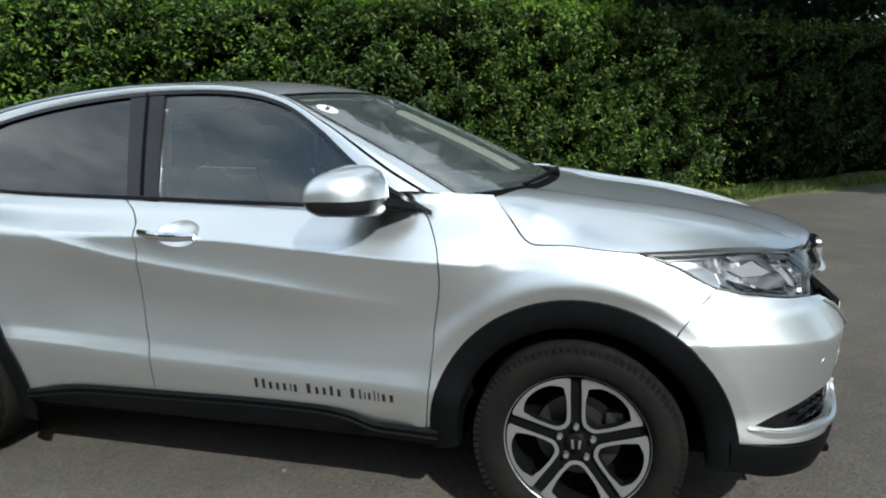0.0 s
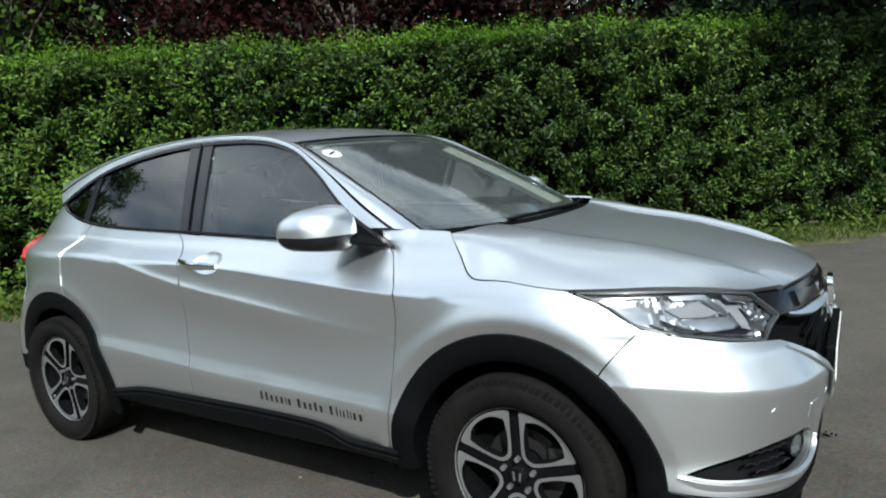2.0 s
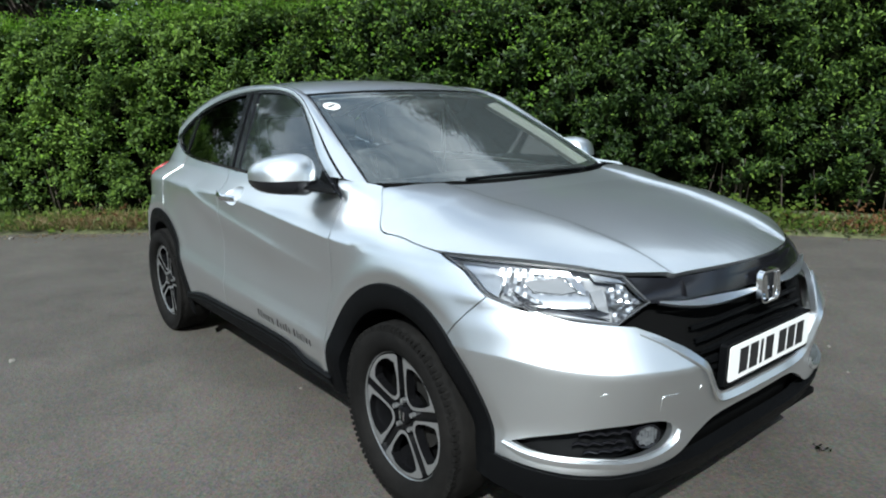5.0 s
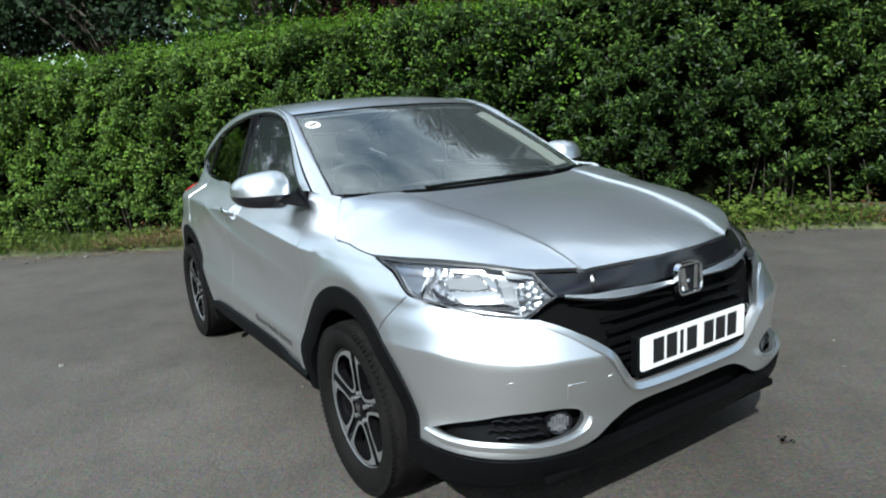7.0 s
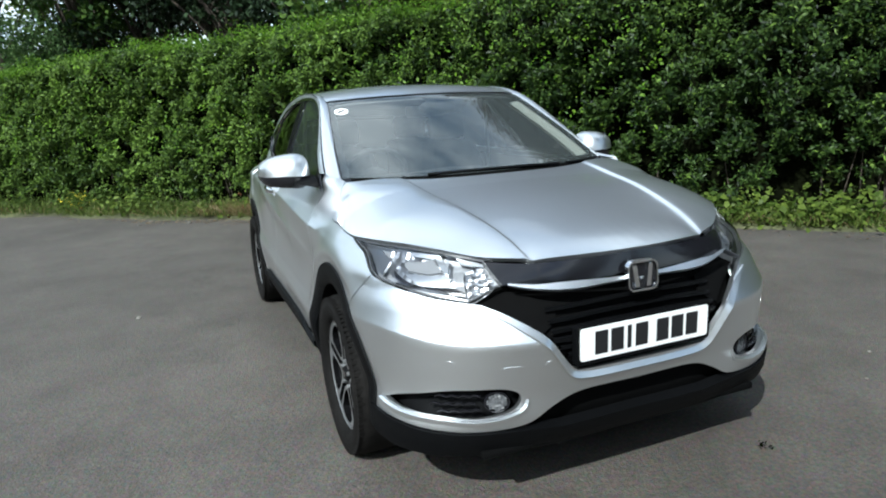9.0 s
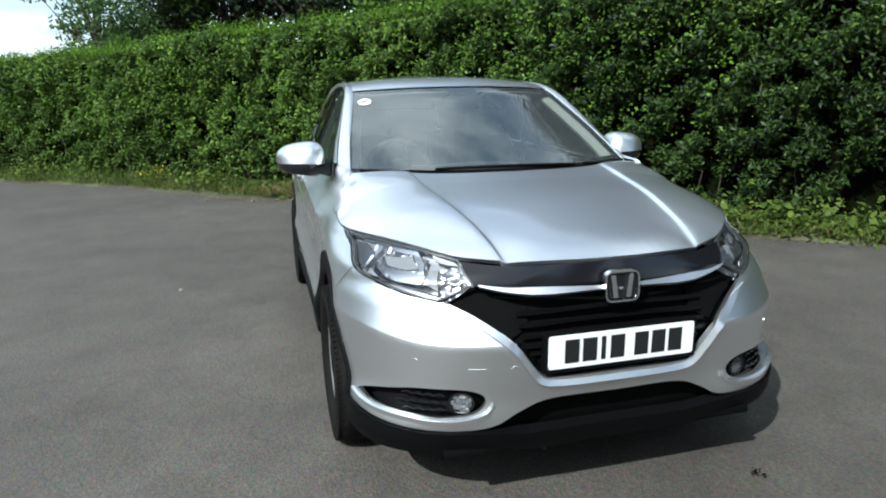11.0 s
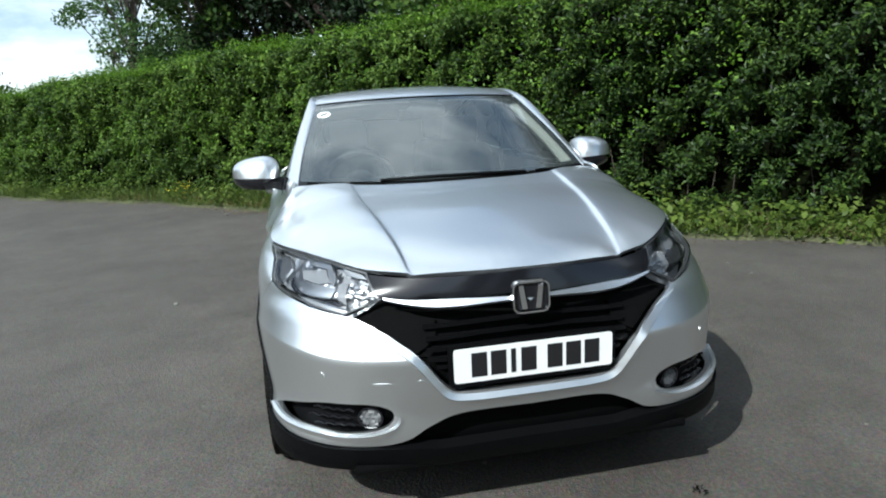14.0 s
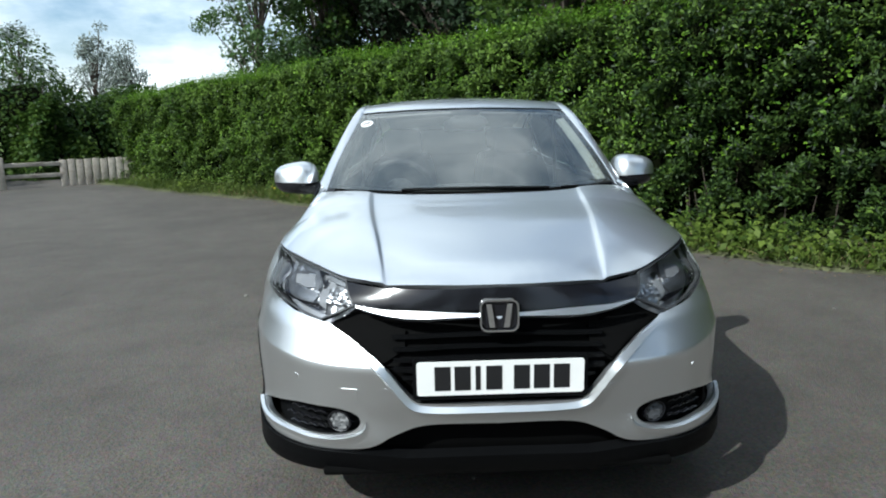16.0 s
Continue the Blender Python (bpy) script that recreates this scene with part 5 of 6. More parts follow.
def facets(name, outline, wide, high, lift, turn, tip, parent, side, seed, label=""):
    """A reflector of many small flat mirrors; turn and tip are how far each leans sideways and up."""
    r = np.random.default_rng(seed)
    lo, hi = np.min(outline, 0), np.max(outline, 0)
    vv, ff = [], []
    for i, a in enumerate(np.arange(lo[0], hi[0], wide)):
        for b in np.arange(lo[1], hi[1], high) + (high * 0.5 if i % 2 else 0):
            if not inside(outline, np.array([(a, b)]))[0]:
                continue
            h, k2 = wide * 0.5, high * 0.5
            q = np.array([(a - h, b - k2), (a + h, b - k2), (a + h, b + k2), (a - h, b + k2)])
            l0, l1 = r.normal(0, turn), r.normal(0, tip)
            depth = lift + np.array([-l0 - l1, l0 - l1, l0 + l1, -l0 + l1])
            co = body(q) + normals_of(body, q, SKIN) * depth[:, None]
            k = len(vv)
            vv += list(co * [1, 1 if side == "right" else -1, 1])
            ff.append((k, k + 1, k + 2, k + 3) if side == "right" else (k + 3, k + 2, k + 1, k))
    return make(name, vv, ff, FACET, parent, label, smooth=False)


for s in ("right", "left"):
    lamp = panel("headlamp", body, lamp_outline, LENS, car, 0.02, out=SKIN, sides=(s,), gap=0.002, fold=0.004, label="clear headlamp lens")
    lamp.visible_shadow = False
    panel("lamp_housing", body, [tuple(p) for p in shrink(resample(lamp_outline, 0.01), -0.004)], SATIN, lamp, 0.02, out=SKIN, sides=(s,), lift=-0.050, fold=0)
    panel("lamp_rim", body, resample(lamp_outline, 0.01), LAMP_RIM, lamp, 0.02, holes=[shrink(resample(lamp_outline, 0.01), 0.005)], out=SKIN, sides=(s,), lift=-0.004, fold=0.016)
    # main reflector, indicator block, outer light strip
    panel("lamp_floor", body, [at_y(0.775, 0.82), at_y(0.68, 0.805), at_y(0.60, 0.800), at_y(0.57, 0.792), at_y(0.60, 0.788), at_x(0.50, 0.810), at_x(0.40, 0.838)], BLACK_GLOSS, lamp, 0.012, out=SKIN, sides=(s,), lift=-0.022, fold=0.01)
    facets("main_reflector", line([at_x(0.395, 0.856), at_x(0.37, 0.896), at_y(0.70, 0.900), at_y(0.63, 0.895), at_y(0.590, 0.876), at_y(0.605, 0.812), at_y(0.66, 0.803), at_y(0.735, 0.818), at_x(0.395, 0.856)], 40)[:-1], 0.0125, 0.0125, -0.034, 0.0009, 0.0009, lamp, s, 61, "bright fluted reflector")
    facets("indicator_reflector", [at_y(0.478, 0.816), at_y(0.500, 0.866), at_y(0.548, 0.866), at_y(0.566, 0.800), at_y(0.572, 0.778), at_y(0.548, 0.778)], 0.0105, 0.0062, -0.022, 0.0013, 0.0012, lamp, s, 62, "ribbed indicator reflector")
    panel("reflector_block", body, [at_y(0.728, 0.852), at_y(0.612, 0.846), at_y(0.604, 0.838), at_y(0.632, 0.792), at_y(0.693, 0.800), at_y(0.718, 0.836)], REFLECTOR_WHITE, lamp, 0.010, out=SKIN, sides=(s,), lift=-0.024, fold=0.012, label="white reflector block")
    panel("reflector_shade", body, [at_y(0.714, 0.880), at_y(0.630, 0.889), at_y(0.620, 0.860), at_y(0.659, 0.854), at_y(0.711, 0.860)], LAMP_GREY, lamp, 0.010, out=SKIN, sides=(s,), lift=-0.026, fold=0.008, label="grey shade of the reflector")
    panel("light_guide", body, [at_y(0.690, 0.902), at_y(0.612, 0.899), at_y(0.596, 0.872), at_y(0.606, 0.850), at_y(0.617, 0.858), at_y(0.624, 0.890), at_y(0.685, 0.893)], REFLECTOR_WHITE, lamp, 0.010, out=SKIN, sides=(s,), lift=-0.020, fold=0.010, label="white light guide")
    panel("reflector_foot", body, [at_y(0.748, 0.858), at_y(0.741, 0.842), at_y(0.726, 0.824), at_y(0.706, 0.811), at_y(0.742, 0.812), at_y(0.757, 0.834)], BLACK_GLOSS, lamp, 0.010, out=SKIN, sides=(s,), lift=-0.024, fold=0.008)
    panel("lamp_gap", body, [at_y(0.590, 0.858), at_y(0.556, 0.862), at_y(0.574, 0.784), at_y(0.600, 0.788)], LAMP_GREY, lamp, 0.012, out=SKIN, sides=(s,), lift=-0.026, fold=0.012, label="dark grey lamp partition")
    panel("indicator_cover", body, [at_y(0.494, 0.868), at_y(0.507, 0.880), at_y(0.565, 0.892), at_y(0.560, 0.880)], REFLECTOR_WHITE, lamp, 0.012, out=SKIN, sides=(s,), lift=-0.014, fold=0.01, label="white light strip")
    panel("side_light", body, [at_x(0.26, 0.902), at_x(0.33, 0.900), at_x(0.395, 0.880), at_x(0.412, 0.836), at_x(0.37, 0.850), at_x(0.31, 0.884)], REFLECTOR_WHITE, lamp, 0.012, out=SKIN, sides=(s,), lift=-0.020, fold=0.01)

# fog lamps, pocket bars, bright blade, sensors, towing cover
for s in (-1, 1):
    bm = bmesh.new()
    ax = Vector((0.93, s * 0.36, 0)).normalized()
    c = Vector(body(np.array([at_y(0.524, 0.437)]))[0] * [1, -s, 1]) - ax * 0.020
    tube(bm, c - ax * 0.05, c, 0.040, 0.042, 24)
    for v in bm.verts:
        v.co.z = c.z + (v.co.z - c.z) * 0.85
    fog = part("fog_lamp", bm, BLACK_GLOSS, car)
    bm = bmesh.new()
    rings_f = [[bm.verts.new(c + ax * d + Vector((-ax.y, ax.x, 0)) * (rr * math.cos(t)) + Vector((0, 0, rr * 0.85 * math.sin(t)))) for t in np.linspace(0, math.tau, 33)[:-1]] for rr, d in ((0.042, -0.004), (0.042, 0.008), (0.036, 0.008), (0.035, 0.001))]
    for ra, rb in zip(rings_f, rings_f[1:]):
        for k in range(32):
            bm.faces.new((ra[k], ra[(k + 1) % 32], rb[(k + 1) % 32], rb[k]))
    part("ring", bm, BLACK_GLOSS, fog)
    bm = bmesh.new()
    r_f = np.random.default_rng(17)
    side_v, up_v = Vector((-ax.y, ax.x, 0)), Vector((0, 0, 1))
    for a in np.arange(-0.032, 0.033, 0.010):
        for b in np.arange(-0.028, 0.029, 0.008):
            if (a / 0.034) ** 2 + (b / 0.029) ** 2 < 1:
                t0, t1 = r_f.normal(0, 0.0007, 2)
                bm.faces.new([bm.verts.new(c + ax * (0.0036 + t0 * i + (t1 - 0.0016) * j) + side_v * (a + i * 0.0047) + up_v * (b + j * 0.0038)) for i, j in ((-1, -1), (1, -1), (1, 1), (-1, 1))])
    part("lens", bm, FOG_FACET, fog, "faceted fog lamp reflector")
    for k, z in enumerate((0.418, 0.437, 0.456)):
        for j in range(4):
            d = 0.575 + 0.034 * j + 0.017 * (k % 2)
            uu = [at_y(d, z), at_y(d + 0.020, z + 0.005), at_y(d + 0.034, z)]
            pts, q = skin_line(uu, 5, -0.022)
            pts = pts * [1, -s, 1]
            strip("pocket_bar", pts, np.repeat([[0, 0, 1.0]], 5, 0), 0.006, BLACK_GLOSS, car, 0.008, both=False)
blade = [at_x(0.49, 0.424), at_x(0.57, 0.401), at_y(0.69, 0.391), at_y(0.60, 0.383), at_y(0.51, 0.387), at_y(0.45, 0.407), at_y(0.43, 0.445)]
pts, q = skin_line(blade, 36, 0.002)
strip("pocket_blade", pts, np.repeat([[0.25, 0, 1.0]], 36, 0), np.interp(np.arange(36), [0, 5, 26, 35], [0.004, 0.020, 0.020, 0.002]), PAINT, car, 0.012, label="silver blade under the fog lamp")
for p in (at_y(0.665, 0.580), at_y(0.36, 0.56)):
    for s in ("right", "left"):
        ring = [(p[0] + 0.011 * math.cos(k * math.tau / 16), p[1] + 0.011 * math.sin(k * math.tau / 16)) for k in range(16)]
        panel("parking_sensor", body, ring, PAINT, car, 0.006, out=SKIN, sides=(s,), lift=0.0011, fold=0.002)
tow = at_y(0.478, 0.541)
sq = [(tow[0] + a, tow[1] + b) for a, b in rounded(0.052, 0.048, 0.006)]
panel("towing_cover", body, sq, PAINT, car, 0.012, out=SKIN, lift=0.0012, fold=0.002, label="square towing eye cover")

# black lower cladding: wheel arches and sills


def arch_cladding(cx, a0, a1, name):
    n = 44
    prof = [(0.471, -0.002), (0.467, 0.007), (0.43, 0.011), (0.395, 0.008), (0.380, -0.004), (0.378, -0.05), (0.385, -0.16)]
    for s in (-1, 1):
        vv, ff = [], []
        for i in range(n + 1):
            a = radians(a0 + (a1 - a0) * i / n)
            for r, o in prof:
                x, z = cx + r * math.cos(a), AXLE_Z + r * math.sin(a)
                uv = at_x(x, max(z, 0.2))
                b = body(np.array([uv]))[0]
                rr = cx + 0.467 * math.cos(a), AXLE_Z + 0.467 * math.sin(a)
                e = body(np.array([at_x(rr[0], max(rr[1], 0.2))]))[0]
                vv.append((x, s * (abs(e[1]) + o), z))
        m = len(prof)
        for i in range(n):
            ff += [(i * m + k, i * m + k + 1, (i + 1) * m + k + 1, (i + 1) * m + k) for k in range(m - 1)]
        bm = bmesh.new()
        bv = [bm.verts.new(v) for v in vv]
        for f in ff:
            bm.faces.new([bv[i] for i in f])
        part(name, bm, BLACK_TRIM, car, "black plastic wheel arch trim", 35)
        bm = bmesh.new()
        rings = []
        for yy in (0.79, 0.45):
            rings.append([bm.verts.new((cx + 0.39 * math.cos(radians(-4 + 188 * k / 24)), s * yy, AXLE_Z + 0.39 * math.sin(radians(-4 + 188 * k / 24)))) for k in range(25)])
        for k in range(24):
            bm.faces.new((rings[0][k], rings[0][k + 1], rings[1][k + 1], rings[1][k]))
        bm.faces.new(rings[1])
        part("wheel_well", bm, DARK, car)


arch_cladding(0.0, -4, 187, "front_arch_trim")
arch_cladding(-WHEELBASE, -16, 166, "rear_arch_trim")
for s in (-1, 1):
    vv, ff = [], []
    xs = np.linspace(-2.14, -0.44, 40)
    m = 7
    for x in xs:
        t = float(sill_z(x))
        for z, y in ((t + 0.006, 0.866), (t - 0.004, 0.880), (t - 0.020, 0.874), (t - 0.026, 0.878), (0.312, 0.872), (0.284, 0.845), (0.268, 0.74)):
            lift = 0.035 * max(0, (x + 0.75) / 0.3) ** 2 if x > -0.75 else 0
            vv.append((x, s * y, z - 0.3 * lift * (z < 0.3)))
    bm = bmesh.new()
    bv = [bm.verts.new(v) for v in vv]
    for i in range(len(xs) - 1):
        for k in range(m - 1):
            bm.faces.new((bv[i * m + k], bv[i * m + k + 1], bv[(i + 1) * m + k + 1], bv[(i + 1) * m + k]))
    part("sill_trim", bm, BLACK_TRIM, car, "black plastic sill", 35)
bm = bmesh.new()
box(bm, (-1.27, 0, 0.26), (3.6, 1.30, 0.05), bevel=0.02)
box(bm, (0.35, 0, 0.285), (0.62, 1.05, 0.05), bevel=0.02)
box(bm, (-1.3, 0, 0.27), (1.65, 1.62, 0.05), bevel=0.02)
# unseen plates added to stop sunlight leaking through under the nose
box(bm, (0.43, 0, 0.325), (0.60, 1.10, 0.02), bevel=0.004)
box(bm, (0.50, 0, 0.290), (0.40, 1.36, 0.03), bevel=0.01)
box(bm, (0.64, 0, 0.262), (0.26, 1.16, 0.03), bevel=0.01)
part("underbody", bm, DARK, car)
bm = bmesh.new()
for s in (-1, 1):
    tube(bm, (-1.3, s * 0.10, 0.23), (0.20, s * 0.10, 0.24), 0.04, 0.04, 8)
part("underbody_bars", bm, DARK, car)

# ---- wheels ----


def lathe(bm, prof, n=64, close=False):
    """Turns (radius, y) rows about the y axis."""
    rings = [[bm.verts.new((r * math.cos(k * math.tau / n), y, r * math.sin(k * math.tau / n))) for k in range(n)] for r, y in prof]
    for a, b in zip(rings, rings[1:]):
        for k in range(n):
            bm.faces.new((a[k], a[(k + 1) % n], b[(k + 1) % n], b[k]))
    return rings


def wheel_master():
    """The wheel at the origin, its outer face towards -y."""
    w = tagged(new("wheel"), "alloy wheel with machined silver double spokes and black pockets")
    bm = bmesh.new()
    prof = [(0.222, -0.062), (0.232, -0.085), (0.250, -0.098), (0.275, -0.103), (0.298, -0.100), (0.312, -0.092), (0.320, -0.082)]
    n = 96
    rings = lathe(bm, prof, n)
    # tread blocks across the crown
    tread_y = [-0.082, -0.066, -0.060, -0.028, -0.022, 0.022, 0.028, 0.060, 0.066, 0.085]
    last = rings[-1]
    for i, y in enumerate(tread_y[1:]):
        groove = i in (1, 3, 5, 7)
        ring = []
        for k in range(n):
            sipe = (k + (i // 2)) % 3 == 0 and i in (0, 8)
            r = 0.3285 - 0.25 * max(0, abs(y) - 0.06) ** 1.5 * 4 - (0.006 if sipe else 0.0) - (0.0 if not groove else 0.0)
            ring.append(bm.verts.new((r * math.cos(k * math.tau / n), y, r * math.sin(k * math.tau / n))))
        for k in range(n):
            bm.faces.new((last[k], last[(k + 1) % n], ring[(k + 1) % n], ring[k]))
        last = ring
    for r, y in ((0.31, 0.098), (0.27, 0.103), (0.222, 0.08)):
        ring = [bm.verts.new((r * math.cos(k * math.tau / n), y, r * math.sin(k * math.tau / n))) for k in range(n)]
        for k in range(n):
            bm.faces.new((last[k], last[(k + 1) % n], ring[(k + 1) % n], ring[k]))
        last = ring
    for k in range(90):
        a = k * math.tau / 90
        turn = Matrix.Rotation(-a, 4, "Y")
        box(bm, turn @ Vector((0.3120, -0.080, 0)), (0.020, 0.034, 0.0150), turn)
    part("tyre", bm, RUBBER, w, "black rubber tyre", 50)
    bm = bmesh.new()
    lathe(bm, [(0.216, 0.08), (0.205, 0.02), (0.200, -0.03), (0.212, -0.058), (0.220, -0.066)], 64)
    rim = part("rim", bm, ALLOY_BLACK, w, "black painted rim barrel")
    bm = bmesh.new()
    lathe(bm, [(0.2235, -0.060), (0.2245, -0.071), (0.2272, -0.073), (0.2295, -0.070), (0.2295, -0.060)], 72)
    part("rim_lip", bm, ALLOY, w, "bright machined rim lip")
    thin = smooth_line((0.05, 0.40), (0.12, 0.46), (0.165, 0.22), (0.19, 0.25), (0.21, 0.50), (0.225, 0.60))
    # five openings edged with bright metal, narrow at the hub and wide at the rim
    for j in range(5):
        a = radians(54 + 72 * j)
        outer = [(0.058, 0.0), (0.064, 0.022), (0.090, 0.0445), (0.131, 0.074), (0.165, 0.099), (0.180, 0.110), (0.190, 0.106), (0.205, 0.075), (0.216, 0.035), (0.2195, 0.0)]
        inner = [(0.080, 0.0), (0.085, 0.013), (0.106, 0.032), (0.141, 0.054), (0.158, 0.065), (0.167, 0.066), (0.175, 0.059), (0.185, 0.039), (0.191, 0.019), (0.1925, 0.0)]
        mk = lambda lst: [tuple(p) for p in curve_points(lst + [(r, -t) for r, t in lst[::-1][1:]], 57)][:-1]
        o = mk(outer)
        h = [(a + (c - a) * float(thin(c)), b + (d - b) * float(thin(c))) for (a, b), (c, d) in zip(mk(inner), o)]
        dish = lambda r: -0.058 - 0.012 * min(1, r / 0.2)
        bm = bmesh.new()
        top_o, top_i = [], []
        for (r, t), (r2, t2) in zip(o, h):
            for lst, rr, tt, dy in ((top_o, r, t, 0.0), (top_i, r2, t2, 0.0)):
                lst.append(bm.verts.new((rr * math.cos(a) - tt * math.sin(a), dish(rr) + dy, rr * math.sin(a) + tt * math.cos(a))))
        n2 = len(o)
        for i in range(n2):
            q = (i + 1) % n2
            bm.faces.new((top_o[i], top_o[q], top_i[q], top_i[i]))
        part("spoke", bm, ALLOY, w, "machined silver spoke frame", 30)
        bm = bmesh.new()
        for ring_pts, deep in ((o, 0.030), (h, 0.034)):
            up_r = [bm.verts.new((r * math.cos(a) - t * math.sin(a), dish(r) + 0.0006, r * math.sin(a) + t * math.cos(a))) for r, t in ring_pts]
            dn_r = [bm.verts.new((r * math.cos(a) - t * math.sin(a), dish(r) + deep, r * math.sin(a) + t * math.cos(a))) for r, t in ring_pts]
            for i in range(n2):
                q = (i + 1) % n2
                bm.faces.new((up_r[i], up_r[q], dn_r[q], dn_r[i]))
        part("spoke_side", bm, ALLOY_BLACK, w, "black painted spoke flank", 30)
        # dark web between neighbouring spokes
        b = radians(90 + 72 * j)
        bm = bmesh.new()
        pl = lambda r, t, y: (r * math.cos(b) - t * math.sin(b), y, r * math.sin(b) + t * math.cos(b))
        web = [(0.03, -0.02), (0.10, -0.022), (0.16, -0.030), (0.219, -0.060), (0.222, 0.0), (0.219, 0.060), (0.16, 0.030), (0.10, 0.022), (0.03, 0.02)]
        top = [bm.verts.new(pl(r, t, dish(r) + 0.012)) for r, t in web]
        low = [bm.verts.new(pl(r, t, dish(r) + 0.035)) for r, t in web]
        bm.faces.new(top)
        for i in range(len(web)):
            q = (i + 1) % len(web)
            bm.faces.new((top[i], low[i], low[q], top[q]))
        part("spoke_web", bm, ALLOY_BLACK, w)
        bm = bmesh.new()
        tube(bm, pl(0.054, 0, -0.068), pl(0.054, 0, -0.040), 0.0085, 0.0095, 6)
        part("wheel_nut", bm, ALLOY, w, smooth=20)
    bm = bmesh.new()
    lathe(bm, [(0.0001, -0.068), (0.024, -0.067), (0.031, -0.062), (0.034, -0.05), (0.075, -0.048), (0.078, -0.02)], 40)
    part("hub_cap", bm, ALLOY_BLACK, w)
    for s in (1, -1):
        bm = bmesh.new()
        plate_mesh(bm, [(s * 0.016, 0.015), (s * 0.008, 0.015), (s * 0.006, -0.015), (s * 0.013, -0.015)], lambda p, q, r: (p, -0.0675 - r, q), 0.002)
        part("cap_mark", bm, CHROME, w)
    bm = bmesh.new()
    lathe(bm, [(0.07, 0.02), (0.07, 0.002), (0.135, 0.002), (0.135, 0.022), (0.07, 0.022)], 48)
    part("brake_disc", bm, STEEL, w, "worn steel brake disc", 30)
    bm = bmesh.new()
    box(bm, (0.115, 0.005, 0.045), (0.060, 0.05, 0.10), bevel=0.012)
    part("brake_caliper", bm, STEEL, w)
    bm = bmesh.new()
    lathe(bm, [(0.0001, 0.03), (0.205, 0.03)], 40)
    part("backing_plate", bm, DARK, w)
    return w


wheel = wheel_master()
WHEEL_Y = 0.775
places = [(0.0, -1, 3), (-WHEELBASE, -1, 20), (0.0, 1, 11), (-WHEELBASE, 1, 40)]
for k, (wx, s, turn) in enumerate(places):
    m = Matrix.Translation((wx, s * WHEEL_Y, AXLE_Z + 0.002)) @ (Matrix.Rotation(math.pi, 4, "Z") if s > 0 else Matrix()) @ Matrix.Rotation(radians(turn - 3), 4, "Y")
    one = wheel if k == 0 else copy_thing(wheel, m)
    one.matrix_basis = m
    one.parent = car

# ---- glass house ----
rail_out = [(-0.375, 0.697, 1.078), (-0.60, 0.664, 1.205), (-0.85, 0.617, 1.335), (-1.067, 0.575, 1.438), (-1.3, 0.556, 1.488), (-1.7, 0.548, 1.508), (-2.1, 0.545, 1.490), (-2.45, 0.535, 1.445), (-2.75, 0.525, 1.385), (-2.93, 0.515, 1.345)]
rail_in2 = [(-0.462, 1.045), (-0.70, 1.172), (-0.89, 1.320), (-1.06, 1.418), (-1.3, 1.468), (-1.7, 1.476), (-2.1, 1.442), (-2.42, 1.382), (-2.66, 1.294), (-2.785, 1.228)]
rail_in = [(x, float(glass_y(x, z)) + 0.010, z) for x, z in rail_in2]
RO, RI = curve_points(rail_out, 90), curve_points(rail_in, 90)
# the rails end in a seam at the top of the wings
ahead = np.maximum(0, 1 - np.arange(90) / 24) * int(np.argmax(RI[:, 2] > 1.098))
at = np.minimum((np.arange(90) + ahead)[:, None], 88.999)
RAIL_IN, RAIL_OUT = RI[at[:, 0].astype(int)] * (1 - at % 1) + RI[at[:, 0].astype(int) + 1] * (at % 1), RO


def rail_strip(name, f0, f1, mat, lift=0.0, sink=0.0):
    """A lengthwise band of the roof rail, between fractions f0 and f1 from the window to the roof."""
    for s in (-1, 1):
        vv, ff = [], []
        fr = np.linspace(f0, f1, 6)
        for a, b in zip(RAIL_IN, RAIL_OUT):
            across = b - a
            out = np.array([0, 0.75, 0.65]) if abs(across[1]) > 0.01 else np.array([0.4, 0.8, 0.4])
            for f in fr:
                p = a + across * f + out * (0.018 * math.sin(math.pi * f) + lift)
                vv.append(p * [1, s, 1])
            vv.append((a + across * f1 + out * (0.018 * math.sin(math.pi * f1) + lift - 0.012)) * [1, s, 1])
        m = len(fr) + 1
        for i in range(len(RAIL_IN) - 1):
            ff += [(i * m + k, i * m + k + 1, (i + 1) * m + k + 1, (i + 1) * m + k) for k in range(m - 1)]
        bm = bmesh.new()
        bv = [bm.verts.new(v) for v in vv]
        for f in ff:
            bm.faces.new([bv[i] for i in f])
        part(name, bm, mat, car, "", 50)


rail_strip("door_frame", 0.0, 0.37, PAINT)
rail_strip("roof_seam", 0.35, 0.49, DARK, -0.003)
rail_strip("roof_rail", 0.47, 1.0, PAINT)

i_top = int(np.argmin(np.abs(RO[:, 0] + 1.067)))
crown = smooth_line((0, 0.018), (0.25, 0.030), (0.6, 0.036), (1.0, 0.030))


def roof(p):
    """p: across -1..1, and 0..1 from the windscreen to the tail."""
    e = i_top + np.clip(p[:, 1], 0, 1) * (len(RO) - 1 - i_top)
    k = np.clip(e.astype(int), 0, len(RO) - 2)
    f = (e - k)[:, None]
    r = RO[k] * (1 - f) + RO[k + 1] * f
    a = p[:, 0]
    return np.stack([r[:, 0] + 0.095 * (1 - p[:, 1]) ** 2 * (1 - a**2) - 0.10 * p[:, 1] ** 4 * (1 - a**2), a * r[:, 1], r[:, 2] + crown(p[:, 1]) * (1 - np.abs(a) ** 2.2)], 1)


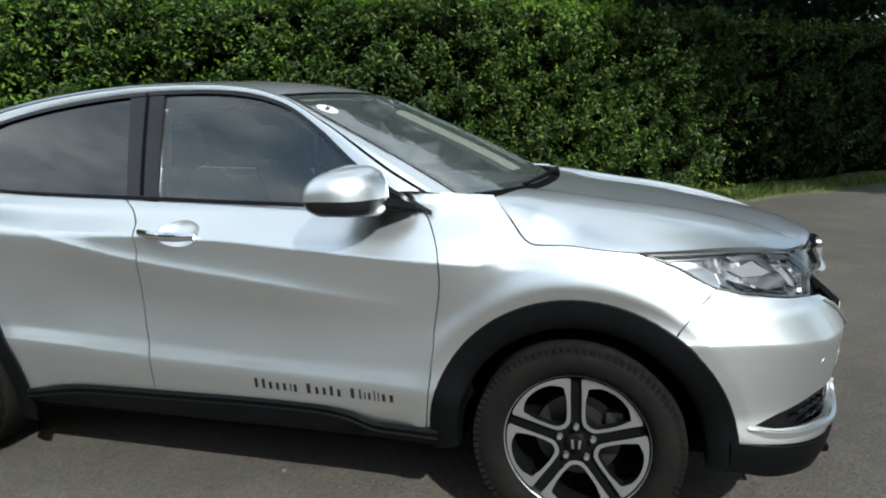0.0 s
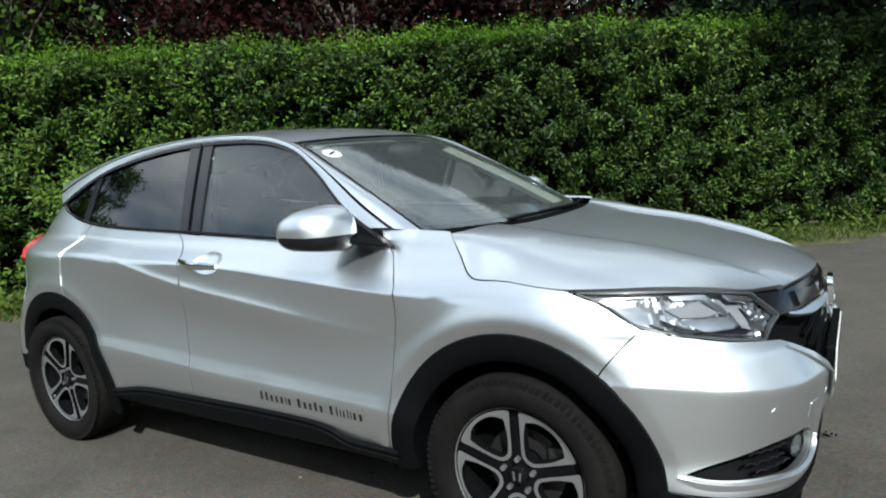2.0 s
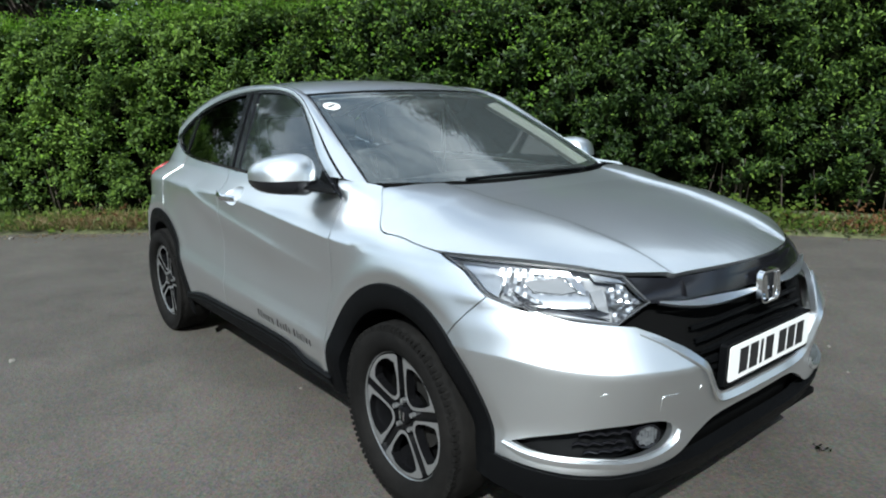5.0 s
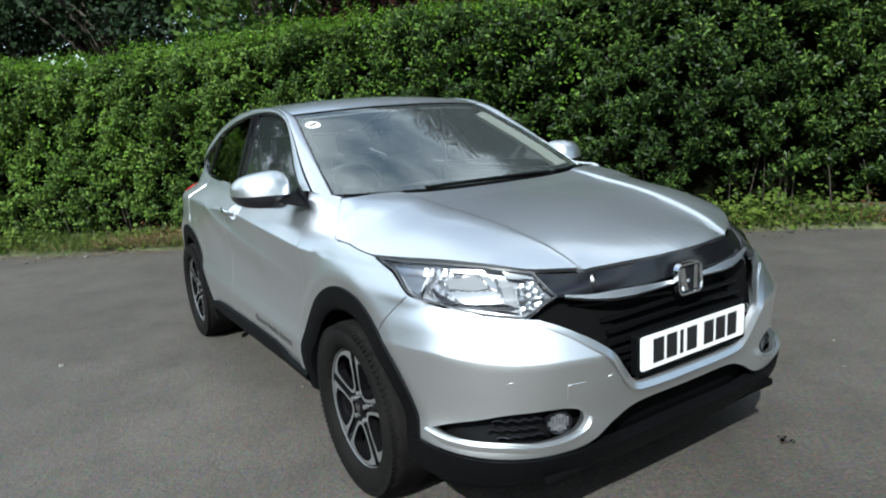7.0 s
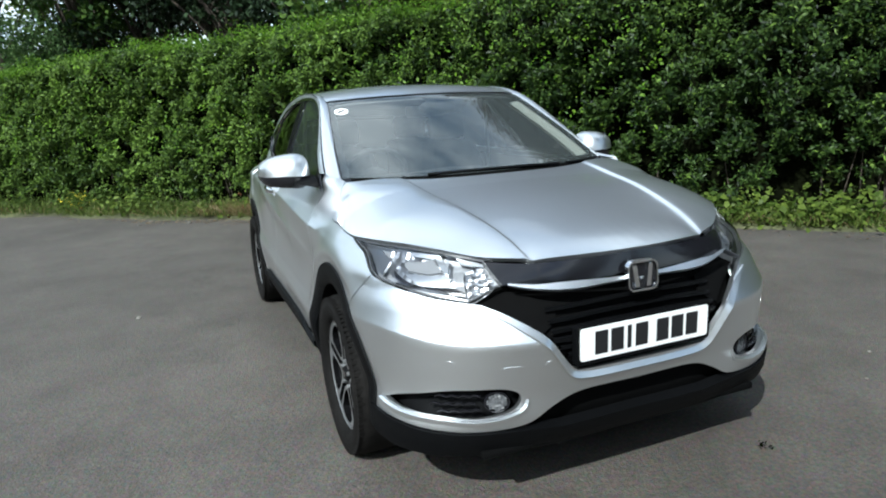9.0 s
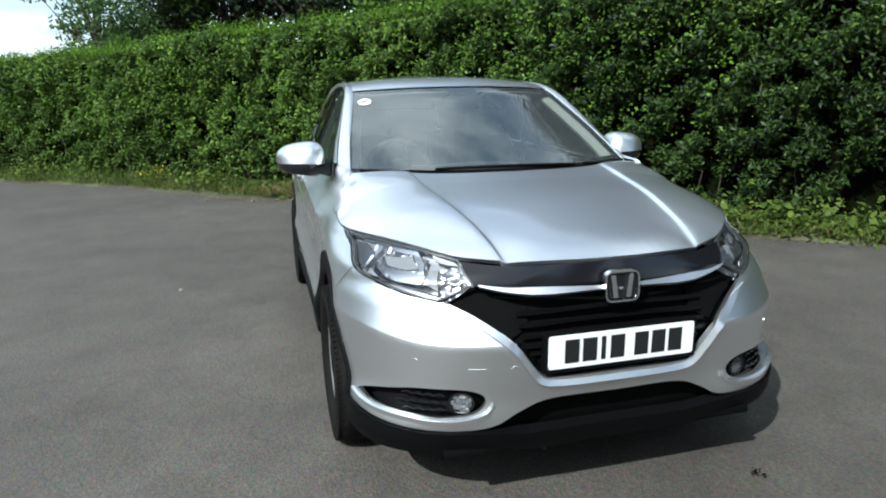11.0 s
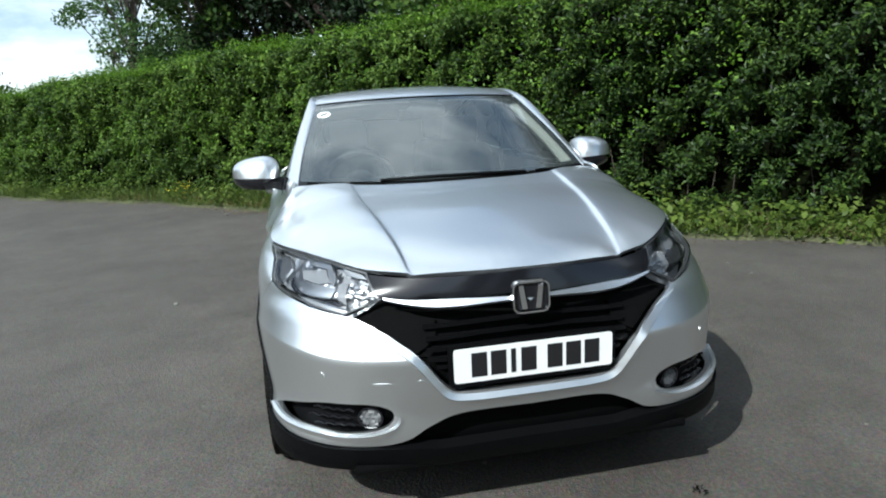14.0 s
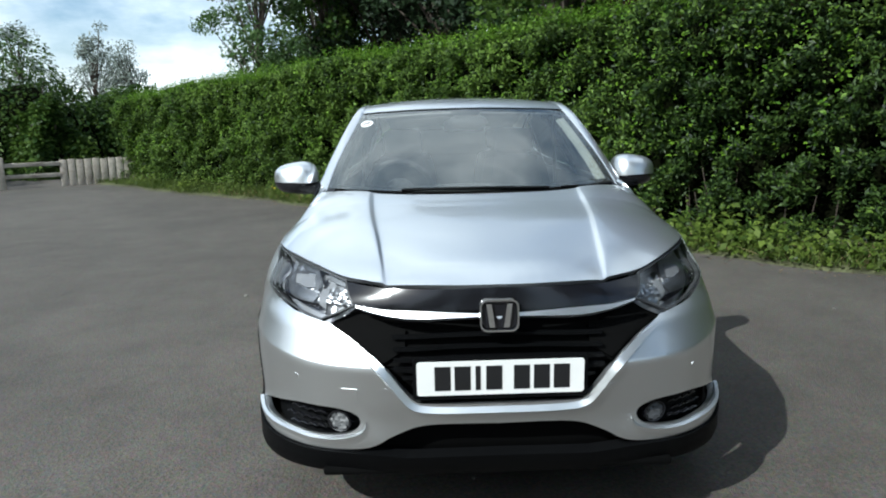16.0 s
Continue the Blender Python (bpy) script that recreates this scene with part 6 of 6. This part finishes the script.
def screen(p):
    """The windscreen: across -1..1, and 0..1 from its base to the roof."""
    e = np.clip(p[:, 1], -0.15, 1) * i_top
    k = np.clip(e.astype(int), 0, len(RO) - 2)
    f = (e - k)[:, None]
    r = RO[k] * (1 - f) + RO[k + 1] * f
    a = p[:, 0]
    return np.stack([r[:, 0] + (0.205 - 0.11 * p[:, 1]) * (1 - np.abs(a) ** 2.3), a * r[:, 1], r[:, 2] + (-0.012 + 0.030 * p[:, 1]) * (1 - a**2)], 1)


def sheet(name, surf, box2, nu, nv, mat, parent, drop=0.0, label="", hole=None):
    """A rectangular piece of a parametric surface."""
    (u0, v0), (u1, v1) = box2
    uu, vv = np.meshgrid(np.linspace(u0, u1, nu), np.linspace(v0, v1, nv))
    co = surf(np.stack([uu.ravel(), vv.ravel()], 1))
    co = co - np.array([0, 0, drop])
    ff = [(j * nu + i, j * nu + i + 1, (j + 1) * nu + i + 1, (j + 1) * nu + i) for j in range(nv - 1) for i in range(nu - 1)]
    return make(name, co, ff, mat, parent, label)


sheet("roof_panel", roof, ((-1, 0.012), (1, 1)), 31, 40, PAINT, car)
sheet("headlining", roof, ((-0.97, 0.02), (0.97, 0.95)), 15, 20, LINING, car, 0.035)
screen_ob = sheet("windscreen", screen, ((-0.985, 0.035), (0.985, 0.985)), 33, 24, GLASS_SCREEN, car, 0.0, "curved laminated windscreen")
screen_ob.visible_shadow = False
for s in (-1, 1):
    sheet("screen_border", screen, ((s * 0.94, 0.0), (s * 1.0, 0.99)), 3, 24, BLACK_GLOSS, car, 0.004)
sheet("screen_border", screen, ((-0.96, 0.945), (0.96, 0.995)), 33, 3, DARK, car, 0.004)
panel("sensor_patch", screen, line([(-0.13, 0.955), (-0.115, 0.90), (-0.06, 0.872), (0.09, 0.872), (0.145, 0.90), (0.16, 0.955)], 24), DARK, car, 0.03, lift=-0.006, fold=0, label="dark sensor patch behind the glass")
sheet("screen_border", screen, ((-0.96, -0.14), (0.96, 0.085)), 33, 8, DARK, car, 0.005)
# cowl between bonnet and screen
cw = np.linspace(-1, 1, 31)
base = screen(np.stack([cw, 0 * cw - 0.02], 1)) - np.array([0, 0, 0.012])
lead = np.stack([np.interp(np.abs(cw), [0, 1], [-0.14, -0.27]), cw * 0.68, 0 * cw + 1.05], 1)
make("cowl", np.vstack([base, lead]), [(i, i + 1, 31 + i + 1, 31 + i) for i in range(30)], BLACK_TRIM, car)


# side windows
def glass_face(p):
    x, z = p[:, 0], p[:, 1]
    return np.stack([x, -glass_y(x, z), z], 1)


top_edge = line([(-0.645, 1.115), (-0.74, 1.195), (-0.90, 1.312), (-1.06, 1.405), (-1.28, 1.455), (-1.575, 1.468)], 24)
front_glass = [(-0.645, 1.058)] + top_edge + [(-1.57, 1.46), (-1.525, 1.084), (-1.05, 1.066)]
rear_top = line([(-1.715, 1.464), (-2.0, 1.445), (-2.25, 1.405), (-2.43, 1.362)], 14)
rear_glass = [(-1.645, 1.09)] + rear_top + [(-2.44, 1.352), (-2.475, 1.135), (-2.2, 1.11)]
quarter_glass = [(-2.515, 1.145)] + [(-2.49, 1.335), (-2.62, 1.29), (-2.76, 1.228), (-2.70, 1.19)]
for nm, ol, mt in (("front_side_window", front_glass, GLASS_SIDE), ("rear_side_window", rear_glass, GLASS_REAR), ("quarter_window", quarter_glass, GLASS_REAR)):
    for ob in mirrored(nm, glass_face, ol, mt, car, step=0.05, fold=0, out=SKIN, lift=-0.004):
        ob.visible_shadow = True
mirrored("centre_pillar", glass_face, [(-1.515, 1.075), (-1.565, 1.475), (-1.725, 1.475), (-1.655, 1.085)], BLACK_GLOSS, car, step=0.05, out=SKIN, lift=0.004)
mirrored("pillar_strip", glass_face, [(-1.583, 1.085), (-1.638, 1.472), (-1.646, 1.472), (-1.592, 1.085)], BLACK_TRIM, car, step=0.05, out=SKIN, lift=0.010)
mirrored("quarter_divider", glass_face, [(-2.47, 1.128), (-2.435, 1.368), (-2.495, 1.345), (-2.52, 1.14)], BLACK_GLOSS, car, step=0.04, out=SKIN, lift=0.002)
mirrored("sail_panel", glass_face, [(-0.506, 1.049), (-0.553, 1.108), (-0.66, 1.158), (-0.66, 1.056)], BLACK_TRIM, car, step=0.03, out=SKIN, lift=0.006)
seal = curve_points([(x, z) for x, z in belt], 60)
seal3 = glass_face(seal) * [1, 1, 1] + np.array([0, -0.008, 0.004])
strip("window_seal", seal3, np.repeat([[0, -0.2, 1.0]], 60, 0), 0.016, BLACK_GLOSS, car, 0.004)
top_seal = np.array(curve_points([(x, z - 0.006) for x, z in rail_in2], 60))
strip("window_seal", glass_face(top_seal) + np.array([0, -0.006, 0]), np.repeat([[0, 0.35, 1.0]], 60, 0), 0.018, BLACK_GLOSS, car, 0.004)

# door mirrors
for s in (-1, 1):
    n_u, n_v = 28, 18
    vv, fsilver, fblack = [], [], []
    for j in range(n_v + 1):
        v = j / n_v * math.pi
        for i in range(n_u):
            u = i / n_u * math.tau
            cx, cy, cz = math.cos(u) * math.sin(v), math.sin(u) * math.sin(v), math.cos(v)
            k = (abs(cx) ** 3.2 + abs(cy) ** 3.2 + abs(cz) ** 2.6) ** (-1 / 3.0)
            x, y, z = cx * k * (0.106 - 0.012 * cz), cy * k * 0.115, max(cz * k * 0.083, -0.072)
            x -= 0.10 * (y / 0.23) ** 2 + 0.03 * (y / 0.12)
            z *= 1 - 0.20 * (y / 0.125)
            if x < 0:
                x *= 0.85
            vv.append((-0.692 + x, s * ((0.896 if s < 0 else 0.868) + y), 1.118 + z))
    for name, mat, low in (("mirror_cap", PAINT, False), ("mirror_base", BLACK_GLOSS, True)):
        bm = bmesh.new()
        bv = [bm.verts.new(v) for v in vv]
        for j in range(n_v):
            for i in range(n_u):
                q = (j * n_u + i, j * n_u + (i + 1) % n_u, (j + 1) * n_u + (i + 1) % n_u, (j + 1) * n_u + i)
                if (j >= 10) == low and len({vv[t] for t in q}) > 2:
                    ids = [bv[t] for t in q]
                    try:
                        bm.faces.new(ids)
                    except ValueError:
                        pass
        bmesh.ops.remove_doubles(bm, verts=bm.verts, dist=0.0005)
        bmesh.ops.delete(bm, geom=[v for v in bm.verts if not v.link_faces], context="VERTS")
        mirror = part(name, bm, mat, car, "silver door mirror cap" if not low else "black mirror underside")
    bm = bmesh.new()
    for x, y, z in ((-0.505, 0.768, 1.044), (-0.66, 0.755, 1.055), (-0.52, 0.768, 1.070), (-0.66, 0.752, 1.098), (-0.575, 0.870, 1.070), (-0.75, 0.880, 1.068), (-0.60, 0.870, 1.092), (-0.74, 0.880, 1.094)):
        bm.verts.new((x, s * y, z))
    bmesh.ops.convex_hull(bm, input=bm.verts)
    bmesh.ops.bevel(bm, geom=bm.edges[:], offset=0.006, segments=2, affect="EDGES")
    part("mirror_arm", bm, BLACK_TRIM, car)

# door handles in their dished cups, and the lettering as plain bars
for d in front_doors:
    s = -1 if d.data.vertices[0].co.y < 0 else 1
    y_h = float(side_y(-1.42, 0.978))
    bm = bmesh.new()
    bowl = []
    for f in (1.03, 1.0, 0.93, 0.8, 0.6, 0.35, 0.1):
        uvs = np.array([(-1.372 + (x + 1.372) * f, 0.974 + (z - 0.974) * f) for x, z in CUP])
        pts = body(uvs) * [1, -s, 1]
        pts[:, 1] -= s * (0.034 * (1 - min(f, 1) ** 2.4) + (0.004 if f > 1 else -0.0008 if f == 1 else 0))
        bowl.append([bm.verts.new(p) for p in pts])
    for a, b in zip(bowl, bowl[1:]):
        for k in range(36):
            bm.faces.new((a[k], a[(k + 1) % 36], b[(k + 1) % 36], b[k]))
    bm.faces.new(bowl[-1])
    part("handle_cup", bm, PAINT, d)
    pts = [(-1.522 + 0.232 * f, s * (y_h + 0.012 + 0.030 * math.sin(math.pi * f)), 0.982 - 0.016 * f) for f in np.linspace(0, 1, 14)]
    bm = bmesh.new()
    ringsh = []
    for i, p in enumerate(pts):
        f = i / 13
        hh, dd = 0.012 + 0.006 * math.sin(math.pi * f), 0.007
        ringsh.append([bm.verts.new((p[0], p[1] + dd * math.cos(t), p[2] + hh * math.sin(t))) for t in np.linspace(0, math.tau, 11)[:-1]])
    for a, b in zip(ringsh, ringsh[1:]):
        for k in range(10):
            bm.faces.new((a[k], a[(k + 1) % 10], b[(k + 1) % 10], b[k]))
    bm.faces.new(ringsh[0])
    bm.faces.new(ringsh[-1])
    part("door_handle", bm, CHROME, d, "chrome door handle")
    widths = [13, 12, 12, 12, 12, 5, 12, 0, 15, 12, 12, 12, 12, 0, 14, 7, 5, 8, 5, 5, 12, 13]
    x0, total = -1.100, sum(w or 9 for w in widths) + 3 * len(widths)
    for k, w in enumerate(widths):
        if w:
            tall = 0.036 if k in (0, 1, 8, 11, 14, 15, 18) else (0.030 if k in (5, 19) else 0.027)
            wx = w * 0.53 / total
            cells = [(x0 + a, 0.440 - 0.013 * (x0 + 1.10) / 0.53 + b * tall) for a, b in ((0, 0), (wx * 0.52, 0), (wx * 0.52, 1), (0, 1))]
            panel("lettering_bar", body, cells, INK, d, 0.03, out=SKIN, sides=("right" if s < 0 else "left",), lift=0.0012, fold=0)
        x0 += ((w or 9) + 3) * 0.53 / total

# wipers, screen sticker, camera pod
for pts in ([(-0.255, -0.33, 1.092), (-0.225, 0.0, 1.096), (-0.235, 0.34, 1.090)], [(-0.26, 0.40, 1.088), (-0.30, 0.55, 1.088), (-0.345, 0.655, 1.090)]):
    cp = curve_points(pts, 14) + np.array([0.02, 0, 0.004])
    bm = bmesh.new()
    rings = [[bm.verts.new((p[0] + 0.009 * math.cos(k * math.tau / 8), p[1], p[2] - 0.008 + 0.007 * math.sin(k * math.tau / 8))) for k in range(8)] for p in cp]
    for a, b in zip(rings, rings[1:]):
        for k in range(8):
            bm.faces.new((a[k], a[(k + 1) % 8], b[(k + 1) % 8], b[k]))
    bm.faces.new(rings[0])
    bm.faces.new(rings[-1])
    part("wiper", bm, BLACK_TRIM, car)
ring = [(-0.895 + 0.058 * math.cos(k * math.tau / 24), 0.80 + 0.050 * math.sin(k * math.tau / 24)) for k in range(24)]
panel("screen_sticker", screen, ring, PLATE, car, 0.03, out=1.0, lift=0.002, fold=0, label="round white sticker on the windscreen")
panel("sticker_mark", screen, [(-0.93, 0.79), (-0.92, 0.775), (-0.86, 0.81), (-0.87, 0.825)], INK, car, 0.03, lift=0.004, fold=0)

# ---- cabin ----
PALE_TRIM = material("pale_trim", (0.30, 0.31, 0.285), 0.7, vary=0.05, bump=0.1)
for s in (-1, 1):
    bm = bmesh.new()
    rows_p = []
    for f in np.linspace(0.05, 0.90, 14):
        c = screen(np.array([[s * 0.965, f]]))[0] + np.array([-0.030, 0, -0.020])
        rows_p.append([bm.verts.new(c + np.array([dx, -s * dy, dz])) for dx, dy, dz in ((0.010, -0.005, 0.0), (0.0, 0.024, -0.004), (-0.030, 0.036, -0.010), (-0.070, 0.024, -0.020))])
    for a, b in zip(rows_p, rows_p[1:]):
        for k in range(3):
            bm.faces.new((a[k], a[k + 1], b[k + 1], b[k]))
    part("pillar_trim", bm, PALE_TRIM, car, "pale grey pillar trim")
pod = bmesh.new()
c = screen(np.array([[0.02, 0.90]]))[0]
bmesh.ops.create_uvsphere(pod, u_segments=20, v_segments=10, radius=1, matrix=Matrix.Translation((c[0] - 0.04, 0.02, c[2] - 0.045)) @ Matrix.Diagonal((0.07, 0.11, 0.045, 1)))
part("camera_pod", pod, DASH, car)
bm = bmesh.new()
box(bm, (-1.12, 0.01, 1.365), (0.03, 0.24, 0.065), bevel=0.015)
part("rear_view_mirror", bm, DASH, car)
dash_x = [(-0.36, 1.03), (-0.52, 1.055), (-0.70, 1.06), (-0.80, 1.03), (-0.83, 0.93), (-0.78, 0.70)]
dp = curve_points(dash_x, 20)
dv = [(x, y * (0.70 - 0.0 * i), z + 0.012 * math.cos(y * 5)) for i, (x, z) in enumerate(dp) for y in np.linspace(-1, 1, 17)]
make("dashboard", dv, [(i * 17 + k, i * 17 + k + 1, (i + 1) * 17 + k + 1, (i + 1) * 17 + k) for i in range(19) for k in range(16)], DASH, car)
bm = bmesh.new()
sw = Matrix.Translation((-0.95, -0.37, 1.02)) @ Matrix.Rotation(radians(-62), 4, "Y")
R, r = 0.182, 0.016
grid = [[bm.verts.new(sw @ Vector(((R + r * math.cos(b)) * math.cos(a), (R + r * math.cos(b)) * math.sin(a), r * math.sin(b)))) for b in np.linspace(0, math.tau, 9)[:-1]] for a in np.linspace(0, math.tau, 41)[:-1]]
for i in range(40):
    for k in range(8):
        bm.faces.new((grid[i][k], grid[(i + 1) % 40][k], grid[(i + 1) % 40][(k + 1) % 8], grid[i][(k + 1) % 8]))
steering = part("steering_wheel", bm, DASH, car)
bm = bmesh.new()
bmesh.ops.create_uvsphere(bm, u_segments=20, v_segments=10, radius=1, matrix=sw @ Matrix.Diagonal((0.075, 0.085, 0.03, 1)))
for a in (0, 180, 270):
    box(bm, sw @ Vector((0.12 * math.cos(radians(a - 90)), 0.12 * math.sin(radians(a - 90)), 0)), (0.05, 0.05, 0.02) if a == 270 else (0.04, 0.13, 0.018), sw.to_3x3().to_4x4(), 0.006)
part("steering_boss", bm, DASH, steering)


def seat(x, y, width=0.50):
    """Seat back with side bolsters and a headrest."""
    bm = bmesh.new()
    nz, ny = 14, 15
    for face in (1, -1):
        g = []
        for j in range(nz):
            t = j / (nz - 1)
            row = []
            for i in range(ny):
                q = i / (ny - 1) * 2 - 1
                half = width / 2 * (1 - 0.22 * t**3) * (1 - 0.12 * (1 - t) ** 4)
                th = 0.055 * (1 - abs(q) ** 6) + 0.035 * math.exp(-(((abs(q) - 0.75) / 0.18) ** 2))
                row.append(bm.verts.new((x - 0.28 * t + face * th * (1 if face > 0 else 0.7), y + q * half, 0.55 + 0.62 * t - 0.03 * abs(q) ** 3)))
            g.append(row)
        for j in range(nz - 1):
            for i in range(ny - 1):
                bm.faces.new((g[j][i], g[j][i + 1], g[j + 1][i + 1], g[j + 1][i]))
    bmesh.ops.remove_doubles(bm, verts=bm.verts, dist=0.004)
    box(bm, (x - 0.02 + 0.24, y, 0.55), (0.50, width, 0.15), Matrix.Rotation(radians(-6), 4, "Y"), 0.05)
    ob = part("seat", bm, CLOTH, car)
    bm = bmesh.new()
    box(bm, (x - 0.31, y, 1.255), (0.10, 0.26, 0.17), Matrix.Rotation(radians(-14), 4, "Y"), 0.04)
    for d in (-0.05, 0.05):
        tube(bm, (x - 0.285, y + d, 1.14), (x - 0.305, y + d, 1.22), 0.007, 0.007, 6)
    part("headrest", bm, CLOTH, ob)


for x, y in ((-1.38, -0.37), (-1.38, 0.37), (-2.15, -0.38), (-2.15, 0.38)):
    seat(x, y)
bm = bmesh.new()
box(bm, (-1.55, 0, 0.42), (2.3, 1.5, 0.04), bevel=0.01)
part("cabin_floor", bm, DARK, car)
for s in (-1, 1):
    bm = bmesh.new()
    cp = curve_points([(-1.548, s * 0.60, 1.41), (-1.560, s * 0.62, 1.2), (-1.575, s * 0.63, 0.98)], 10)
    for a, b in zip(cp, cp[1:]):
        tube(bm, a, b, 0.012, 0.012, 6)
    part("seat_belt", bm, PALE_TRIM, car)
    sheet("door_lining", lambda p: np.stack([p[:, 0], s * (0.70 + 0 * p[:, 0]), p[:, 1]], 1), ((-2.4, 0.45), (-0.6, 1.055)), 6, 4, DASH, car)
